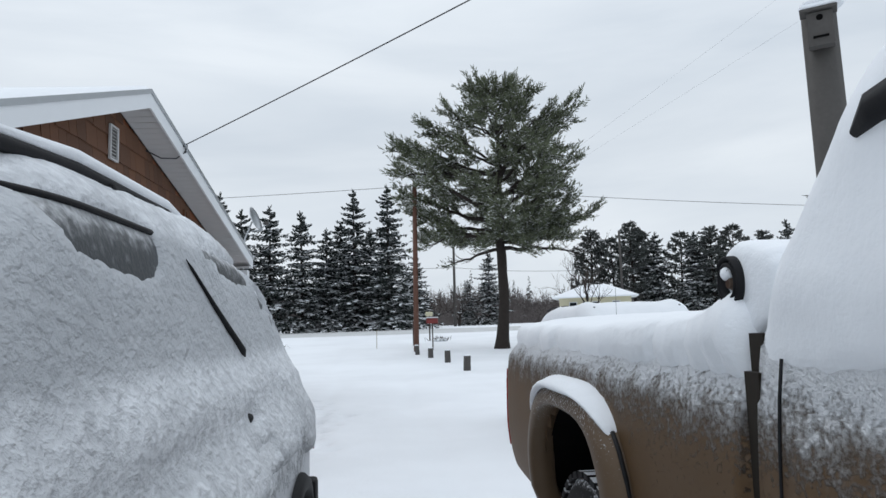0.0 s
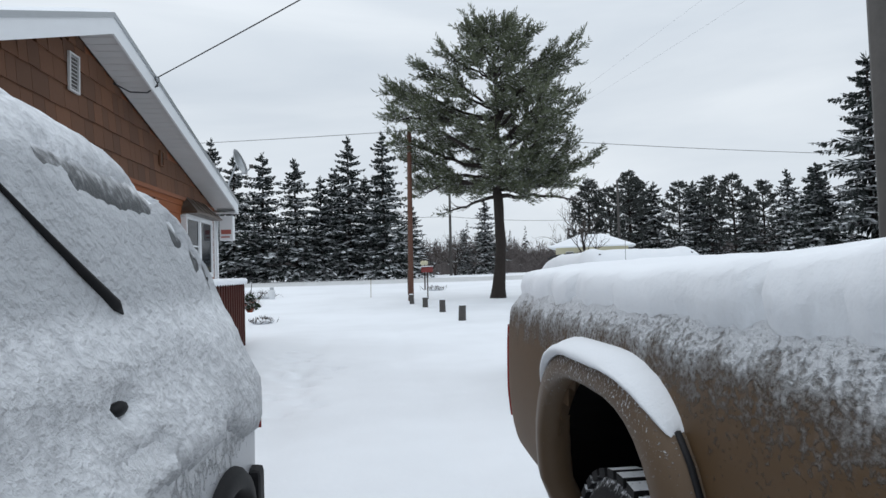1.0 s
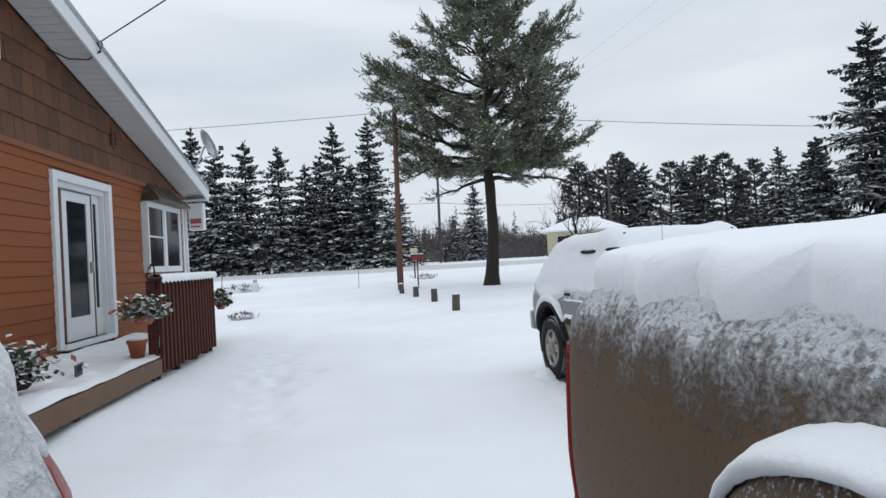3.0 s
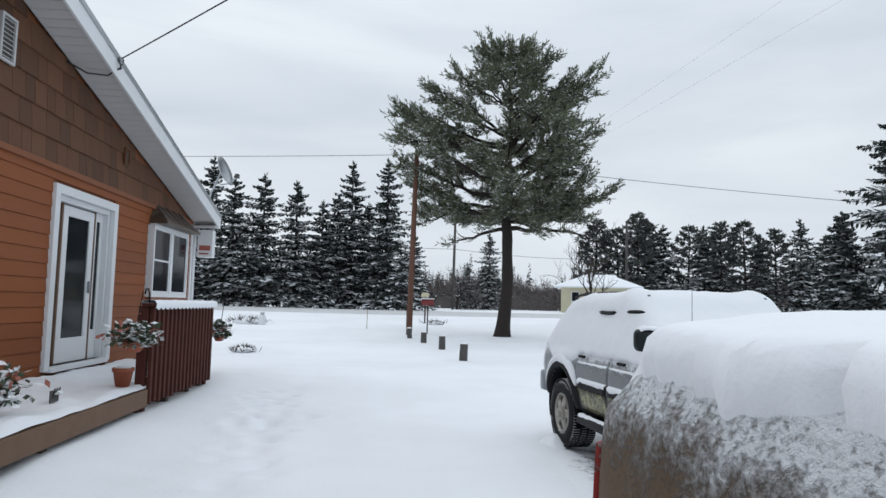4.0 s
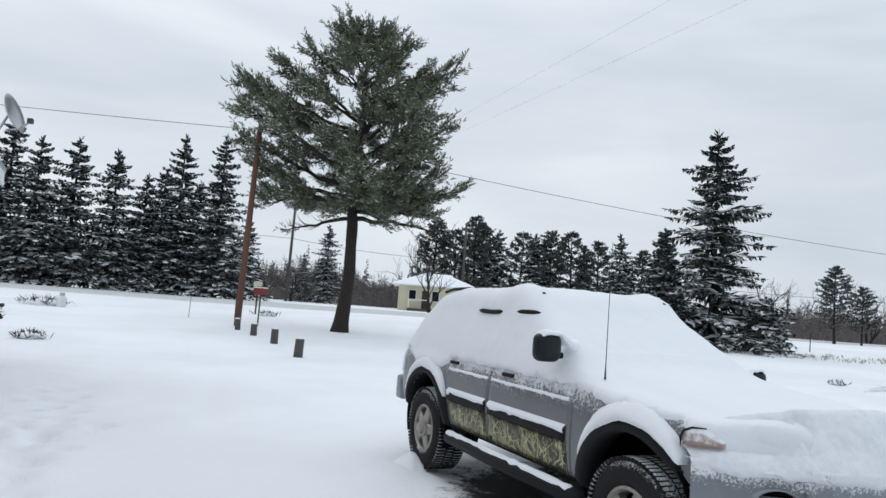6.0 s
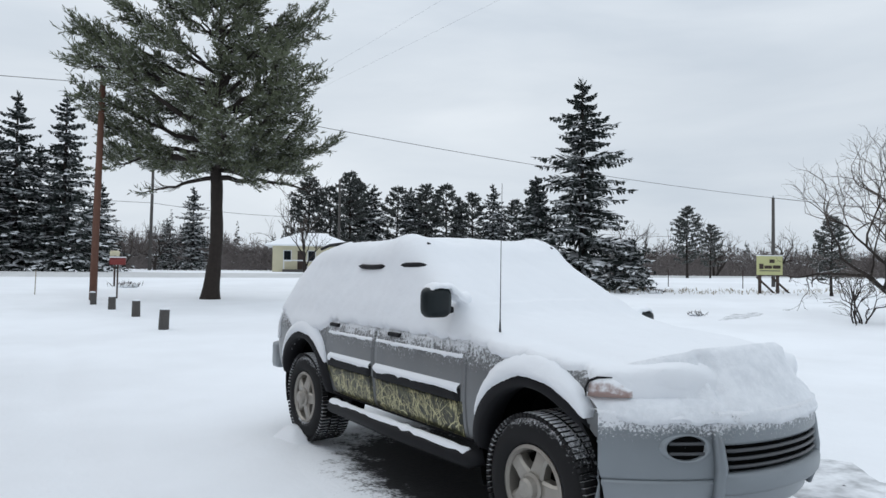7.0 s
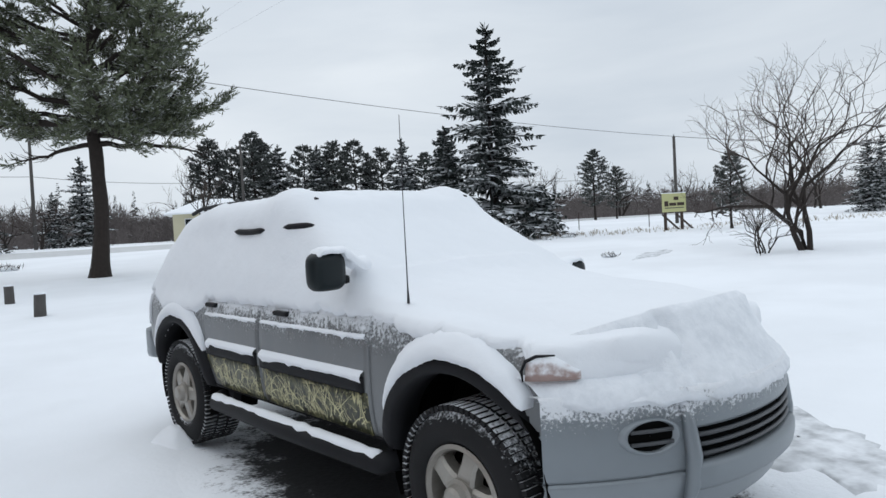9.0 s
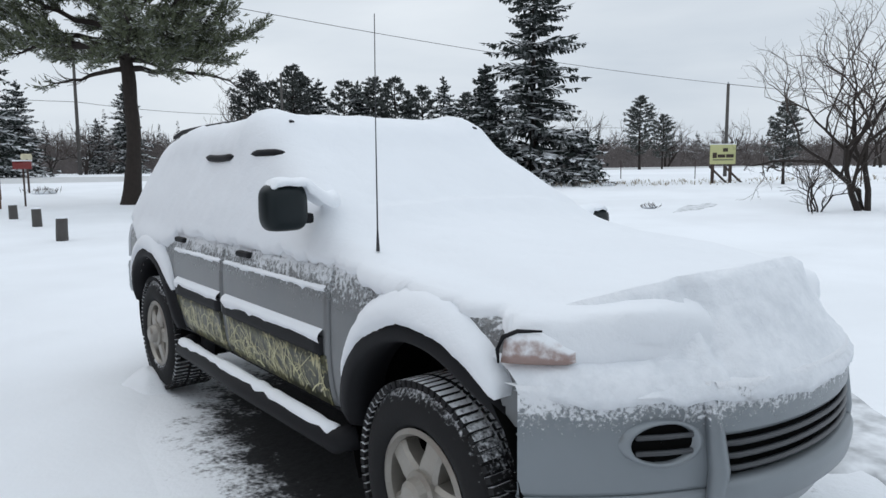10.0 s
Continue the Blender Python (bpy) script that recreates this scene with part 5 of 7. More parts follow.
    # cab: behind the gap
    cab = Body([(-5.9, 0.80), (-5.6, 0.93), (-4.6, 0.95), (-2.7, 0.955), (-2.50, 0.955), (-2.437, 0.94)], [(-5.9, 0.60), (-2.437, 0.60)],
               [(-5.9, 1.02), (-5.2, 1.15), (-4.3, 1.24), (-2.437, 1.27)], [(-5.9, 1.1), (-5.4, 1.22), (-4.55, 1.32), (-4.05, 1.76), (-3.85, 1.84), (-3.2, 1.90), (-2.95, 1.885), (-2.82, 1.855), (-2.74, 1.81), (-2.66, 1.74), (-2.59, 1.65), (-2.53, 1.56), (-2.48, 1.48), (-2.437, 1.43)],
               [(-5.9, 0.70), (-4.6, 0.86), (-3.9, 0.84), (-2.9, 0.88), (-2.6, 0.895), (-2.437, 0.91)], 0.012)
    part("cab", cab.shell(0.04, [(-4.95, cz, r)]), M_GOLD, t, "gold-brown cab", True)
    # added dark filler before the bed's front face, painting the gap's shade
    gap = box((-0.93, -2.447, 0.60), (0.93, -2.399, 1.35))
    box((-0.915, -2.447, 1.35), (0.915, -2.399, 1.42), 0, gap)
    part("gap_shade_panel", gap, M_GAP, t)
    for side in (-1, 1):
        part("wheel_well", well(-4.95, cz, r + 0.01, side, 0.93, 0.55), M_NEAR_BLACK, t)
        wheel(t, side * 0.93, -4.95, 0.40, 0.40, 0.26, side, 0.21, 6, lugs=36)
        door = part("door", cab.panel((-3.75, -2.545), (0.68, 1.30), side, 0.010, 0.05), M_GOLD, t, "gold-brown cab door", True)
        part("door_seam", tube([(side * (cab.out(-2.537, z) + 0.010), -2.537, z) for z in np.linspace(0.66, 1.38, 12)], 0.003, 6), M_BLACK, t, "", True)
        window = part("window", cab.panel((-3.55, -2.80), (1.34, 1.70), side, 0.006, 0.05), M_FROST, t, "cab window blurred with snow", True)
        part("window_visor", tube([(side * (cab.out(y, z) + 0.05), y, z) for y, z in ((-2.765, 1.70), (-2.81, 1.725), (-2.9, 1.735), (-3.1, 1.74), (-3.5, 1.72))], [0.008, 0.026, 0.03, 0.03, 0.01], 8), M_BLACK, window, "", True)

    def cedge(y, side):
        return 1.365 + 0.02 * wob(y, side, 6, 3)

    def cdepth(y, o, z):
        return 0.012 + 0.023 * ease(z, 1.37, 1.5) + 0.03 * ease(z, 1.6, 1.8) + 0.012 * wob(y * 5, o * 5, z * 5, 1.2)

    part("cab_snow", cab.blanket(cedge, cdepth, (-5.88, -2.435), 0.03, 0.02, 9, 0.8), M_SNOW_SMOOTH, t, "thick snow over cab and rear window", True)
    # a rolled-up vinyl bed cover lies across the head of the bed, its end open towards the drive
    ry, rz, rr = -2.318, 1.518, 0.049
    turns = [(0.6 + 4.4 * math.pi * k / 63, rr * (1.0 - 0.5 * k / 63)) for k in range(64)]

    def coil(x, o):
        return [(x, ry + (q + o) * math.cos(a), rz + 1.2 * (q + o) * math.sin(a)) for a, q in turns]

    bm = sheet([coil(0.88, 0), coil(-0.88, 0), coil(-0.908, -0.001), coil(-0.910, -0.004), coil(-0.907, -0.008), coil(-0.85, -0.008)])
    bmesh.ops.recalc_face_normals(bm, faces=bm.faces)
    cover = part("rolled_cover", bm, M_BLACK, t, "black vinyl bed cover rolled up at the cab", True)
    part("cover_core", tube([(-0.905, ry, rz), (-0.885, ry, rz), (0.86, ry, rz)], [0.010, 0.020, 0.020], 14), M_COPPER, cover)
    b = bmesh.new()
    bmesh.ops.create_icosphere(b, subdivisions=3, radius=1)
    for v in b.verts:
        v.co = Vector((-0.902 + 0.013 * v.co.x, ry + 0.006 + 0.016 * v.co.y, rz + 0.020 + 0.014 * v.co.z + 0.003 * wob(*v.co, 3)))
    part("snow_plug", b, M_SNOW, cover, "", True)
    # the snow that buries the roll and fills up to the cab, rounded at its end
    ring = [(-2.10, 1.40), (-2.19, 1.425), (-2.24, 1.46), (-2.252, 1.51), (-2.256, 1.56), (-2.275, 1.588), (-2.32, 1.602), (-2.37, 1.595), (-2.43, 1.58), (-2.455, 1.55), (-2.455, 1.48), (-2.44, 1.435), (-2.35, 1.40), (-2.20, 1.37)]
    cy_, cz_ = -2.33, 1.48
    rows = []
    for x, k in ((-0.893, 0.02), (-0.893, 0.45), (-0.891, 0.75), (-0.885, 0.90), (-0.872, 0.97), (-0.85, 1.0), (-0.80, 1.02), (-0.6, 1.02), (-0.3, 1.0), (0.0, 1.01), (0.3, 1.0), (0.6, 1.02), (0.85, 1.0), (0.89, 0.9)):
        row = []
        for i in range(len(ring) * 4):
            a, b2 = ring[i // 4], ring[(i // 4 + 1) % len(ring)]
            y, z = a[0] + (b2[0] - a[0]) * (i % 4) / 4, a[1] + (b2[1] - a[1]) * (i % 4) / 4
            n1 = 0.006 * wob(x * 5, y * 14, z * 14, 1.4)
            row.append((x, cy_ + (y - cy_) * k + n1, cz_ + (z - cz_) * k + n1))
        rows.append(row)
    b = sheet(rows, close=True)
    bmesh.ops.recalc_face_normals(b, faces=b.faces)
    part("snow_ridge", b, M_SNOW_SMOOTH, t, "", True)
    return t


build_truck()


# ---- the pale wagon buried in blown snow ----
def build_wagon():
    yaw, hw = 5.7, 0.84
    w = thing("estate_car", "pale silver estate car plastered with blown snow, black roof rails", "car", pose(2.215, 6.63, 0, 0, 0, -yaw) @ pose(-hw, 0, 0))
    body = Body([(-4.2, 0.55), (-4.0, 0.74), (-3.6, 0.82), (-0.5, 0.84), (-0.25, 0.83), (-0.10, 0.80), (-0.02, 0.745), (0.03, 0.68)], [(-4.2, 0.35), (-0.8, 0.35), (0.03, 0.45)],
                [(-4.2, 0.8), (-3.2, 1.0), (-2.4, 1.18), (-0.3, 1.28), (0.0, 1.22)],
                [(-4.2, 0.85), (-3.2, 1.06), (-2.95, 1.15), (-2.35, 1.68), (-2.1, 1.74), (-1.2, 1.765), (-0.75, 1.75), (-0.45, 1.67), (-0.12, 1.44), (0.0, 1.30)],
                [(-4.2, 0.5), (-3.0, 0.72), (-2.3, 0.66), (-0.7, 0.63), (-0.2, 0.67), (0.0, 0.63)], 0.10)
    cy, cz, r = -0.72, 0.50, 0.39
    part("body", body.shell(0.04, [(cy, cz, r), (-3.35, cz, r)]), M_PALE, w, "pale silver paint", True)
    for side in (-1, 1):
        for y in (cy, -3.35):
            part("wheel_well", well(y, cz, r + 0.01, side, 0.82, 0.5), M_NEAR_BLACK, w)
            part("arch_trim", arch_strip(body, y, cz, 0.37, 0.43, side, -15, 195, 0.03), M_BLACK, w, "black arch trim", True)
            wheel(w, side * 0.82, y, 0.33, 0.33, 0.21, side, 0.19, 5)
        # crust of wind-blown snow over the flank, with the glass showing through in places
        part("tail_light", body.panel((-0.19, 0.0), (0.93, 1.18), side, 0.022, 0.02), M_TAIL_CRUST, w, "red tail light crusted with snow", True)
        part("mud_flap", box((side * 0.70, -0.40, 0.30), (side * 0.87, -0.30, 0.84), 0.02), M_BLACK, w)
        part("window", body.panel((-2.55, -1.60), (1.37, 1.67), side, 0.005, 0.03, top=lambda y: min(1.68, 1.37 + 0.9 * (y + 2.75)), bottom=lambda y: 1.36 + 0.02 * ease(y, -2.5, -1.7)), M_WINCRUST, w, "door glass plastered with snow", True)
        part("window", body.panel((-1.30, -0.30), (1.37, 1.69), side, 0.005, 0.03, top=lambda y: 1.70 - 0.20 * ease(y, -0.85, -0.30), bottom=lambda y: 1.375 + 0.01 * ease(y, -1.1, -0.4) + 0.22 * ease(-y, 1.02, 1.22)), M_WINCRUST, w, "quarter glass plastered with snow", True)
        part("pillar_trim", tube([(side * (body.out(y, z) + 0.020), y, z) for y, z in zip(np.linspace(-1.55, -1.12, 14), np.linspace(1.635, 1.375, 14))], [0.001] + [0.004 + 0.009 * (k / 11) ** 1.4 for k in range(12)] + [0.002], 8), M_BLACK, w, "black strip between the side windows", True)
        part("window_gasket", tube([(side * (body.out(y, 1.68) + 0.008), y, 1.68) for y in np.linspace(-2.28, -1.70, 12)], 0.007, 6), M_BLACK, w, "", True)
        for y, z in ((-0.55, 1.57), (-0.42, 1.50), (-0.30, 1.44)):
            part("hatch_hinge", box((side * (body.out(y - 0.03, z) - 0.03), y - 0.022, z - 0.010), (side * (body.out(y - 0.03, z) + 0.003), y + 0.018, z + 0.008), 0.006), M_BLACK, w)
        hole = part("fuel_flap", body.panel((-1.37, -1.13), (1.06, 1.145), side, 0.014, 0.02), M_PALE, w, "fuel flap edge bared of snow", True)
        part("handle_cup", tube([(side * (body.out(y, 1.2) + 0.012), y, 1.195 + 0.008 * math.sin(9 * y)) for y in np.linspace(-1.29, -1.20, 6)], [0.003, 0.012, 0.015, 0.015, 0.012, 0.003], 8), M_BLACK, w, "", True)
        rail = part("roof_rail", tube([(side * 0.56, y, z) for y, z in ((-2.5, 1.68), (-2.35, 1.755), (-1.9, 1.785), (-1.35, 1.785), (-1.1, 1.765), (-0.98, 1.72))], [0.012, 0.015, 0.016, 0.016, 0.015, 0.010], 8), M_BLACK, w, "black roof rail topped with snow", True)
        part("snow_strip", tube([(side * 0.56, y, z + 0.022) for y, z in ((-2.3, 1.755), (-1.9, 1.787), (-1.35, 1.787), (-1.12, 1.765))], [0.006, 0.017, 0.017, 0.006], 8), M_SNOW, rail, "", True)
        part("rail_foot", box((side * 0.535, -1.76, 1.72), (side * 0.585, -1.69, 1.785), 0.01), M_BLACK, rail)
    part("rear_bumper", box((-0.70, -0.06, 0.42), (0.70, 0.08, 0.74), 0.04), M_PALE, w, "", True)

    def edge(y, side):
        return 1.03 + 0.07 * wob(y, side, 1, 2.2) - 0.06 * ease(y, -0.7, -0.2) + 0.20 * ease(y, -0.24, -0.20)

    low_1, low_2 = [(-2.30, 1.68), (-2.15, 1.605), (-1.95, 1.575), (-1.82, 1.57), (-1.74, 1.61), (-1.70, 1.70)], [(-1.35, 1.70), (-1.15, 1.645), (-0.95, 1.61), (-0.75, 1.62), (-0.58, 1.66)]

    def bare(y, z):
        """How far a spot lies inside the wiped stretches of glass."""
        most = -1.0
        for low, high in ((low_1, 1.675), (low_2, 1.685)):
            if low[0][0] < y < low[-1][0]:
                floor_z = float(np.interp(y, [q[0] for q in low], [q[1] for q in low]))
                most = max(most, min(z - floor_z, high - z))
        return most + 0.012 * wob(y * 6, z * 9, 2, 2)

    def depth(y, o, z):
        d = 0.016 + 0.035 * ease(z, 1.69, 1.76) + 0.014 * max(0, wob(y, o, z, 7)) * (1 - ease(z, 1.3, 1.4))
        d += 0.026 * math.exp(-((z - 1.28) / 0.06) ** 2) + 0.012 * (1 - ease(z, 1.22, 1.34))
        # a shallow trough along the hatch seam, and the tail light bared
        d -= 0.010 * math.exp(-((y + 0.20 + 0.9 * (z - 1.37)) / 0.02) ** 2) * ease(z, 1.3, 1.4)
        # handle cup, flap edge and hatch hinges bared
        for cy_, cz_, ry_, rz_ in ((-1.245, 1.197, 0.045, 0.018), (-1.25, 1.10, 0.11, 0.022), (-0.56, 1.57, 0.05, 0.03), (-0.43, 1.50, 0.05, 0.03), (-0.31, 1.44, 0.05, 0.03)):
            d -= 0.045 * math.exp(-((y - cy_) / ry_) ** 4 - ((z - cz_) / rz_) ** 2)
        return d - 0.045 * ease(bare(y, z), -0.012, 0.018)

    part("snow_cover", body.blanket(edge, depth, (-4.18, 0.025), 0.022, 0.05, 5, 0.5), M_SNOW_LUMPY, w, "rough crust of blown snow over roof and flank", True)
    return w


build_wagon()


# ---- trees ----
M_BARK = dusted("dark_pine_bark", (0.030, 0.024, 0.021), amount=0.06, soft=0.1, var=0.4, scale=9, grain=14, bump=0.8)
M_PINE = dusted("snow_dusted_pine_needles", (0.108, 0.122, 0.076), amount=0.42, soft=0.45, var=0.45, scale=1.1, grain=7, bump=0)
M_FAR_PINE = dusted("far_pine_needles", (0.072, 0.080, 0.074), amount=0.18, soft=0.45, var=0.4, scale=0.8, grain=3.0, bump=0, per_object=True)
M_SPRUCE = dusted("snow_laden_spruce_needles", (0.038, 0.048, 0.043), amount=0.30, soft=0.45, var=0.4, scale=0.9, grain=3.5, bump=0, per_object=True)
M_TWIG = dusted("bare_grey_brown_twigs", (0.060, 0.048, 0.042), amount=0.10, soft=0.25, var=0.35, scale=2, grain=9, bump=0)
M_BRUSH = dusted("far_brown_brush", (0.135, 0.118, 0.114), amount=-0.25, soft=0.4, var=0.25, scale=0.15, grain=0.8, bump=0)
M_FAR = dusted("far_conifers", (0.055, 0.064, 0.062), amount=0.02, soft=0.3, var=0.4, scale=0.3, grain=1.5, bump=0)
M_DRY = plain("dry_weeds", (0.30, 0.25, 0.18), 0.9, var=0.4, scale=9, bump=0)


class Mesh:
    """Loose faces gathered into one mesh."""

    def __init__(self):
        self.v, self.f = [], []

    def quad(self, a, b, c, d):
        i = len(self.v)
        self.v += [tuple(a), tuple(b), tuple(c), tuple(d)]
        self.f.append((i, i + 1, i + 2, i + 3))

    def tri(self, a, b, c):
        i = len(self.v)
        self.v += [tuple(a), tuple(b), tuple(c)]
        self.f.append((i, i + 1, i + 2))

    def stick(self, pts, radii, sides=4):
        pts = [Vector(p) for p in pts]
        base = len(self.v)
        for i, p in enumerate(pts):
            d = (pts[min(i + 1, len(pts) - 1)] - pts[max(i - 1, 0)]).normalized()
            s = d.cross(Vector((0, 0, 1)) if abs(d.z) < 0.95 else Vector((1, 0, 0))).normalized()
            o = d.cross(s)
            for k in range(sides):
                a = 2 * math.pi * k / sides
                self.v.append(tuple(p + radii[i] * (math.cos(a) * s + math.sin(a) * o)))
        for i in range(len(pts) - 1):
            for k in range(sides):
                a, b = base + i * sides + k, base + i * sides + (k + 1) % sides
                self.f.append((a, b, b + sides, a + sides))

    def blade(self, p, d, length, width, rng, flat=0.0):
        """A pointed leaf or needle bunch from p towards d."""
        d = d.normalized()
        s = d.cross(Vector((rng.gauss(0, 1), rng.gauss(0, 1), rng.gauss(0, 1) + 3 * flat)))
        s = s.normalized() * width * 0.5 if s.length > 1e-5 else Vector((width * 0.5, 0, 0))
        m = p + d * length * 0.55
        self.quad(p, m + s, p + d * length, m - s)

    def make(self, name, material, parent=None, label=""):
        me = bpy.data.meshes.new(name)
        me.from_pydata(self.v, [], self.f)
        me.materials.append(material)
        ob = new(name, me)
        ob.parent = parent
        return tagged(ob, label)


def tuft(crown, p, d, size, rng, count=9, width=0.05):
    """Needles that spray round the end of a twig."""
    for _ in range(count):
        e = Vector((rng.gauss(0, 0.55), rng.gauss(0, 0.55), rng.gauss(0.18, 0.45))) + d
        crown.blade(p - d * size * rng.uniform(0, 0.7), e, size * rng.uniform(0.55, 1.05), width, rng)


def pine(name, label, m, height, left, right, seed, limbs=100, tuft_size=0.24, trunk_r=0.3, needles=8, group="", width=0.045, subs=8, low=0.85):
    """A broad pine: bent trunk, limbs that level out, side branches with layered tufts. left and right give the crown's
    outline towards -x and +x as (share of the height, reach) pairs of the limbs' tips."""
    rng = random.Random(seed)
    tree = thing(name, label, "tree", m, group)
    wood, crown = Mesh(), Mesh()

    def axis(z):
        f = z / height
        return Vector((0.010 * height * math.sin(5.1 * f + seed) * (1 - 0.5 * f) + 0.02 * height * f * (1 - f), 0.01 * height * math.sin(2.3 * f), z))

    steps = 18
    wood.stick([axis(height * i / steps) - Vector((0, 0, 0.15 if i == 0 else 0)) for i in range(steps + 1)],
               [trunk_r * (1.35 if i == 0 else 1.0) * (1 - i / steps) ** 0.75 * rng.uniform(0.93, 1.07) + 0.015 for i in range(steps + 1)], 10)
    lo, hi = left[0][0], left[-1][0]
    jobs = []
    for i in range(limbs):
        tip = lo + (hi - lo) * ((i + rng.random()) / limbs) ** low
        az = i * 2.399 + rng.uniform(-0.6, 0.6)
        a = float(np.interp(tip, [r[0] for r in left], [r[1] for r in left]))
        b = float(np.interp(tip, [r[0] for r in right], [r[1] for r in right]))
        k = 0.5 + 0.5 * math.cos(az)
        lobe = 0.84 + 0.24 * wob(az * 0.9, tip * 6, seed, 1.3)
        jobs.append((tip, az, (a * (1 - k) + b * k) * rng.uniform(0.68, 1.06) * min(1.08, lobe + 0.14)))
    for tip, az, length in jobs:
        f0 = max(lo * 0.94, tip - length / height * (0.05 + 0.42 * max(0.0, tip - lo) / (hi - lo)) * rng.uniform(0.8, 1.3))
        f0 = min(f0, 0.985)
        p0 = axis(height * f0)
        out = Vector((math.cos(az), math.sin(az), 0))
        side = Vector((-out.y, out.x, 0))
        pts, n = [], 8
        bend, sag = rng.uniform(-0.3, 0.3), rng.uniform(0.0, 0.10) if tip < 0.6 else 0.0
        jit = Vector((0, 0, 0))
        for k in range(n + 1):
            s = k / n
            jit = jit + 0.022 * length * Vector((rng.gauss(0, 1), rng.gauss(0, 1), rng.gauss(0, 0.8))) * (k > 0)
            pts.append(p0 + out * length * s + side * length * bend * s * s + Vector((0, 0, (tip - f0) * height * s ** 0.85 - sag * length * math.sin(math.pi * s))) + jit)
        r0 = min(0.40 * trunk_r * (1 - f0) ** 0.5 + 0.010, 0.020 * length + 0.010)
        wood.stick(pts, [r0 * (1 - 0.85 * k / n) + 0.004 for k in range(n + 1)], 5)
        count = int(subs * (0.7 + 0.16 * length) * (0.72 if tip < 0.5 else 1.0))
        for j in range(count):
            s = 0.32 + 0.68 * (j + rng.random()) / count
            k = min(n - 1, int(s * n))
            q = pts[k].lerp(pts[k + 1], s * n - k)
            sg = 1 if (j + int(az * 7)) % 2 else -1
            d = (out * rng.uniform(0.45, 1.0) + side * sg * rng.uniform(0.2, 1.1) * (1.1 - 0.7 * s) + Vector((0, 0, rng.uniform(-0.12, 0.28)))).normalized()
            tl = (length * 0.34 * (1.12 - 0.75 * s) + 0.25) * rng.uniform(0.6, 1.2)
            e = q + d * tl
            mid = q.lerp(e, 0.5) + Vector((rng.gauss(0, 0.05), rng.gauss(0, 0.05), -0.05 * tl))
            wood.stick([q, mid, e], [0.008 + 0.004 * length, 0.009, 0.004], 3)
            bits = max(3, int(tl / (tuft_size * 0.62)))
            for u in range(bits):
                w = (u + 0.6) / bits
                c = q.lerp(mid, w * 2) if w < 0.5 else mid.lerp(e, w * 2 - 1)
                lat = Vector((-d.y, d.x, 0)) * rng.gauss(0, 0.55) * tuft_size
                c = c + lat + Vector((0, 0, rng.uniform(-0.04, 0.10)))
                tuft(crown, c, (d * 0.7 + lat * 0.8 + Vector((0, 0, rng.uniform(0.05, 0.55)))).normalized(), tuft_size * rng.uniform(0.7, 1.25), rng, needles, width)
    wood.make("trunk", M_BARK, tree, "dark furrowed trunk and limbs")
    crown.make("crown", M_FAR_PINE, tree, "grey-green needle clumps dusted with snow")
    return tree


def spruce(name, label, m, height, radius, seed, whorls=26, per=9, detail=6, group="", blade=0.16, start=0.05):
    """A spruce of drooping tiers with snow on them."""
    rng = random.Random(seed)
    tree = thing(name, label, "tree", m, group)
    wood, crown = Mesh(), Mesh()
    wood.stick([(0, 0, -0.15), (0, 0, height * 0.5), (0, 0, height * 0.98)], [0.018 * height, 0.011 * height, 0.003 * height], 7)
    for i in range(whorls):
        f = start + (1 - start) * (i / whorls) ** 0.95
        z = height * f
        reach = radius * (1 - f) ** 0.80 * rng.uniform(0.80, 1.12) + 0.10
        count = max(4, int(per * (0.55 + 0.6 * (1 - f))))
        turn = rng.uniform(0, 6.28)
        for b in range(count):
            az = turn + 2 * math.pi * b / count + rng.uniform(-0.25, 0.25)
            out = Vector((math.cos(az), math.sin(az), 0))
            side = Vector((-out.y, out.x, 0))
            L = reach * rng.uniform(0.58, 1.16)
            droop = 0.40 * (1 - f) + 0.06
            zz = z + rng.uniform(-0.4, 0.4) * height / whorls

            def along(s):
                return out * L * s + Vector((0, 0, zz + 0.10 * L * math.sin(2.4 * s) - droop * L * s * s + 0.20 * L * s ** 4))

            wood.stick([along(0), along(0.5), along(0.92)], [0.012 + 0.008 * L, 0.01, 0.004], 3)
            for k in range(detail):
                s = (k + rng.uniform(0.2, 0.9)) / detail
                p = along(s)
                span = (0.34 * L * (1.06 - s) + 0.10) * rng.uniform(0.8, 1.2)
                for sg in (-1, 1):
                    d = out * 0.75 + side * sg + Vector((0, 0, rng.uniform(-0.42, -0.02)))
                    crown.blade(p, d, span * 1.25, blade * rng.uniform(1.0, 1.7), rng, 1.0)
                # hanging twigs and those on top
                crown.blade(p, out * 0.5 + side * rng.uniform(-0.4, 0.4) + Vector((0, 0, -1.0)), span * 0.6 + 0.10, blade, rng)
                crown.blade(p, out + Vector((0, 0, rng.uniform(0.05, 0.5))), span * 0.75, blade, rng, 0.6)
            crown.blade(along(0.86), along(1.0) - along(0.82) + Vector((0, 0, 0.02)), 0.22 * L + 0.12, blade, rng, 1.0)
    for k in range(10):
        crown.blade(Vector((0, 0, height * (0.94 + 0.004 * k))), Vector((rng.gauss(0, 0.35), rng.gauss(0, 0.35), 1)), height * 0.045, blade * 0.6, rng)
    wood.make("trunk", M_BARK, tree)
    crown.make("crown", M_SPRUCE, tree, "dark green drooping branches laden with snow")
    return tree


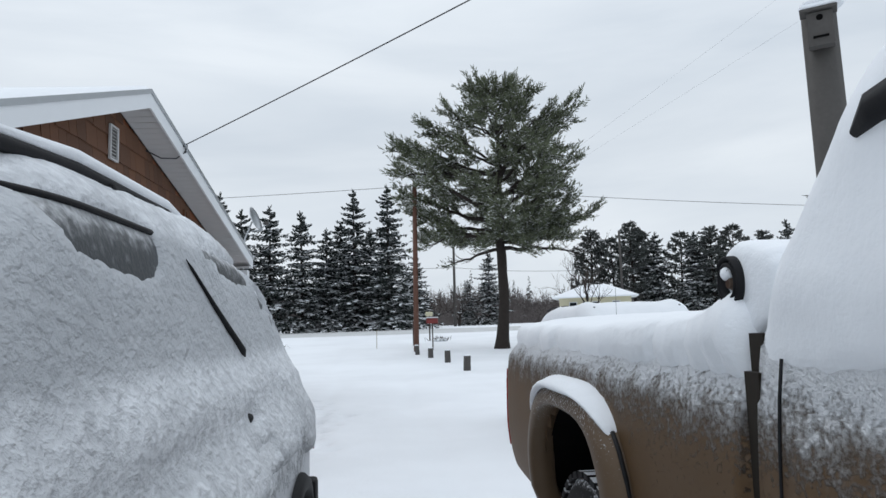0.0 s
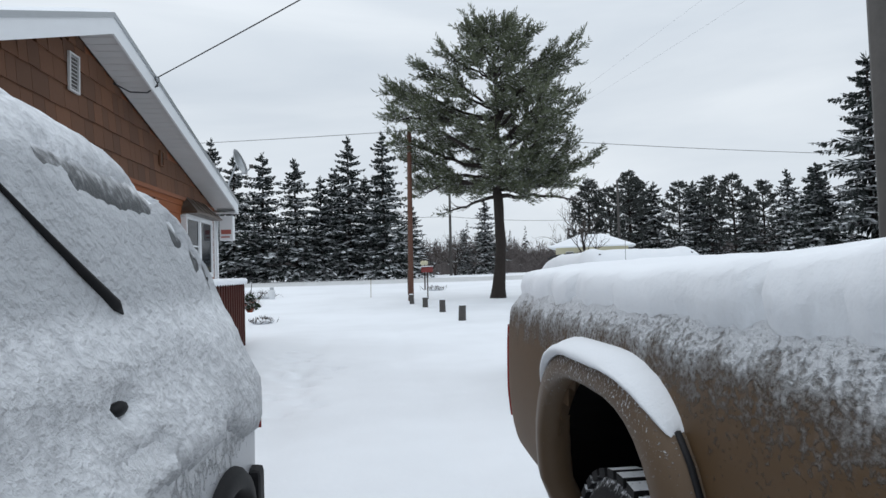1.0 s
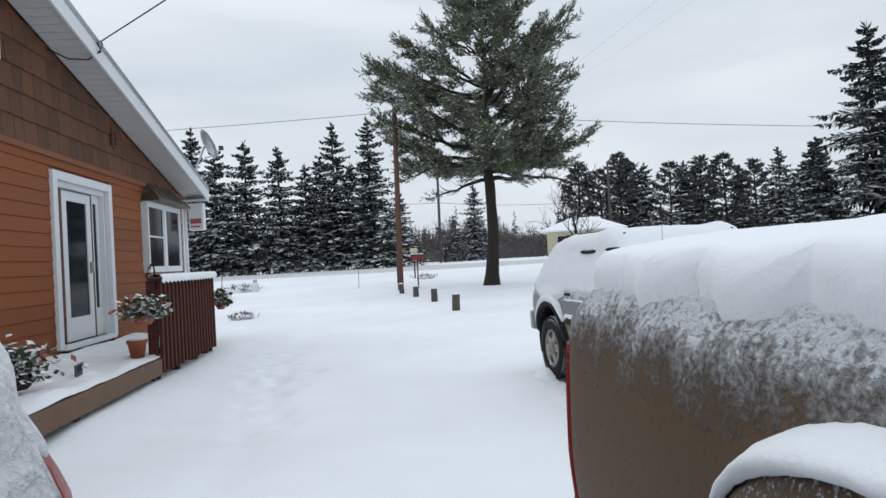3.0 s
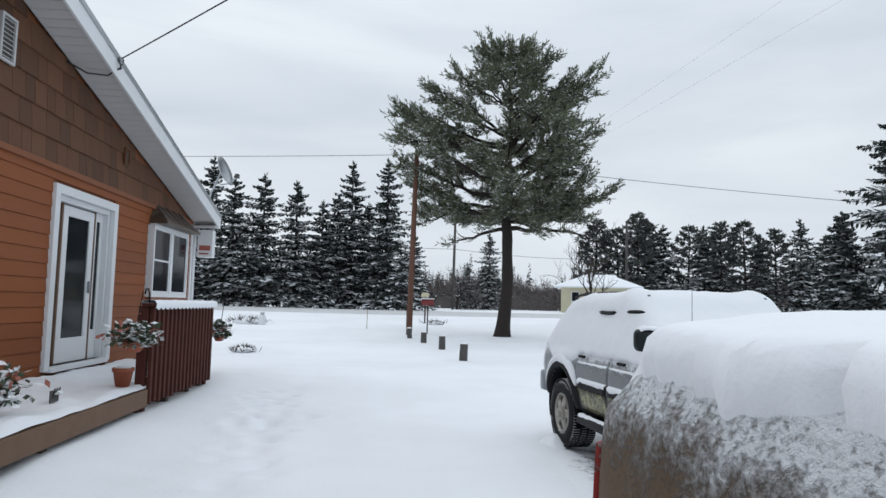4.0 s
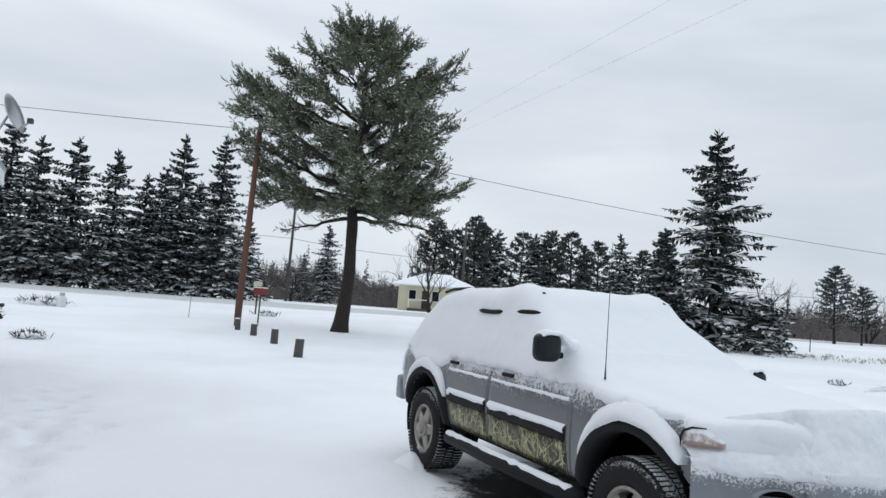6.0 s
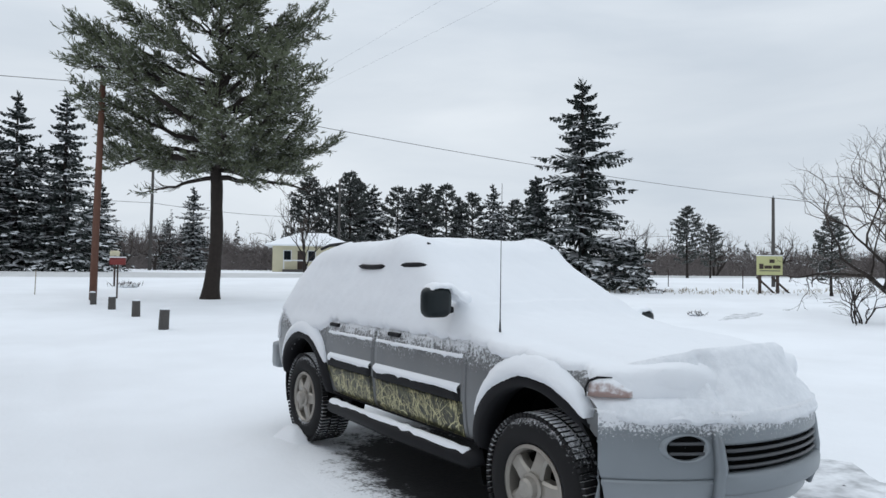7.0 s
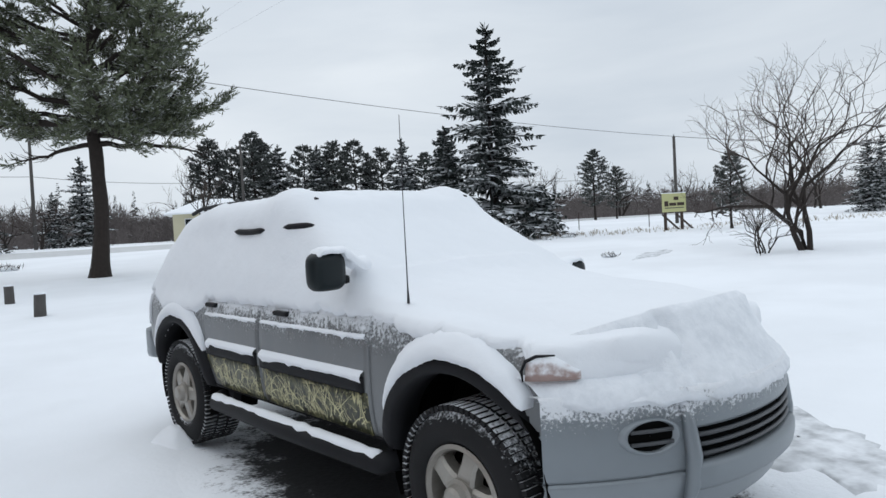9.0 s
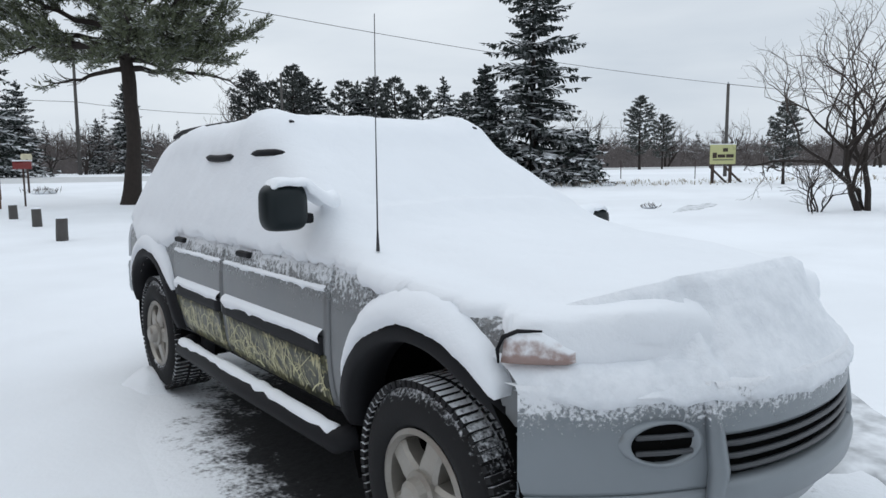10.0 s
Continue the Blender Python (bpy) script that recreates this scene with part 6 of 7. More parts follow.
def bare_tree(name, label, m, height, seed, stems=1, spread=0.55, depth=6, thick=0.022, group="", material=None):
    """A leafless tree that forks down to fine twigs."""
    rng = random.Random(seed)
    tree = thing(name, label, "tree", m, group)
    wood, twigs = Mesh(), Mesh()

    def grow(p, d, length, r, level):
        n = 3
        pts = [p]
        for k in range(n):
            d = (d + Vector((rng.gauss(0, 0.21), rng.gauss(0, 0.21), rng.gauss(0.02, 0.15)))).normalized()
            pts.append(pts[-1] + d * length / n)
        (wood if level < 3 else twigs).stick(pts, [r * (1 - 0.35 * k / n) for k in range(n + 1)], 6 if level < 2 else 3)
        if level >= depth:
            return
        kids = 3 if level in (0, 2) else 2
        for j in range(kids):
            a = rng.uniform(0, 6.28)
            t = d.cross(Vector((math.cos(a), math.sin(a), 0.3))).normalized()
            s = rng.uniform(0.55, 1.0)
            q = pts[-1] if j == 0 else pts[rng.randint(1, n)]
            grow(q, (d + t * spread * rng.uniform(0.6, 1.35) + Vector((0, 0, 0.10))).normalized(), length * (0.60 + 0.22 * s), r * 0.64, level + 1)

    for k in range(stems):
        a = 6.28 * k / max(1, stems) + 0.4
        lean = Vector((math.cos(a), math.sin(a), 0)) * (0.28 if stems > 1 else 0.03)
        grow(Vector((0.10 * math.cos(a) * (stems > 1), 0.10 * math.sin(a) * (stems > 1), -0.1)), (Vector((0, 0, 1)) + lean).normalized(), height * 0.27, thick * height, 0)
    wood.make("trunk", M_BARK, tree)
    tagged(twigs.make("twig_spray", material or M_TWIG, tree, "fine bare twigs"), "fine bare twigs", kind="stuff")
    return tree


def ground_at(x, y, turn=0.0, s=1.0):
    return pose(x, y, snow_height(x, y), 0, 0, turn) @ Matrix.Scale(s, 4)


# the great pine in the yard
def yard_pine():
    """An old open-grown pine: few heavy limbs that sweep out and turn up, clumps of upright shoots on their side branches."""
    rng = random.Random(23)
    tree = thing("pine_tree", "tall spreading pine with dark limbs and snow-dusted needles", "tree", ground_at(10.05, 31.7, -15.8))
    wood, crown = Mesh(), Mesh()
    stem_z = (-0.2, 0.25, 1.2, 2.2, 3.2, 4.1, 5.0, 6.2, 8.1, 10.0, 11.3, 12.2)
    stem_x = (-0.03, 0.0, 0.09, 0.16, 0.13, 0.12, 0.0, 0.04, 0.20, 0.12, 0.17, 0.20)
    stem_r = (0.43, 0.30, 0.245, 0.225, 0.215, 0.21, 0.19, 0.155, 0.11, 0.065, 0.035, 0.012)

    def axis(z):
        return Vector((float(np.interp(z, stem_z, stem_x)), 0.12 * math.sin(0.5 * z), z))

    zs = np.linspace(-0.2, 12.2, 44)
    wood.stick([axis(z) for z in zs], [float(np.interp(z, stem_z, stem_r)) * (1 + 0.07 * wob(z, 0, 3, 1.7)) for z in zs], 14)

    def shoot(p, d, length):
        """One twig end wrapped in needles."""
        e = p + d * length
        for k in range(10):
            s = rng.uniform(0.0, 0.9)
            n = d + Vector((rng.gauss(0, 0.55), rng.gauss(0, 0.55), rng.gauss(0.08, 0.45)))
            crown.blade(p.lerp(e, s), n, length * rng.uniform(0.42, 0.66), 0.042, rng)

    def limb(z0, tip, leafy=1.0, sag=0.03):
        p0 = axis(z0)
        tip = Vector(tip)
        run = tip - p0
        length = run.length
        out = Vector((run.x, run.y, 0)).normalized()
        side = Vector((-out.y, out.x, 0))
        n, bend, jit, pts = 9, rng.uniform(-0.12, 0.12), Vector((0, 0, 0)), []
        for k in range(n + 1):
            s = k / n
            pts.append(p0 + run * s + side * length * bend * math.sin(math.pi * s) - Vector((0, 0, sag * length * math.sin(math.pi * s ** 0.8))) + jit)
            jit = jit + 0.020 * length * Vector((rng.gauss(0, 1), rng.gauss(0, 1), rng.gauss(0, 1)))
        r0 = min(0.030 * length + 0.012, 0.62 * float(np.interp(z0, stem_z, stem_r)))
        wood.stick(pts, [r0 * (1 - 0.86 * k / n) + 0.006 for k in range(n + 1)], 6)
        count = int(6 + 4.4 * length)
        for j in range(count):
            s = 0.36 + 0.64 * (j + rng.random()) / count
            k = min(n - 1, int(s * n))
            q = pts[k].lerp(pts[k + 1], s * n - k)
            sg = 1 if j % 2 else -1
            d = (out * rng.uniform(0.3, 0.9) + side * sg * rng.uniform(0.25, 1.0) * (1.15 - 0.7 * s) + Vector((0, 0, rng.uniform(-0.45, 0.55)))).normalized()
            bl = (length * 0.17 * (1.15 - 0.75 * s) + 0.36) * rng.uniform(0.55, 1.25)
            e = q + d * bl + Vector((0, 0, 0.16 * bl))
            mid = q.lerp(e, 0.5) + Vector((rng.gauss(0, 0.05), rng.gauss(0, 0.05), -0.10 * bl))
            wood.stick([q, mid, e], [0.008 + 0.004 * length, 0.010, 0.004], 4)
            if rng.random() > leafy:
                continue
            flat = Vector((-d.y, d.x, 0))
            bits = max(5, int(bl / 0.060))
            for u in range(bits):
                w = 0.22 + 0.78 * (u + rng.random()) / bits
                c = q.lerp(mid, w * 2) if w < 0.5 else mid.lerp(e, w * 2 - 1)
                h = (d * rng.uniform(0.3, 0.9) + flat * rng.gauss(0, 0.62) + Vector((0, 0, rng.uniform(-0.05, 1.0)))).normalized()
                if w > 0.35:
                    wood.stick([c, c + h * 0.16], [0.006, 0.004], 3)
                shoot(c + flat * rng.gauss(0, 0.06), h, rng.uniform(0.20, 0.36))
            shoot(e, (d + Vector((0, 0, 0.6))).normalized(), 0.42)

    # the heavy limbs across the crown: height on the stem, reach, height of the tip
    for z0, x, z1 in ((7.2, -4.3, 9.5), (6.6, -4.2, 8.7), (5.9, -4.0, 7.8), (5.4, -4.0, 6.9), (5.1, -3.7, 6.0), (4.9, -3.5, 5.0), (8.2, -3.3, 10.1), (9.2, -2.0, 11.0), (10.1, -0.9, 11.4),
                      (7.8, 3.55, 10.75), (8.3, 2.9, 10.6), (7.2, 2.6, 9.7), (6.5, 2.7, 8.9), (6.0, 2.9, 8.0), (5.4, 2.8, 7.1), (5.0, 3.2, 6.5), (4.9, 4.0, 5.9), (4.7, 3.0, 5.2), (4.6, 2.4, 4.7), (9.2, 1.4, 10.9), (10.2, 1.0, 11.3), (7.6, -3.2, 8.7), (6.4, -2.6, 7.2), (6.6, 1.9, 7.6), (8.6, 2.3, 10.2)):
        limb(z0, (x, rng.uniform(-1.1, 1.1), z1))
    for k in range(9):
        az = 2.4 * k
        limb(10.3 + 0.14 * k, (0.75 * math.cos(az), 0.75 * math.sin(az), 11.0 + 0.09 * k))
    # those that reach towards and away from the drive
    for i in range(34):
        z1 = 4.9 + 6.5 * (i + rng.random()) / 34
        reach = float(np.interp(z1, (4.9, 6.0, 8.0, 9.5, 10.8, 11.6), (2.4, 3.4, 3.4, 2.7, 1.6, 0.7))) * rng.uniform(0.6, 1.08)
        az = radians((90 if i % 2 else -90) + rng.uniform(-60, 60))
        limb(max(4.7, z1 - 0.32 * reach), (reach * math.cos(az), reach * math.sin(az), z1))
    # a low bough that hangs before the stem, weeping ends, dead sticks
    limb(4.6, (0.5, -1.5, 4.15), 1.0, -0.12)
    limb(4.5, (-0.6, -1.2, 4.2), 1.0, -0.12)
    limb(4.5, (1.2, -1.0, 3.95), 1.0, -0.14)
    for x, z1 in ((2.7, 4.6), (3.2, 4.4), (-3.0, 4.5)):
        limb(4.8, (x, rng.uniform(-0.8, 0.4), z1), 1.0, -0.10)
    for x, z1 in ((3.1, 4.0), (-2.3, 3.7)):
        limb(4.3, (x, rng.uniform(-0.6, 0.6), z1), 0.10, -0.05)
    for k in range(10):
        shoot(axis(11.2 + 0.08 * k), Vector((rng.gauss(0, 0.35), rng.gauss(0, 0.35), 1)).normalized(), 0.4)
    wood.make("trunk", M_BARK, tree, "dark furrowed trunk and limbs")
    crown.make("crown", M_PINE, tree, "grey-green needle clumps dusted with snow")


yard_pine()

# the row of spruces across the road
ROW = "spruces across the road"
first = spruce("spruce_tree", "dark roadside spruce with snow on its drooping tiers", ground_at(8.4, 61.8), 12.6, 4.1, 5, 19, 9, 8, ROW, 0.22)
second = spruce("spruce_tree", "dark roadside spruce with snow on its drooping tiers", ground_at(-1.6, 62.0, 40), 10.9, 4.0, 9, 17, 9, 8, ROW, 0.22)
third = spruce("spruce_tree", "dark roadside spruce with snow on its drooping tiers", ground_at(-3.9, 61.4, 80), 10.4, 4.1, 14, 16, 9, 8, ROW, 0.22)
for src, x, y, turn, s in ((first, 5.5, 62.4, 70, 0.98), (second, 1.0, 62.0, 150, 0.95), (third, 3.1, 62.6, 30, 0.86), (first, -5.9, 63.5, 200, 0.97), (third, -8.5, 63, 100, 1.0), (second, 11.2, 64.5, 20, 0.62),
                           (third, -11.5, 62, 250, 1.08), (first, -14.5, 63, 310, 0.9), (second, 7.1, 64.5, 210, 0.85), (third, 4.4, 65, 290, 0.95)):
    copy_thing(src, ground_at(x, y, turn, s))
# smaller ones beyond
for src, x, y, turn, s in ((second, 12.4, 80.5, 10, 0.66), (third, 19.3, 79.3, 60, 0.5), (second, 21.7, 78.7, 120, 0.78), (third, 45.0, 74.0, 20, 0.95), (first, 46.9, 74.5, 50, 0.80), (second, 52.8, 68.4, 95, 0.95), (third, 41.8, 77.0, 300, 0.98), (second, 50.2, 71.5, 170, 0.82), (third, 54.5, 69.5, 220, 0.8), (third, 47.0, 20.0, 40, 0.40), (second, 49.5, 18.4, 130, 0.42), (first, 51.5, 20.5, 260, 0.36)):
    copy_thing(src, ground_at(x, y, turn, s))["group"] = "spruces at the wood's edge"

# the big spruce in the field
spruce("spruce_tree", "large field spruce, tiers edged with snow", ground_at(28.2, 31.2), 10.6, 4.3, 33, 17, 9, 13, "", 0.14, 0.05)
spruce("spruce_tree", "bushy low spruce beside a larger one", ground_at(26.2, 32.4), 5.6, 2.3, 37, 20, 10, 7, "", 0.17, 0.03)
spruce("spruce_tree", "low snow-laden spruce on the field", ground_at(30.6, 30.2), 2.6, 1.7, 39, 12, 10, 6, "", 0.16, 0.02)

# pines behind the yellow house and over the field
far_pine = pine("pine_tree", "bushy far pine with snow on its clumps", ground_at(38.9, 77.4), 11.4, [(0.20, 1.3), (0.35, 2.0), (0.6, 2.6), (0.82, 2.1), (0.93, 1.2), (1.0, 0.3)], [(0.20, 1.6), (0.4, 2.4), (0.62, 2.1), (0.8, 2.5), (0.92, 1.1), (1.0, 0.3)], 51, 74, 0.42, 0.2, needles=7, width=0.13, subs=6, group="pines at the wood's edge")
tall_pine = pine("pine_tree", "slender far pine with snow on its clumps", ground_at(48.6, 71.8), 10.2, [(0.2, 1.7), (0.5, 2.5), (0.8, 2.1), (0.93, 1.3), (1.0, 0.3)], [(0.2, 1.5), (0.5, 2.2), (0.8, 2.4), (0.93, 1.2), (1.0, 0.3)], 57, 58, 0.42, 0.16, needles=7, width=0.13, subs=6, group="pines at the wood's edge")
for src, x, y, turn, s in ((far_pine, 35.2, 80.5, 130, 0.96), (tall_pine, 46.6, 73.0, 60, 1.0), (tall_pine, 44.3, 75.8, 170, 0.98), (tall_pine, 51.2, 70.4, 250, 0.92), (far_pine, 41.0, 79.0, 230, 0.94), (tall_pine, 37.0, 78.6, 20, 0.95), (tall_pine, 55.8, 68.0, 90, 0.85),
                           (far_pine, 53.0, 42.5, 60, 0.53), (far_pine, 33.4, 21.6, 100, 0.30), (tall_pine, 55.5, 42.0, 200, 0.45)):
    copy_thing(src, ground_at(x, y, turn, s))

# bare trees
bare_tree("bare_tree", "leafless spreading yard tree with many stems", ground_at(23.1, 14.9), 6.7, 71, 3, 0.62, 7, 0.0125)
tall_bare = bare_tree("bare_tree", "tall leafless tree at the wood's edge", ground_at(35.3, 81.4), 12.5, 77, 1, 0.42, 6, 0.016, "bare trees at the wood's edge")
round_bare = bare_tree("bare_tree", "round leafless tree across the field", ground_at(61.7, 54.7), 7.6, 81, 2, 0.50, 6, 0.019, "bare trees at the wood's edge")
bare_tree("bare_tree", "leafless yard tree before the yellow house", ground_at(27.4, 63.2), 6.4, 83, 2, 0.5, 5, 0.02)
for src, x, y, turn, s in ((round_bare, 66.2, 48.5, 100, 0.95), (round_bare, 14.5, 74.0, 40, 0.7), (tall_bare, 33.0, 82.0, 70, 0.92), (round_bare, 17.5, 76.0, 210, 0.8), (round_bare, 72.0, 45.0, 160, 0.8), (tall_bare, 68.0, 30.0, 20, 0.55), (tall_bare, 62.0, 27.5, 120, 0.6)):
    copy_thing(src, ground_at(x, y, turn, s))
bare_tree("shrub", "leafless shrub at the foot of a bare tree", ground_at(22.0, 15.6), 2.2, 91, 5, 0.6, 4, 0.012)["category"] = "shrub"


def brush_belt(name, label, count, near, far, a0, a1, low, high, seed, material=None):
    """A belt of bare brush and saplings round the fields."""
    rng = random.Random(seed)
    mesh = Mesh()
    for _ in range(count):
        a, d = rng.uniform(a0, a1), rng.uniform(near, far)
        x, y = 4 + d * math.sin(radians(a)), 8 + d * math.cos(radians(a))
        z = snow_height(x, y) - 0.1
        h = (low + (high - low) * rng.random() ** 1.6) * (0.75 + 0.35 * wob(a * 0.12, 0, seed, 1.0)) * (1 - 0.30 * ease(a, 30, 48))
        top = Vector((x + rng.gauss(0, 0.3), y + rng.gauss(0, 0.3), z + h))
        base = Vector((x, y, z))
        w = 0.03 + 0.008 * h
        mesh.stick([base, base.lerp(top, 0.5) + Vector((rng.gauss(0, 0.15), rng.gauss(0, 0.15), 0)), top], [w, w * 0.6, w * 0.15], 3)
        for k in range(13):
            s = rng.uniform(0.10, 0.9)
            mesh.blade(base.lerp(top, s), Vector((rng.gauss(0, 1.0), rng.gauss(0, 1.0), rng.uniform(0.2, 1.1))), h * rng.uniform(0.14, 0.30), rng.uniform(0.05, 0.13), rng)
    ob = mesh.make(name, material or M_BRUSH)
    return tagged(ob, label, "woods", kind="stuff")


brush_belt("brush", "belt of bare brown brush and saplings", 8500, 88, 130, -14, 82, 4.4, 7.4, 5)
brush_belt("brush", "low brown brush before the far woods", 2600, 80, 96, 6, 82, 1.4, 3.6, 6)


def far_woods():
    rng = random.Random(8)
    mesh = Mesh()
    for _ in range(260):
        a, d = rng.uniform(-25, 85), rng.uniform(120, 170)
        x, y = 4 + d * math.sin(radians(a)), 8 + d * math.cos(radians(a))
        z, h = snow_height(x, y), rng.uniform(5.5, 10.5) * (0.65 if a > 45 else 1.0)
        for k in range(34):
            f = k / 34
            for j in range(3):
                az = rng.uniform(0, 6.28)
                mesh.blade(Vector((x, y, z + h * f)), Vector((math.cos(az), math.sin(az), rng.uniform(-0.5, 0.2))), h * 0.20 * (1.05 - f), 0.5, rng, 0.5)
    return tagged(mesh.make("far_woods", M_FAR), "distant snowy conifer woods", "woods", kind="stuff")


far_woods()


def weeds():
    rng = random.Random(3)
    mesh = Mesh()
    for _ in range(420):
        x = rng.uniform(26, 42)
        y = 58 - x + rng.uniform(-2.5, 2.5) + (x - 34) * 0.15
        z = snow_height(x, y)
        for k in range(4):
            mesh.blade(Vector((x, y, z - 0.02)), Vector((rng.gauss(0, 0.35), rng.gauss(0, 0.35), 1)), rng.uniform(0.06, 0.26), 0.02, rng)
    return tagged(mesh.make("weeds", M_DRY), "dry weed stalks through the snow", "weeds", kind="stuff")


weeds()


# ---- things in the yard and along the road ----
def post_with_box():
    p = thing("wooden_post", "tall grey weathered post with a nest box near its top", "post", ground_at(5.92, 7.56))
    part("shaft", tube([(0, 0, -0.1), (0.01, 0, 1.8), (0, 0.01, 3.68)], [0.13, 0.125, 0.12], 10), M_GREY_POST, p, "", True)
    turn = pose(0, 0, 0, 0, 0, -41)
    nest = part("nest_box", box((-0.085, -0.20, 3.33), (0.085, -0.10, 3.58), 0.006, None, turn), M_GREY_POST, p, "weathered wooden nest box")
    part("lid", box((-0.125, -0.235, 3.585), (0.115, -0.09, 3.605), 0.004, None, turn), M_GREY_POST, nest)
    part("entry_hole", tube([turn @ Vector((0, -0.19, 3.535)), turn @ Vector((0, -0.204, 3.535))], 0.022, 14), M_NEAR_BLACK, nest)
    part("perch_slot", box((-0.05, -0.212, 3.385), (0.05, -0.19, 3.40), 0.003, None, turn), M_NEAR_BLACK, nest)
    part("lid_snow", box((-0.12, -0.23, 3.606), (0.11, -0.10, 3.64), 0.014, None, turn), M_SNOW, nest, "", True)
    b = bmesh.new()
    bmesh.ops.create_icosphere(b, subdivisions=3, radius=1)
    for v in b.verts:
        v.co = Vector((0.15 * v.co.x, 0.16 * v.co.y - 0.03, 3.69 + 0.05 * v.co.z))
    part("snow_cap", b, M_SNOW, p, "", True)


post_with_box()


def stump(x, y, h, r, lean, seed):
    s = thing("stump_post", "short dark round post with a dusting of snow", "post", ground_at(x, y, seed * 40), "posts along the drive")
    bm = tube([(0, 0, -0.1), (lean * 0.4, 0, h * 0.5), (lean, 0.0, h)], [r * 1.05, r, r * 0.97], 12)
    part("shaft", bm, M_GREY_POST, s)
    b = turned([(r * 1.0, 0.0), (r * 0.98, 0.02), (r * 0.6, 0.035), (0.0, 0.04)], 12, None, "z", pose(lean, 0, h))
    part("snow_cap", b, M_SNOW, s, "", True)
    return s


stump(6.47, 22.7, 0.42, 0.105, 0.03, 1)
stump(6.53, 25.95, 0.40, 0.10, -0.02, 2)
stump(6.36, 28.4, 0.35, 0.10, 0.0, 3)
stump(6.15, 30.3, 0.36, 0.09, 0.03, 4)


def utility_pole(x, y, h, r, lean, material, label, turn=0.0, cross=False):
    p = thing("utility_pole", label, "utility pole", ground_at(x, y, turn))
    part("shaft", tube([(0, 0, -0.3), (lean * 0.5, 0, h * 0.5), (lean, 0, h)], [r, r * 0.9, r * 0.75], 12), material, p, "", True)
    part("insulator", turned([(0.03, 0), (0.05, 0.05), (0.03, 0.12), (0.0, 0.13)], 10, None, "z", pose(lean, 0, h)), M_STEEL, p)
    if cross:
        part("crossarm", box((lean - 0.7, -0.05, h - 0.35), (lean + 0.7, 0.05, h - 0.23), 0.01), material, p)
    return p


utility_pole(6.38, 32.2, 7.3, 0.12, 0.12, M_POLE, "red-brown wooden utility pole in the yard")
utility_pole(16.8, 74.7, 9.6, 0.16, 0.1, M_GREY_POST, "grey wooden utility pole across the road")
utility_pole(35.6, 73.5, 10.0, 0.15, 0.0, M_GREY_POST, "grey wooden utility pole by the yellow house")
utility_pole(39.2, 27.4, 4.9, 0.10, 0.0, M_GREY_POST, "dark wooden utility pole on the field")


def cable(name, a, b, sag, r, label, n=24):
    a, b = Vector(a), Vector(b)
    pts = [a.lerp(b, i / n) - Vector((0, 0, 4 * sag * (i / n) * (1 - i / n))) for i in range(n + 1)]
    return solid(name, tube(pts, r, 5), M_WIRE, label, "cable", kind="structure")


POLE_TOP = (6.50, 32.2, 7.45)
RAKE = HOUSE @ Vector((0.53, -1.45, 4.48))
cable("cable", (-40, 46, 8.6), POLE_TOP, 0.5, 0.011, "thin overhead cable to the yard pole")
cable("cable", POLE_TOP, (39.2, 27.4, 5.6), 0.35, 0.011, "thin overhead cable across the field")
cable("cable", (39.2, 27.4, 5.6), (75, 20, 6.2), 0.4, 0.016, "thin overhead cable across the field")
cable("cable", (-40, 62, 7.4), (16.9, 74.7, 7.3), 0.5, 0.02, "thin roadside cable")
cable("cable", (16.9, 74.7, 7.3), (35.6, 73.5, 6.9), 0.4, 0.02, "thin roadside cable")
cable("cable", (35.6, 73.5, 6.9), (75, 52, 5.5), 0.4, 0.02, "thin roadside cable")
cable("service_cable", RAKE, (11.85, 2.93, 7.1), 0.12, 0.009, "dark service cable from the gable to the sky")
cable("cable", (16.9, 74.7, 10.4), (19.86, 8.46, 13.84), 0.05, 0.0026, "faint overhead cable above the yard")
cable("cable", (16.9, 74.7, 10.4), (21.87, 6.93, 13.32), 0.05, 0.0026, "faint overhead cable above the yard")


def service_loop():
    s = thing("cable_loop", "looped service cable on the white rake fascia", "cable", HOUSE)
    part("loop", tube([(0.53 + 0.02 * math.sin(a * 2), -1.45 + 0.045 * math.cos(a), 4.42 + 0.075 * math.sin(a)) for a in np.linspace(0, 6.3, 16)], 0.009, 6), M_WIRE, s)
    part("drop", tube([(0.53, -1.45, 4.36), (0.40, -1.50, 4.24), (0.2, -1.62, 4.22), (0.03, -1.8, 4.30)], 0.011, 6), M_WIRE, s, "", True)
    part("knob", box((0.50, -1.47, 4.44), (0.55, -1.43, 4.50), 0.008), M_STEEL, s)


service_loop()


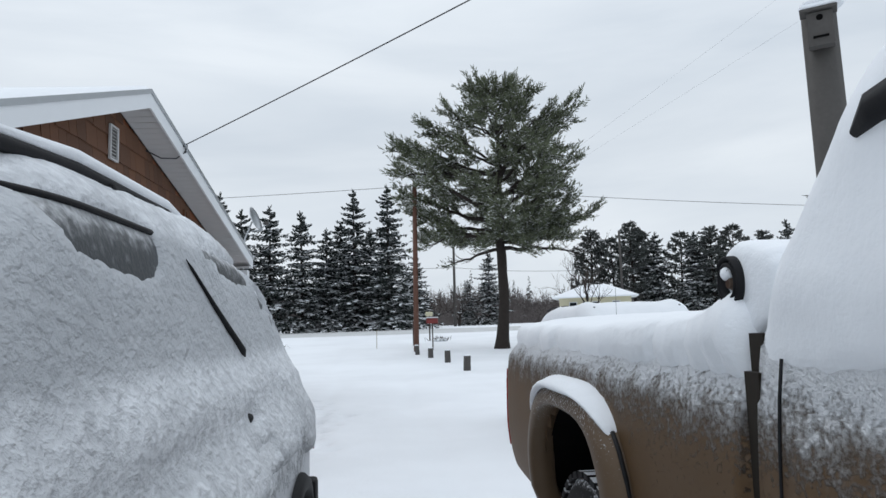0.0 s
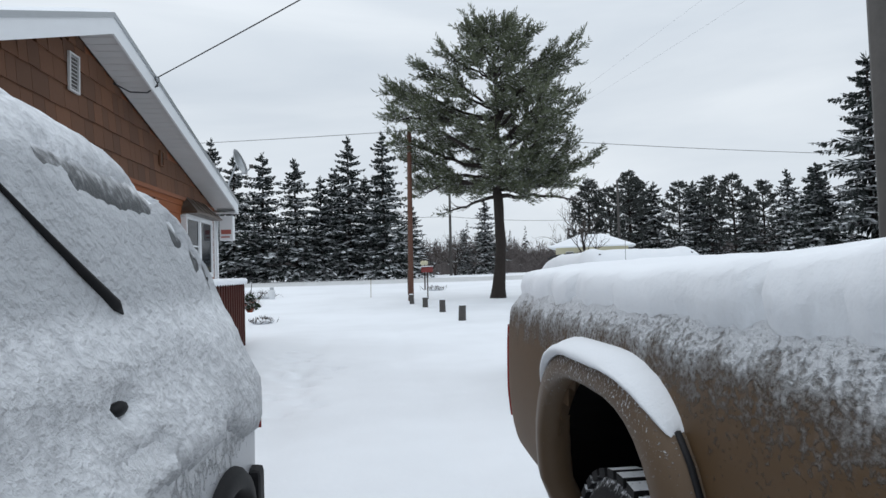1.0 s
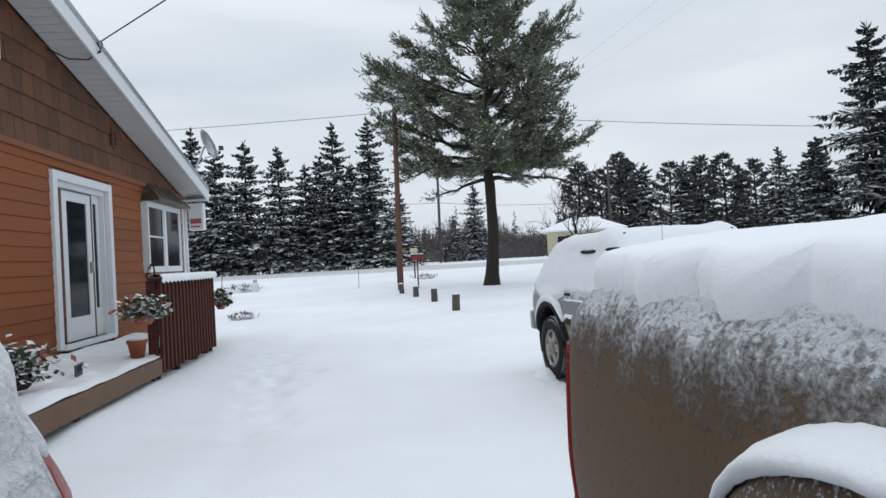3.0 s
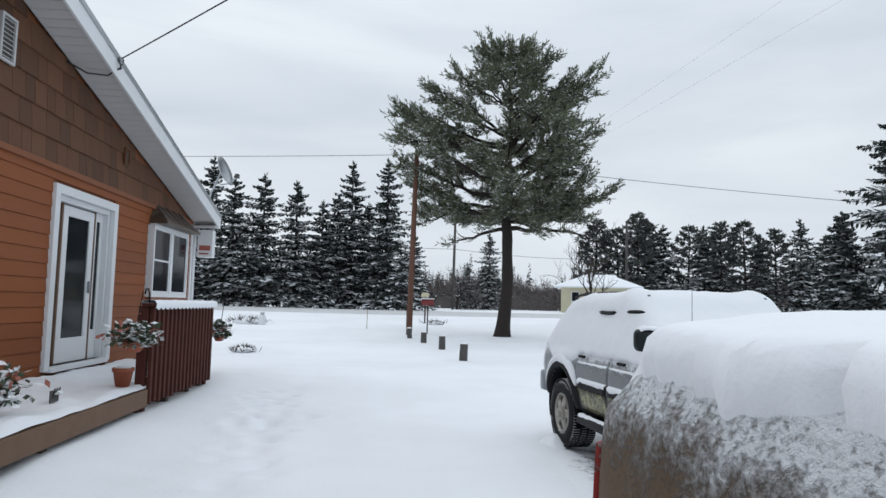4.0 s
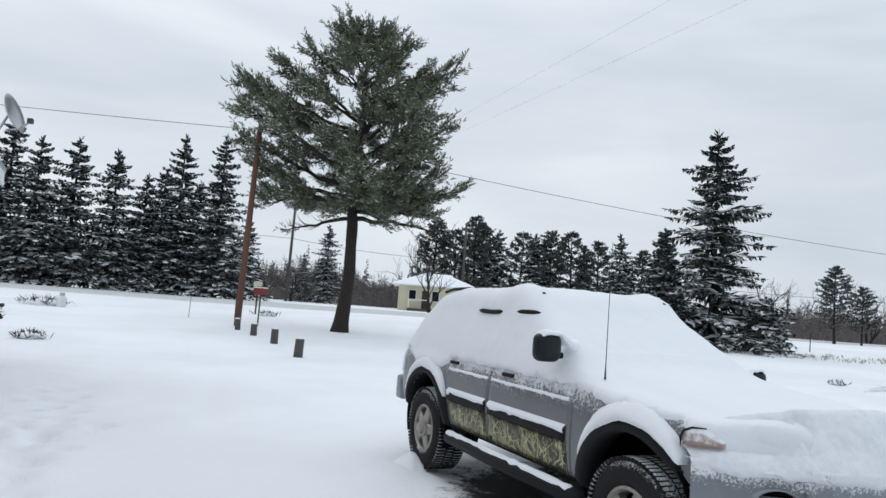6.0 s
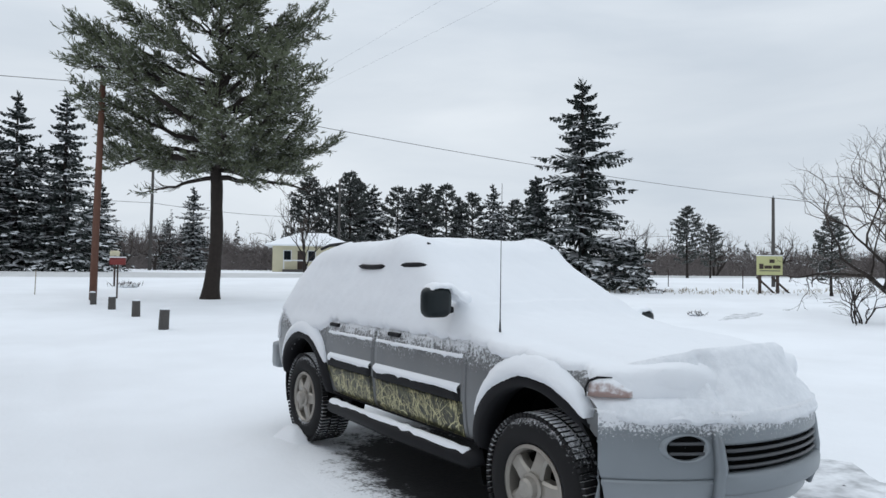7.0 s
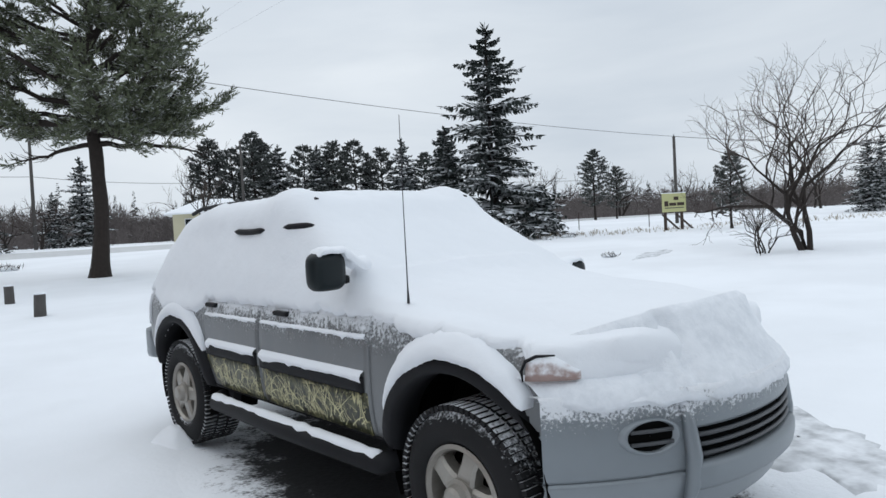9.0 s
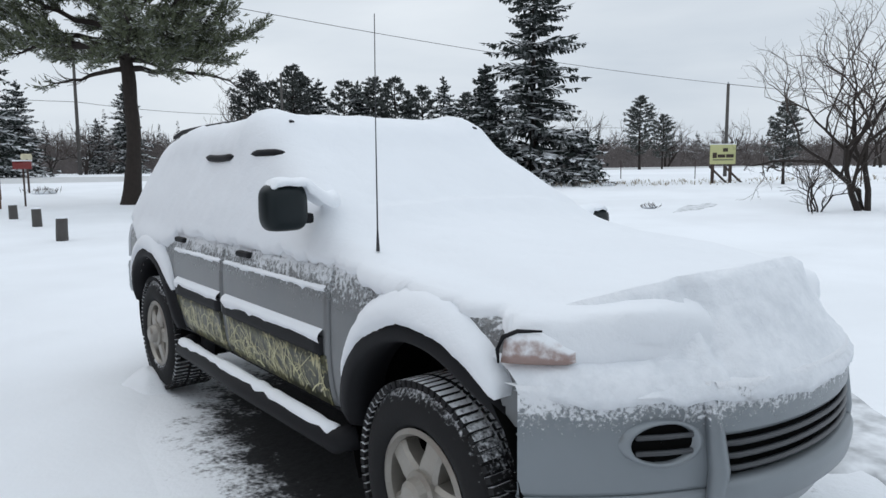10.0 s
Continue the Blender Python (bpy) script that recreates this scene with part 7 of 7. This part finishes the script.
def satellite_dish():
    d = thing("satellite_dish", "grey satellite dish on an arm at the eave", "satellite dish", HOUSE)
    m = pose(0.62, 3.42, 3.98, 0, 0, -6) @ pose(0, 0, 0, 0, 70, 0)
    bm = turned([(0.0, 0.0), (0.12, 0.012), (0.24, 0.045), (0.33, 0.085), (0.335, 0.08), (0.24, 0.035), (0.12, 0.002), (0.0, -0.01)], 28, None, "z", m @ Matrix.Diagonal((0.92, 1.08, 1, 1)))
    part("dish", bm, M_STEEL, d, "oval grey reflector", True)
    part("arm", tube([(0.42, 3.30, 3.30), (0.45, 3.36, 3.55), (0.52, 3.42, 3.75), (0.60, 3.42, 3.95)], 0.02, 8), M_STEEL, d, "", True)
    part("feed", tube([(0.60, 3.42, 3.72), (0.80, 3.34, 3.74), (0.95, 3.27, 3.86)], [0.014, 0.014, 0.02], 8), M_STEEL, d, "", True)
    part("receiver", box((0.92, 3.22, 3.84), (1.0, 3.32, 3.92), 0.01), M_GREY_POST, d)


satellite_dish()


def leafy(mesh, p, size, count, rng, width=0.05):
    for _ in range(count):
        q = p + Vector((rng.gauss(0, size * 0.45), rng.gauss(0, size * 0.45), abs(rng.gauss(0, size * 0.3))))
        mesh.blade(q, Vector((rng.gauss(0, 1), rng.gauss(0, 1), rng.uniform(-0.5, 1.0))), rng.uniform(0.05, 0.11), width, rng, 0.7)


M_LEAF = dusted("frosted_green_leaves", (0.055, 0.075, 0.045), amount=0.40, soft=0.35, var=0.5, scale=12, grain=24, bump=0)
M_PETAL = dusted("withered_pink_petals", (0.42, 0.16, 0.12), amount=0.35, soft=0.3, var=0.3, scale=14, grain=24, bump=0)
M_TERRA = plain("terracotta", (0.30, 0.085, 0.045), 0.75, var=0.2, scale=12, bump=0.2)


def flower_basket(x, y, z, r, seed, label, hung):
    rng = random.Random(seed)
    p = thing("flower_basket", label, "flower basket", HOUSE @ pose(x, y, z))
    part("basket", turned([(r * 0.35, -0.12), (r * 0.55, -0.07), (r * 0.72, 0.0), (r * 0.66, 0.0), (r * 0.5, -0.06), (0.0, -0.07)], 18), M_TERRA if hung else M_DARK_WOOD, p, "", True)
    leaves, petals = Mesh(), Mesh()
    leafy(leaves, Vector((0, 0, -0.04)), r * 1.05, 560, rng, 0.055)
    leafy(leaves, Vector((0, 0, 0.08)), r * 0.9, 260, rng, 0.055)
    leafy(petals, Vector((0, 0, 0.02)), r * 1.25, 90, rng, 0.05)
    leaves.make("foliage", M_LEAF, p, "frosted green foliage")
    petals.make("blossom", M_PETAL, p, "withered pink blossom")
    if hung:
        part("hanger", tube([(0, 0.0, 0.0), (0.02, 0.06, 0.30), (0.03, 0.12, 0.55)], 0.006, 5), M_BLACK, p)
    return p


flower_basket(1.25, -2.42, 0.98, 0.20, 3, "basket of frosted geraniums hung at the railing", True)
flower_basket(1.35, 0.90, 0.92, 0.14, 5, "small basket of withered flowers beyond the railing", True)
flower_basket(0.80, -4.35, 0.62, 0.26, 9, "frosted potted shrub on the deck", False)


def flower_pot(x, y):
    p = thing("flower_pot", "small terracotta flower pot topped with snow", "flower pot", HOUSE @ pose(x, y, 0.45))
    part("pot", turned([(0.075, 0.0), (0.105, 0.17), (0.118, 0.17), (0.118, 0.21), (0.1, 0.21), (0.09, 0.15), (0.0, 0.15)], 20), M_TERRA, p, "", True)
    part("snow_cap", turned([(0.098, 0.20), (0.07, 0.225), (0.0, 0.235)], 16), M_SNOW, p, "", True)


flower_pot(1.05, -2.12)


def deck_lantern():
    p = thing("wire_stand", "little wire stand half buried in deck snow", "stand", HOUSE @ pose(0.95, -3.55, 0.45))
    for k in range(3):
        part("wire", tube([(0.0, 0.05 * k, 0), (0.02, 0.05 * k + 0.02, 0.10), (0.0, 0.05 * k + 0.08, 0.14)], 0.006, 5), M_BLACK, p)
    part("panel", box((0.0, -0.02, 0.02), (0.012, 0.14, 0.13), 0.003), M_GREY_POST, p)


deck_lantern()


def mailbox():
    m = thing("mailbox", "red metal mailbox on a thin post by the drive", "mailbox", ground_at(7.2, 32.8, 8))
    part("post", tube([(0, 0, -0.1), (0.01, 0, 1.15)], 0.028, 8), M_DARK_WOOD, m)
    rows = []
    for y in (-0.25, 0.25):
        rows.append([(-0.12, y, 1.15), (-0.12, y, 1.27), *[(0.12 * math.cos(a), y, 1.27 + 0.12 * math.sin(a)) for a in np.linspace(math.pi, 0, 9)], (0.12, y, 1.27), (0.12, y, 1.15)])
    b = sheet(rows, close=True)
    b.verts.ensure_lookup_table()
    k = len(rows[0])
    b.faces.new(b.verts[:k]), b.faces.new(b.verts[k:][::-1])
    bmesh.ops.transform(b, matrix=Matrix.Rotation(radians(70), 4, "Z"), verts=b.verts)
    bmesh.ops.recalc_face_normals(b, faces=b.faces)
    part("box", b, M_RED_BOX, m, "dull red box")
    part("snow_cap", box((-0.26, -0.10, 1.385), (0.26, 0.10, 1.43), 0.02), M_SNOW, m, "", True)
    p2 = thing("marker_post", "short dark marker post near the mailbox", "post", ground_at(6.9, 36.5))
    part("shaft", tube([(0, 0, -0.1), (0, 0, 1.2)], 0.06, 8), M_DARK_WOOD, p2)
    p3 = thing("newspaper_tube", "yellow paper tube on a post by the road", "mailbox", ground_at(8.3, 40.2))
    part("post", tube([(0, 0, -0.1), (0, 0, 1.35)], 0.04, 8), M_DARK_WOOD, p3)
    part("tube", tube([(-0.16, 0, 1.45), (0.16, 0.1, 1.45)], 0.13, 10), M_YELLOW, p3, "", True)
    st = thing("snow_stake", "thin pale stake in the yard snow", "stake", ground_at(4.95, 35.2))
    part("rod", tube([(0, 0, -0.1), (0.02, 0, 0.85)], 0.016, 6), M_DRY, st)


M_RED_BOX = plain("dull_red_enamel", (0.20, 0.026, 0.024), 0.45, var=0.2)
M_YELLOW = plain("pale_yellow_paint", (0.58, 0.54, 0.38), 0.6, var=0.12, scale=2)
mailbox()


def gas_bottle():
    g = thing("gas_bottle", "white gas bottle standing in the snow", "gas bottle", ground_at(0.45, 36.7))
    part("tank", turned([(0.13, -0.05), (0.15, 0.03), (0.15, 0.34), (0.12, 0.42), (0.04, 0.45), (0.0, 0.45)], 18), M_WHITE, g, "", True)
    part("collar", turned([(0.09, 0.43), (0.09, 0.55), (0.075, 0.55), (0.075, 0.43)], 14, cap=False), M_STEEL, g, "", True)


gas_bottle()


def snowy_shrub(x, y, r, seed, label):
    rng = random.Random(seed)
    s = thing("shrub", label, "shrub", ground_at(x, y))
    m = Mesh()
    for _ in range(int(260 * r)):
        m.blade(Vector((rng.gauss(0, r * 0.4), rng.gauss(0, r * 0.4), 0)), Vector((rng.gauss(0, 0.6), rng.gauss(0, 0.6), 0.8)), rng.uniform(0.2, 0.5) * r + 0.08, 0.03, rng)
    tagged(m.make("stem_spray", M_TWIG, s), kind="stuff")
    b = bmesh.new()
    bmesh.ops.create_icosphere(b, subdivisions=3, radius=1)
    for v in b.verts:
        k = 1 + 0.35 * wob(*v.co, 2.1 + seed * 0.01)
        v.co = Vector((r * 0.75 * v.co.x * k, r * 0.75 * v.co.y * k, 0.22 * r * v.co.z * k + 0.05))
    part("snow_mound", b, M_SNOW_SMOOTH, s, "", True)


snowy_shrub(8.7, 39.3, 0.55, 2, "low snow-covered shrub by the mailbox")
snowy_shrub(0.9, 24.5, 0.4, 3, "low plant bed poking through snow")
snowy_shrub(-0.2, 37.5, 0.9, 4, "low snow-covered shrub in the yard")
snowy_shrub(20.5, 19.4, 0.25, 6, "small tuft poking through the field snow")
snowy_shrub(28.8, 27.2, 0.4, 7, "small dry shrub on the field")


def utility_box():
    u = thing("utility_box", "small grey-green utility box in the field", "utility box", ground_at(27.9, 28.2, 20))
    part("cabinet", box((-0.12, -0.10, -0.05), (0.12, 0.10, 0.50), 0.015), M_GREY_POST, u)
    part("snow_cap", box((-0.13, -0.11, 0.495), (0.13, 0.11, 0.55), 0.02), M_SNOW, u, "", True)
    s = thing("road_sign", "small white sign on a thin post", "sign", ground_at(29.6, 29.6, 45))
    part("post", tube([(0, 0, -0.1), (0, 0, 1.15)], 0.03, 8), M_GREY_POST, s)
    part("plate", box((-0.18, -0.035, 1.0), (0.18, -0.02, 1.2), 0.004), M_WHITE, s)
    for x, y in ((34.2, 30.5), (40.6, 26.0), (35.9, 27.2), (33.0, 18.5)):
        f = thing("fence_stake", "thin dark stake in the field", "stake", ground_at(x, y), "stakes in the field")
        part("rod", tube([(0, 0, -0.1), (0, 0, 0.95)], 0.025, 6), M_DARK_WOOD, f)


utility_box()


# ---- yellow billboard with unreadable lettering drawn as bars ----
def billboard():
    s = thing("sign_board", "pale yellow-green sign board on two dark posts", "sign", ground_at(33.0, 24.15, -32))
    bd = part("board", box((-0.60, -0.03, 0.85), (0.60, 0.03, 1.72), 0.01), M_SIGN, s, "pale yellow-green painted board")
    for i, (x0, x1, z0, z1) in enumerate(((-0.48, 0.48, 1.02, 1.06), (-0.50, -0.30, 1.12, 1.36), (-0.26, 0.10, 1.14, 1.28), (0.14, 0.50, 1.14, 1.29), (-0.02, 0.22, 1.40, 1.56))):
        part("print_bar", box((x0, -0.036, z0), (x1, -0.032, z1)), M_DARK_WOOD if i else M_GREY_POST, bd)
    for x in (-0.42, 0.42):
        part("post", box((x - 0.06, 0.03, -0.2), (x + 0.06, 0.13, 1.6), 0.01), M_DARK_WOOD, s)
    for x in (0.42, 1.15):
        part("brace", tube([(x - 0.55, 0.9, 0.75), (x, 0.25, -0.05)], 0.05, 6), M_DARK_WOOD, s)
    part("snow_cap", box((-0.61, -0.045, 1.715), (0.61, 0.045, 1.75), 0.015), M_SNOW, s, "", True)


M_SIGN = plain("pale_sign_paint", (0.50, 0.50, 0.25), 0.6, var=0.12, scale=3)
billboard()


# ---- the yellow house beyond the road ----
def yellow_house():
    h = thing("house", "small pale yellow house with a snowy hipped roof", "house", ground_at(31.4, 71.3, -24))
    bm = box((-3.6, -3.0, -0.3), (3.6, 3.0, 2.55))
    part("wall", bm, M_YELLOW, h, "pale yellow siding")
    rows = [[(-4.3, -3.7, 2.5), (4.3, -3.7, 2.5), (4.3, 3.7, 2.5), (-4.3, 3.7, 2.5)], [(-4.3, -3.7, 2.64), (4.3, -3.7, 2.64), (4.3, 3.7, 2.64), (-4.3, 3.7, 2.64)], [(-1.2, 0, 3.95), (1.2, 0, 3.95), (1.2, 0.02, 3.95), (-1.2, 0.02, 3.95)]]
    b = sheet(rows, close=True)
    b.faces.new([b.verts[i] for i in (3, 2, 1, 0)]) if b.verts.ensure_lookup_table() is None else None
    bmesh.ops.recalc_face_normals(b, faces=b.faces)
    part("roof", b, M_SNOW_SMOOTH, h, "hipped roof white with snow")
    for x in (-2.2, 0.1, 2.1):
        w = part("window", box((x - 0.40, -3.05, 1.0), (x + 0.40, -3.0, 2.1), 0.01), M_WHITE, h)
        part("pane", box((x - 0.33, -3.065, 1.07), (x + 0.33, -3.052, 2.03)), M_GLASS, w)
    part("door", box((-1.25, -3.05, 0.0), (-0.55, -3.0, 2.05), 0.01), M_DARK_WOOD, h, "dark door")
    porch = part("porch", box((-2.6, -4.2, -0.3), (-0.2, -3.0, 0.25), 0.01), M_GREY_POST, h, "small front porch")
    for x in (-2.5, -0.3):
        part("post", box((x - 0.05, -4.1, 0.25), (x + 0.05, -4.0, 1.15)), M_WHITE, porch)
    part("rail", box((-2.5, -4.1, 1.05), (-0.3, -4.0, 1.15)), M_WHITE, porch)


yellow_house()
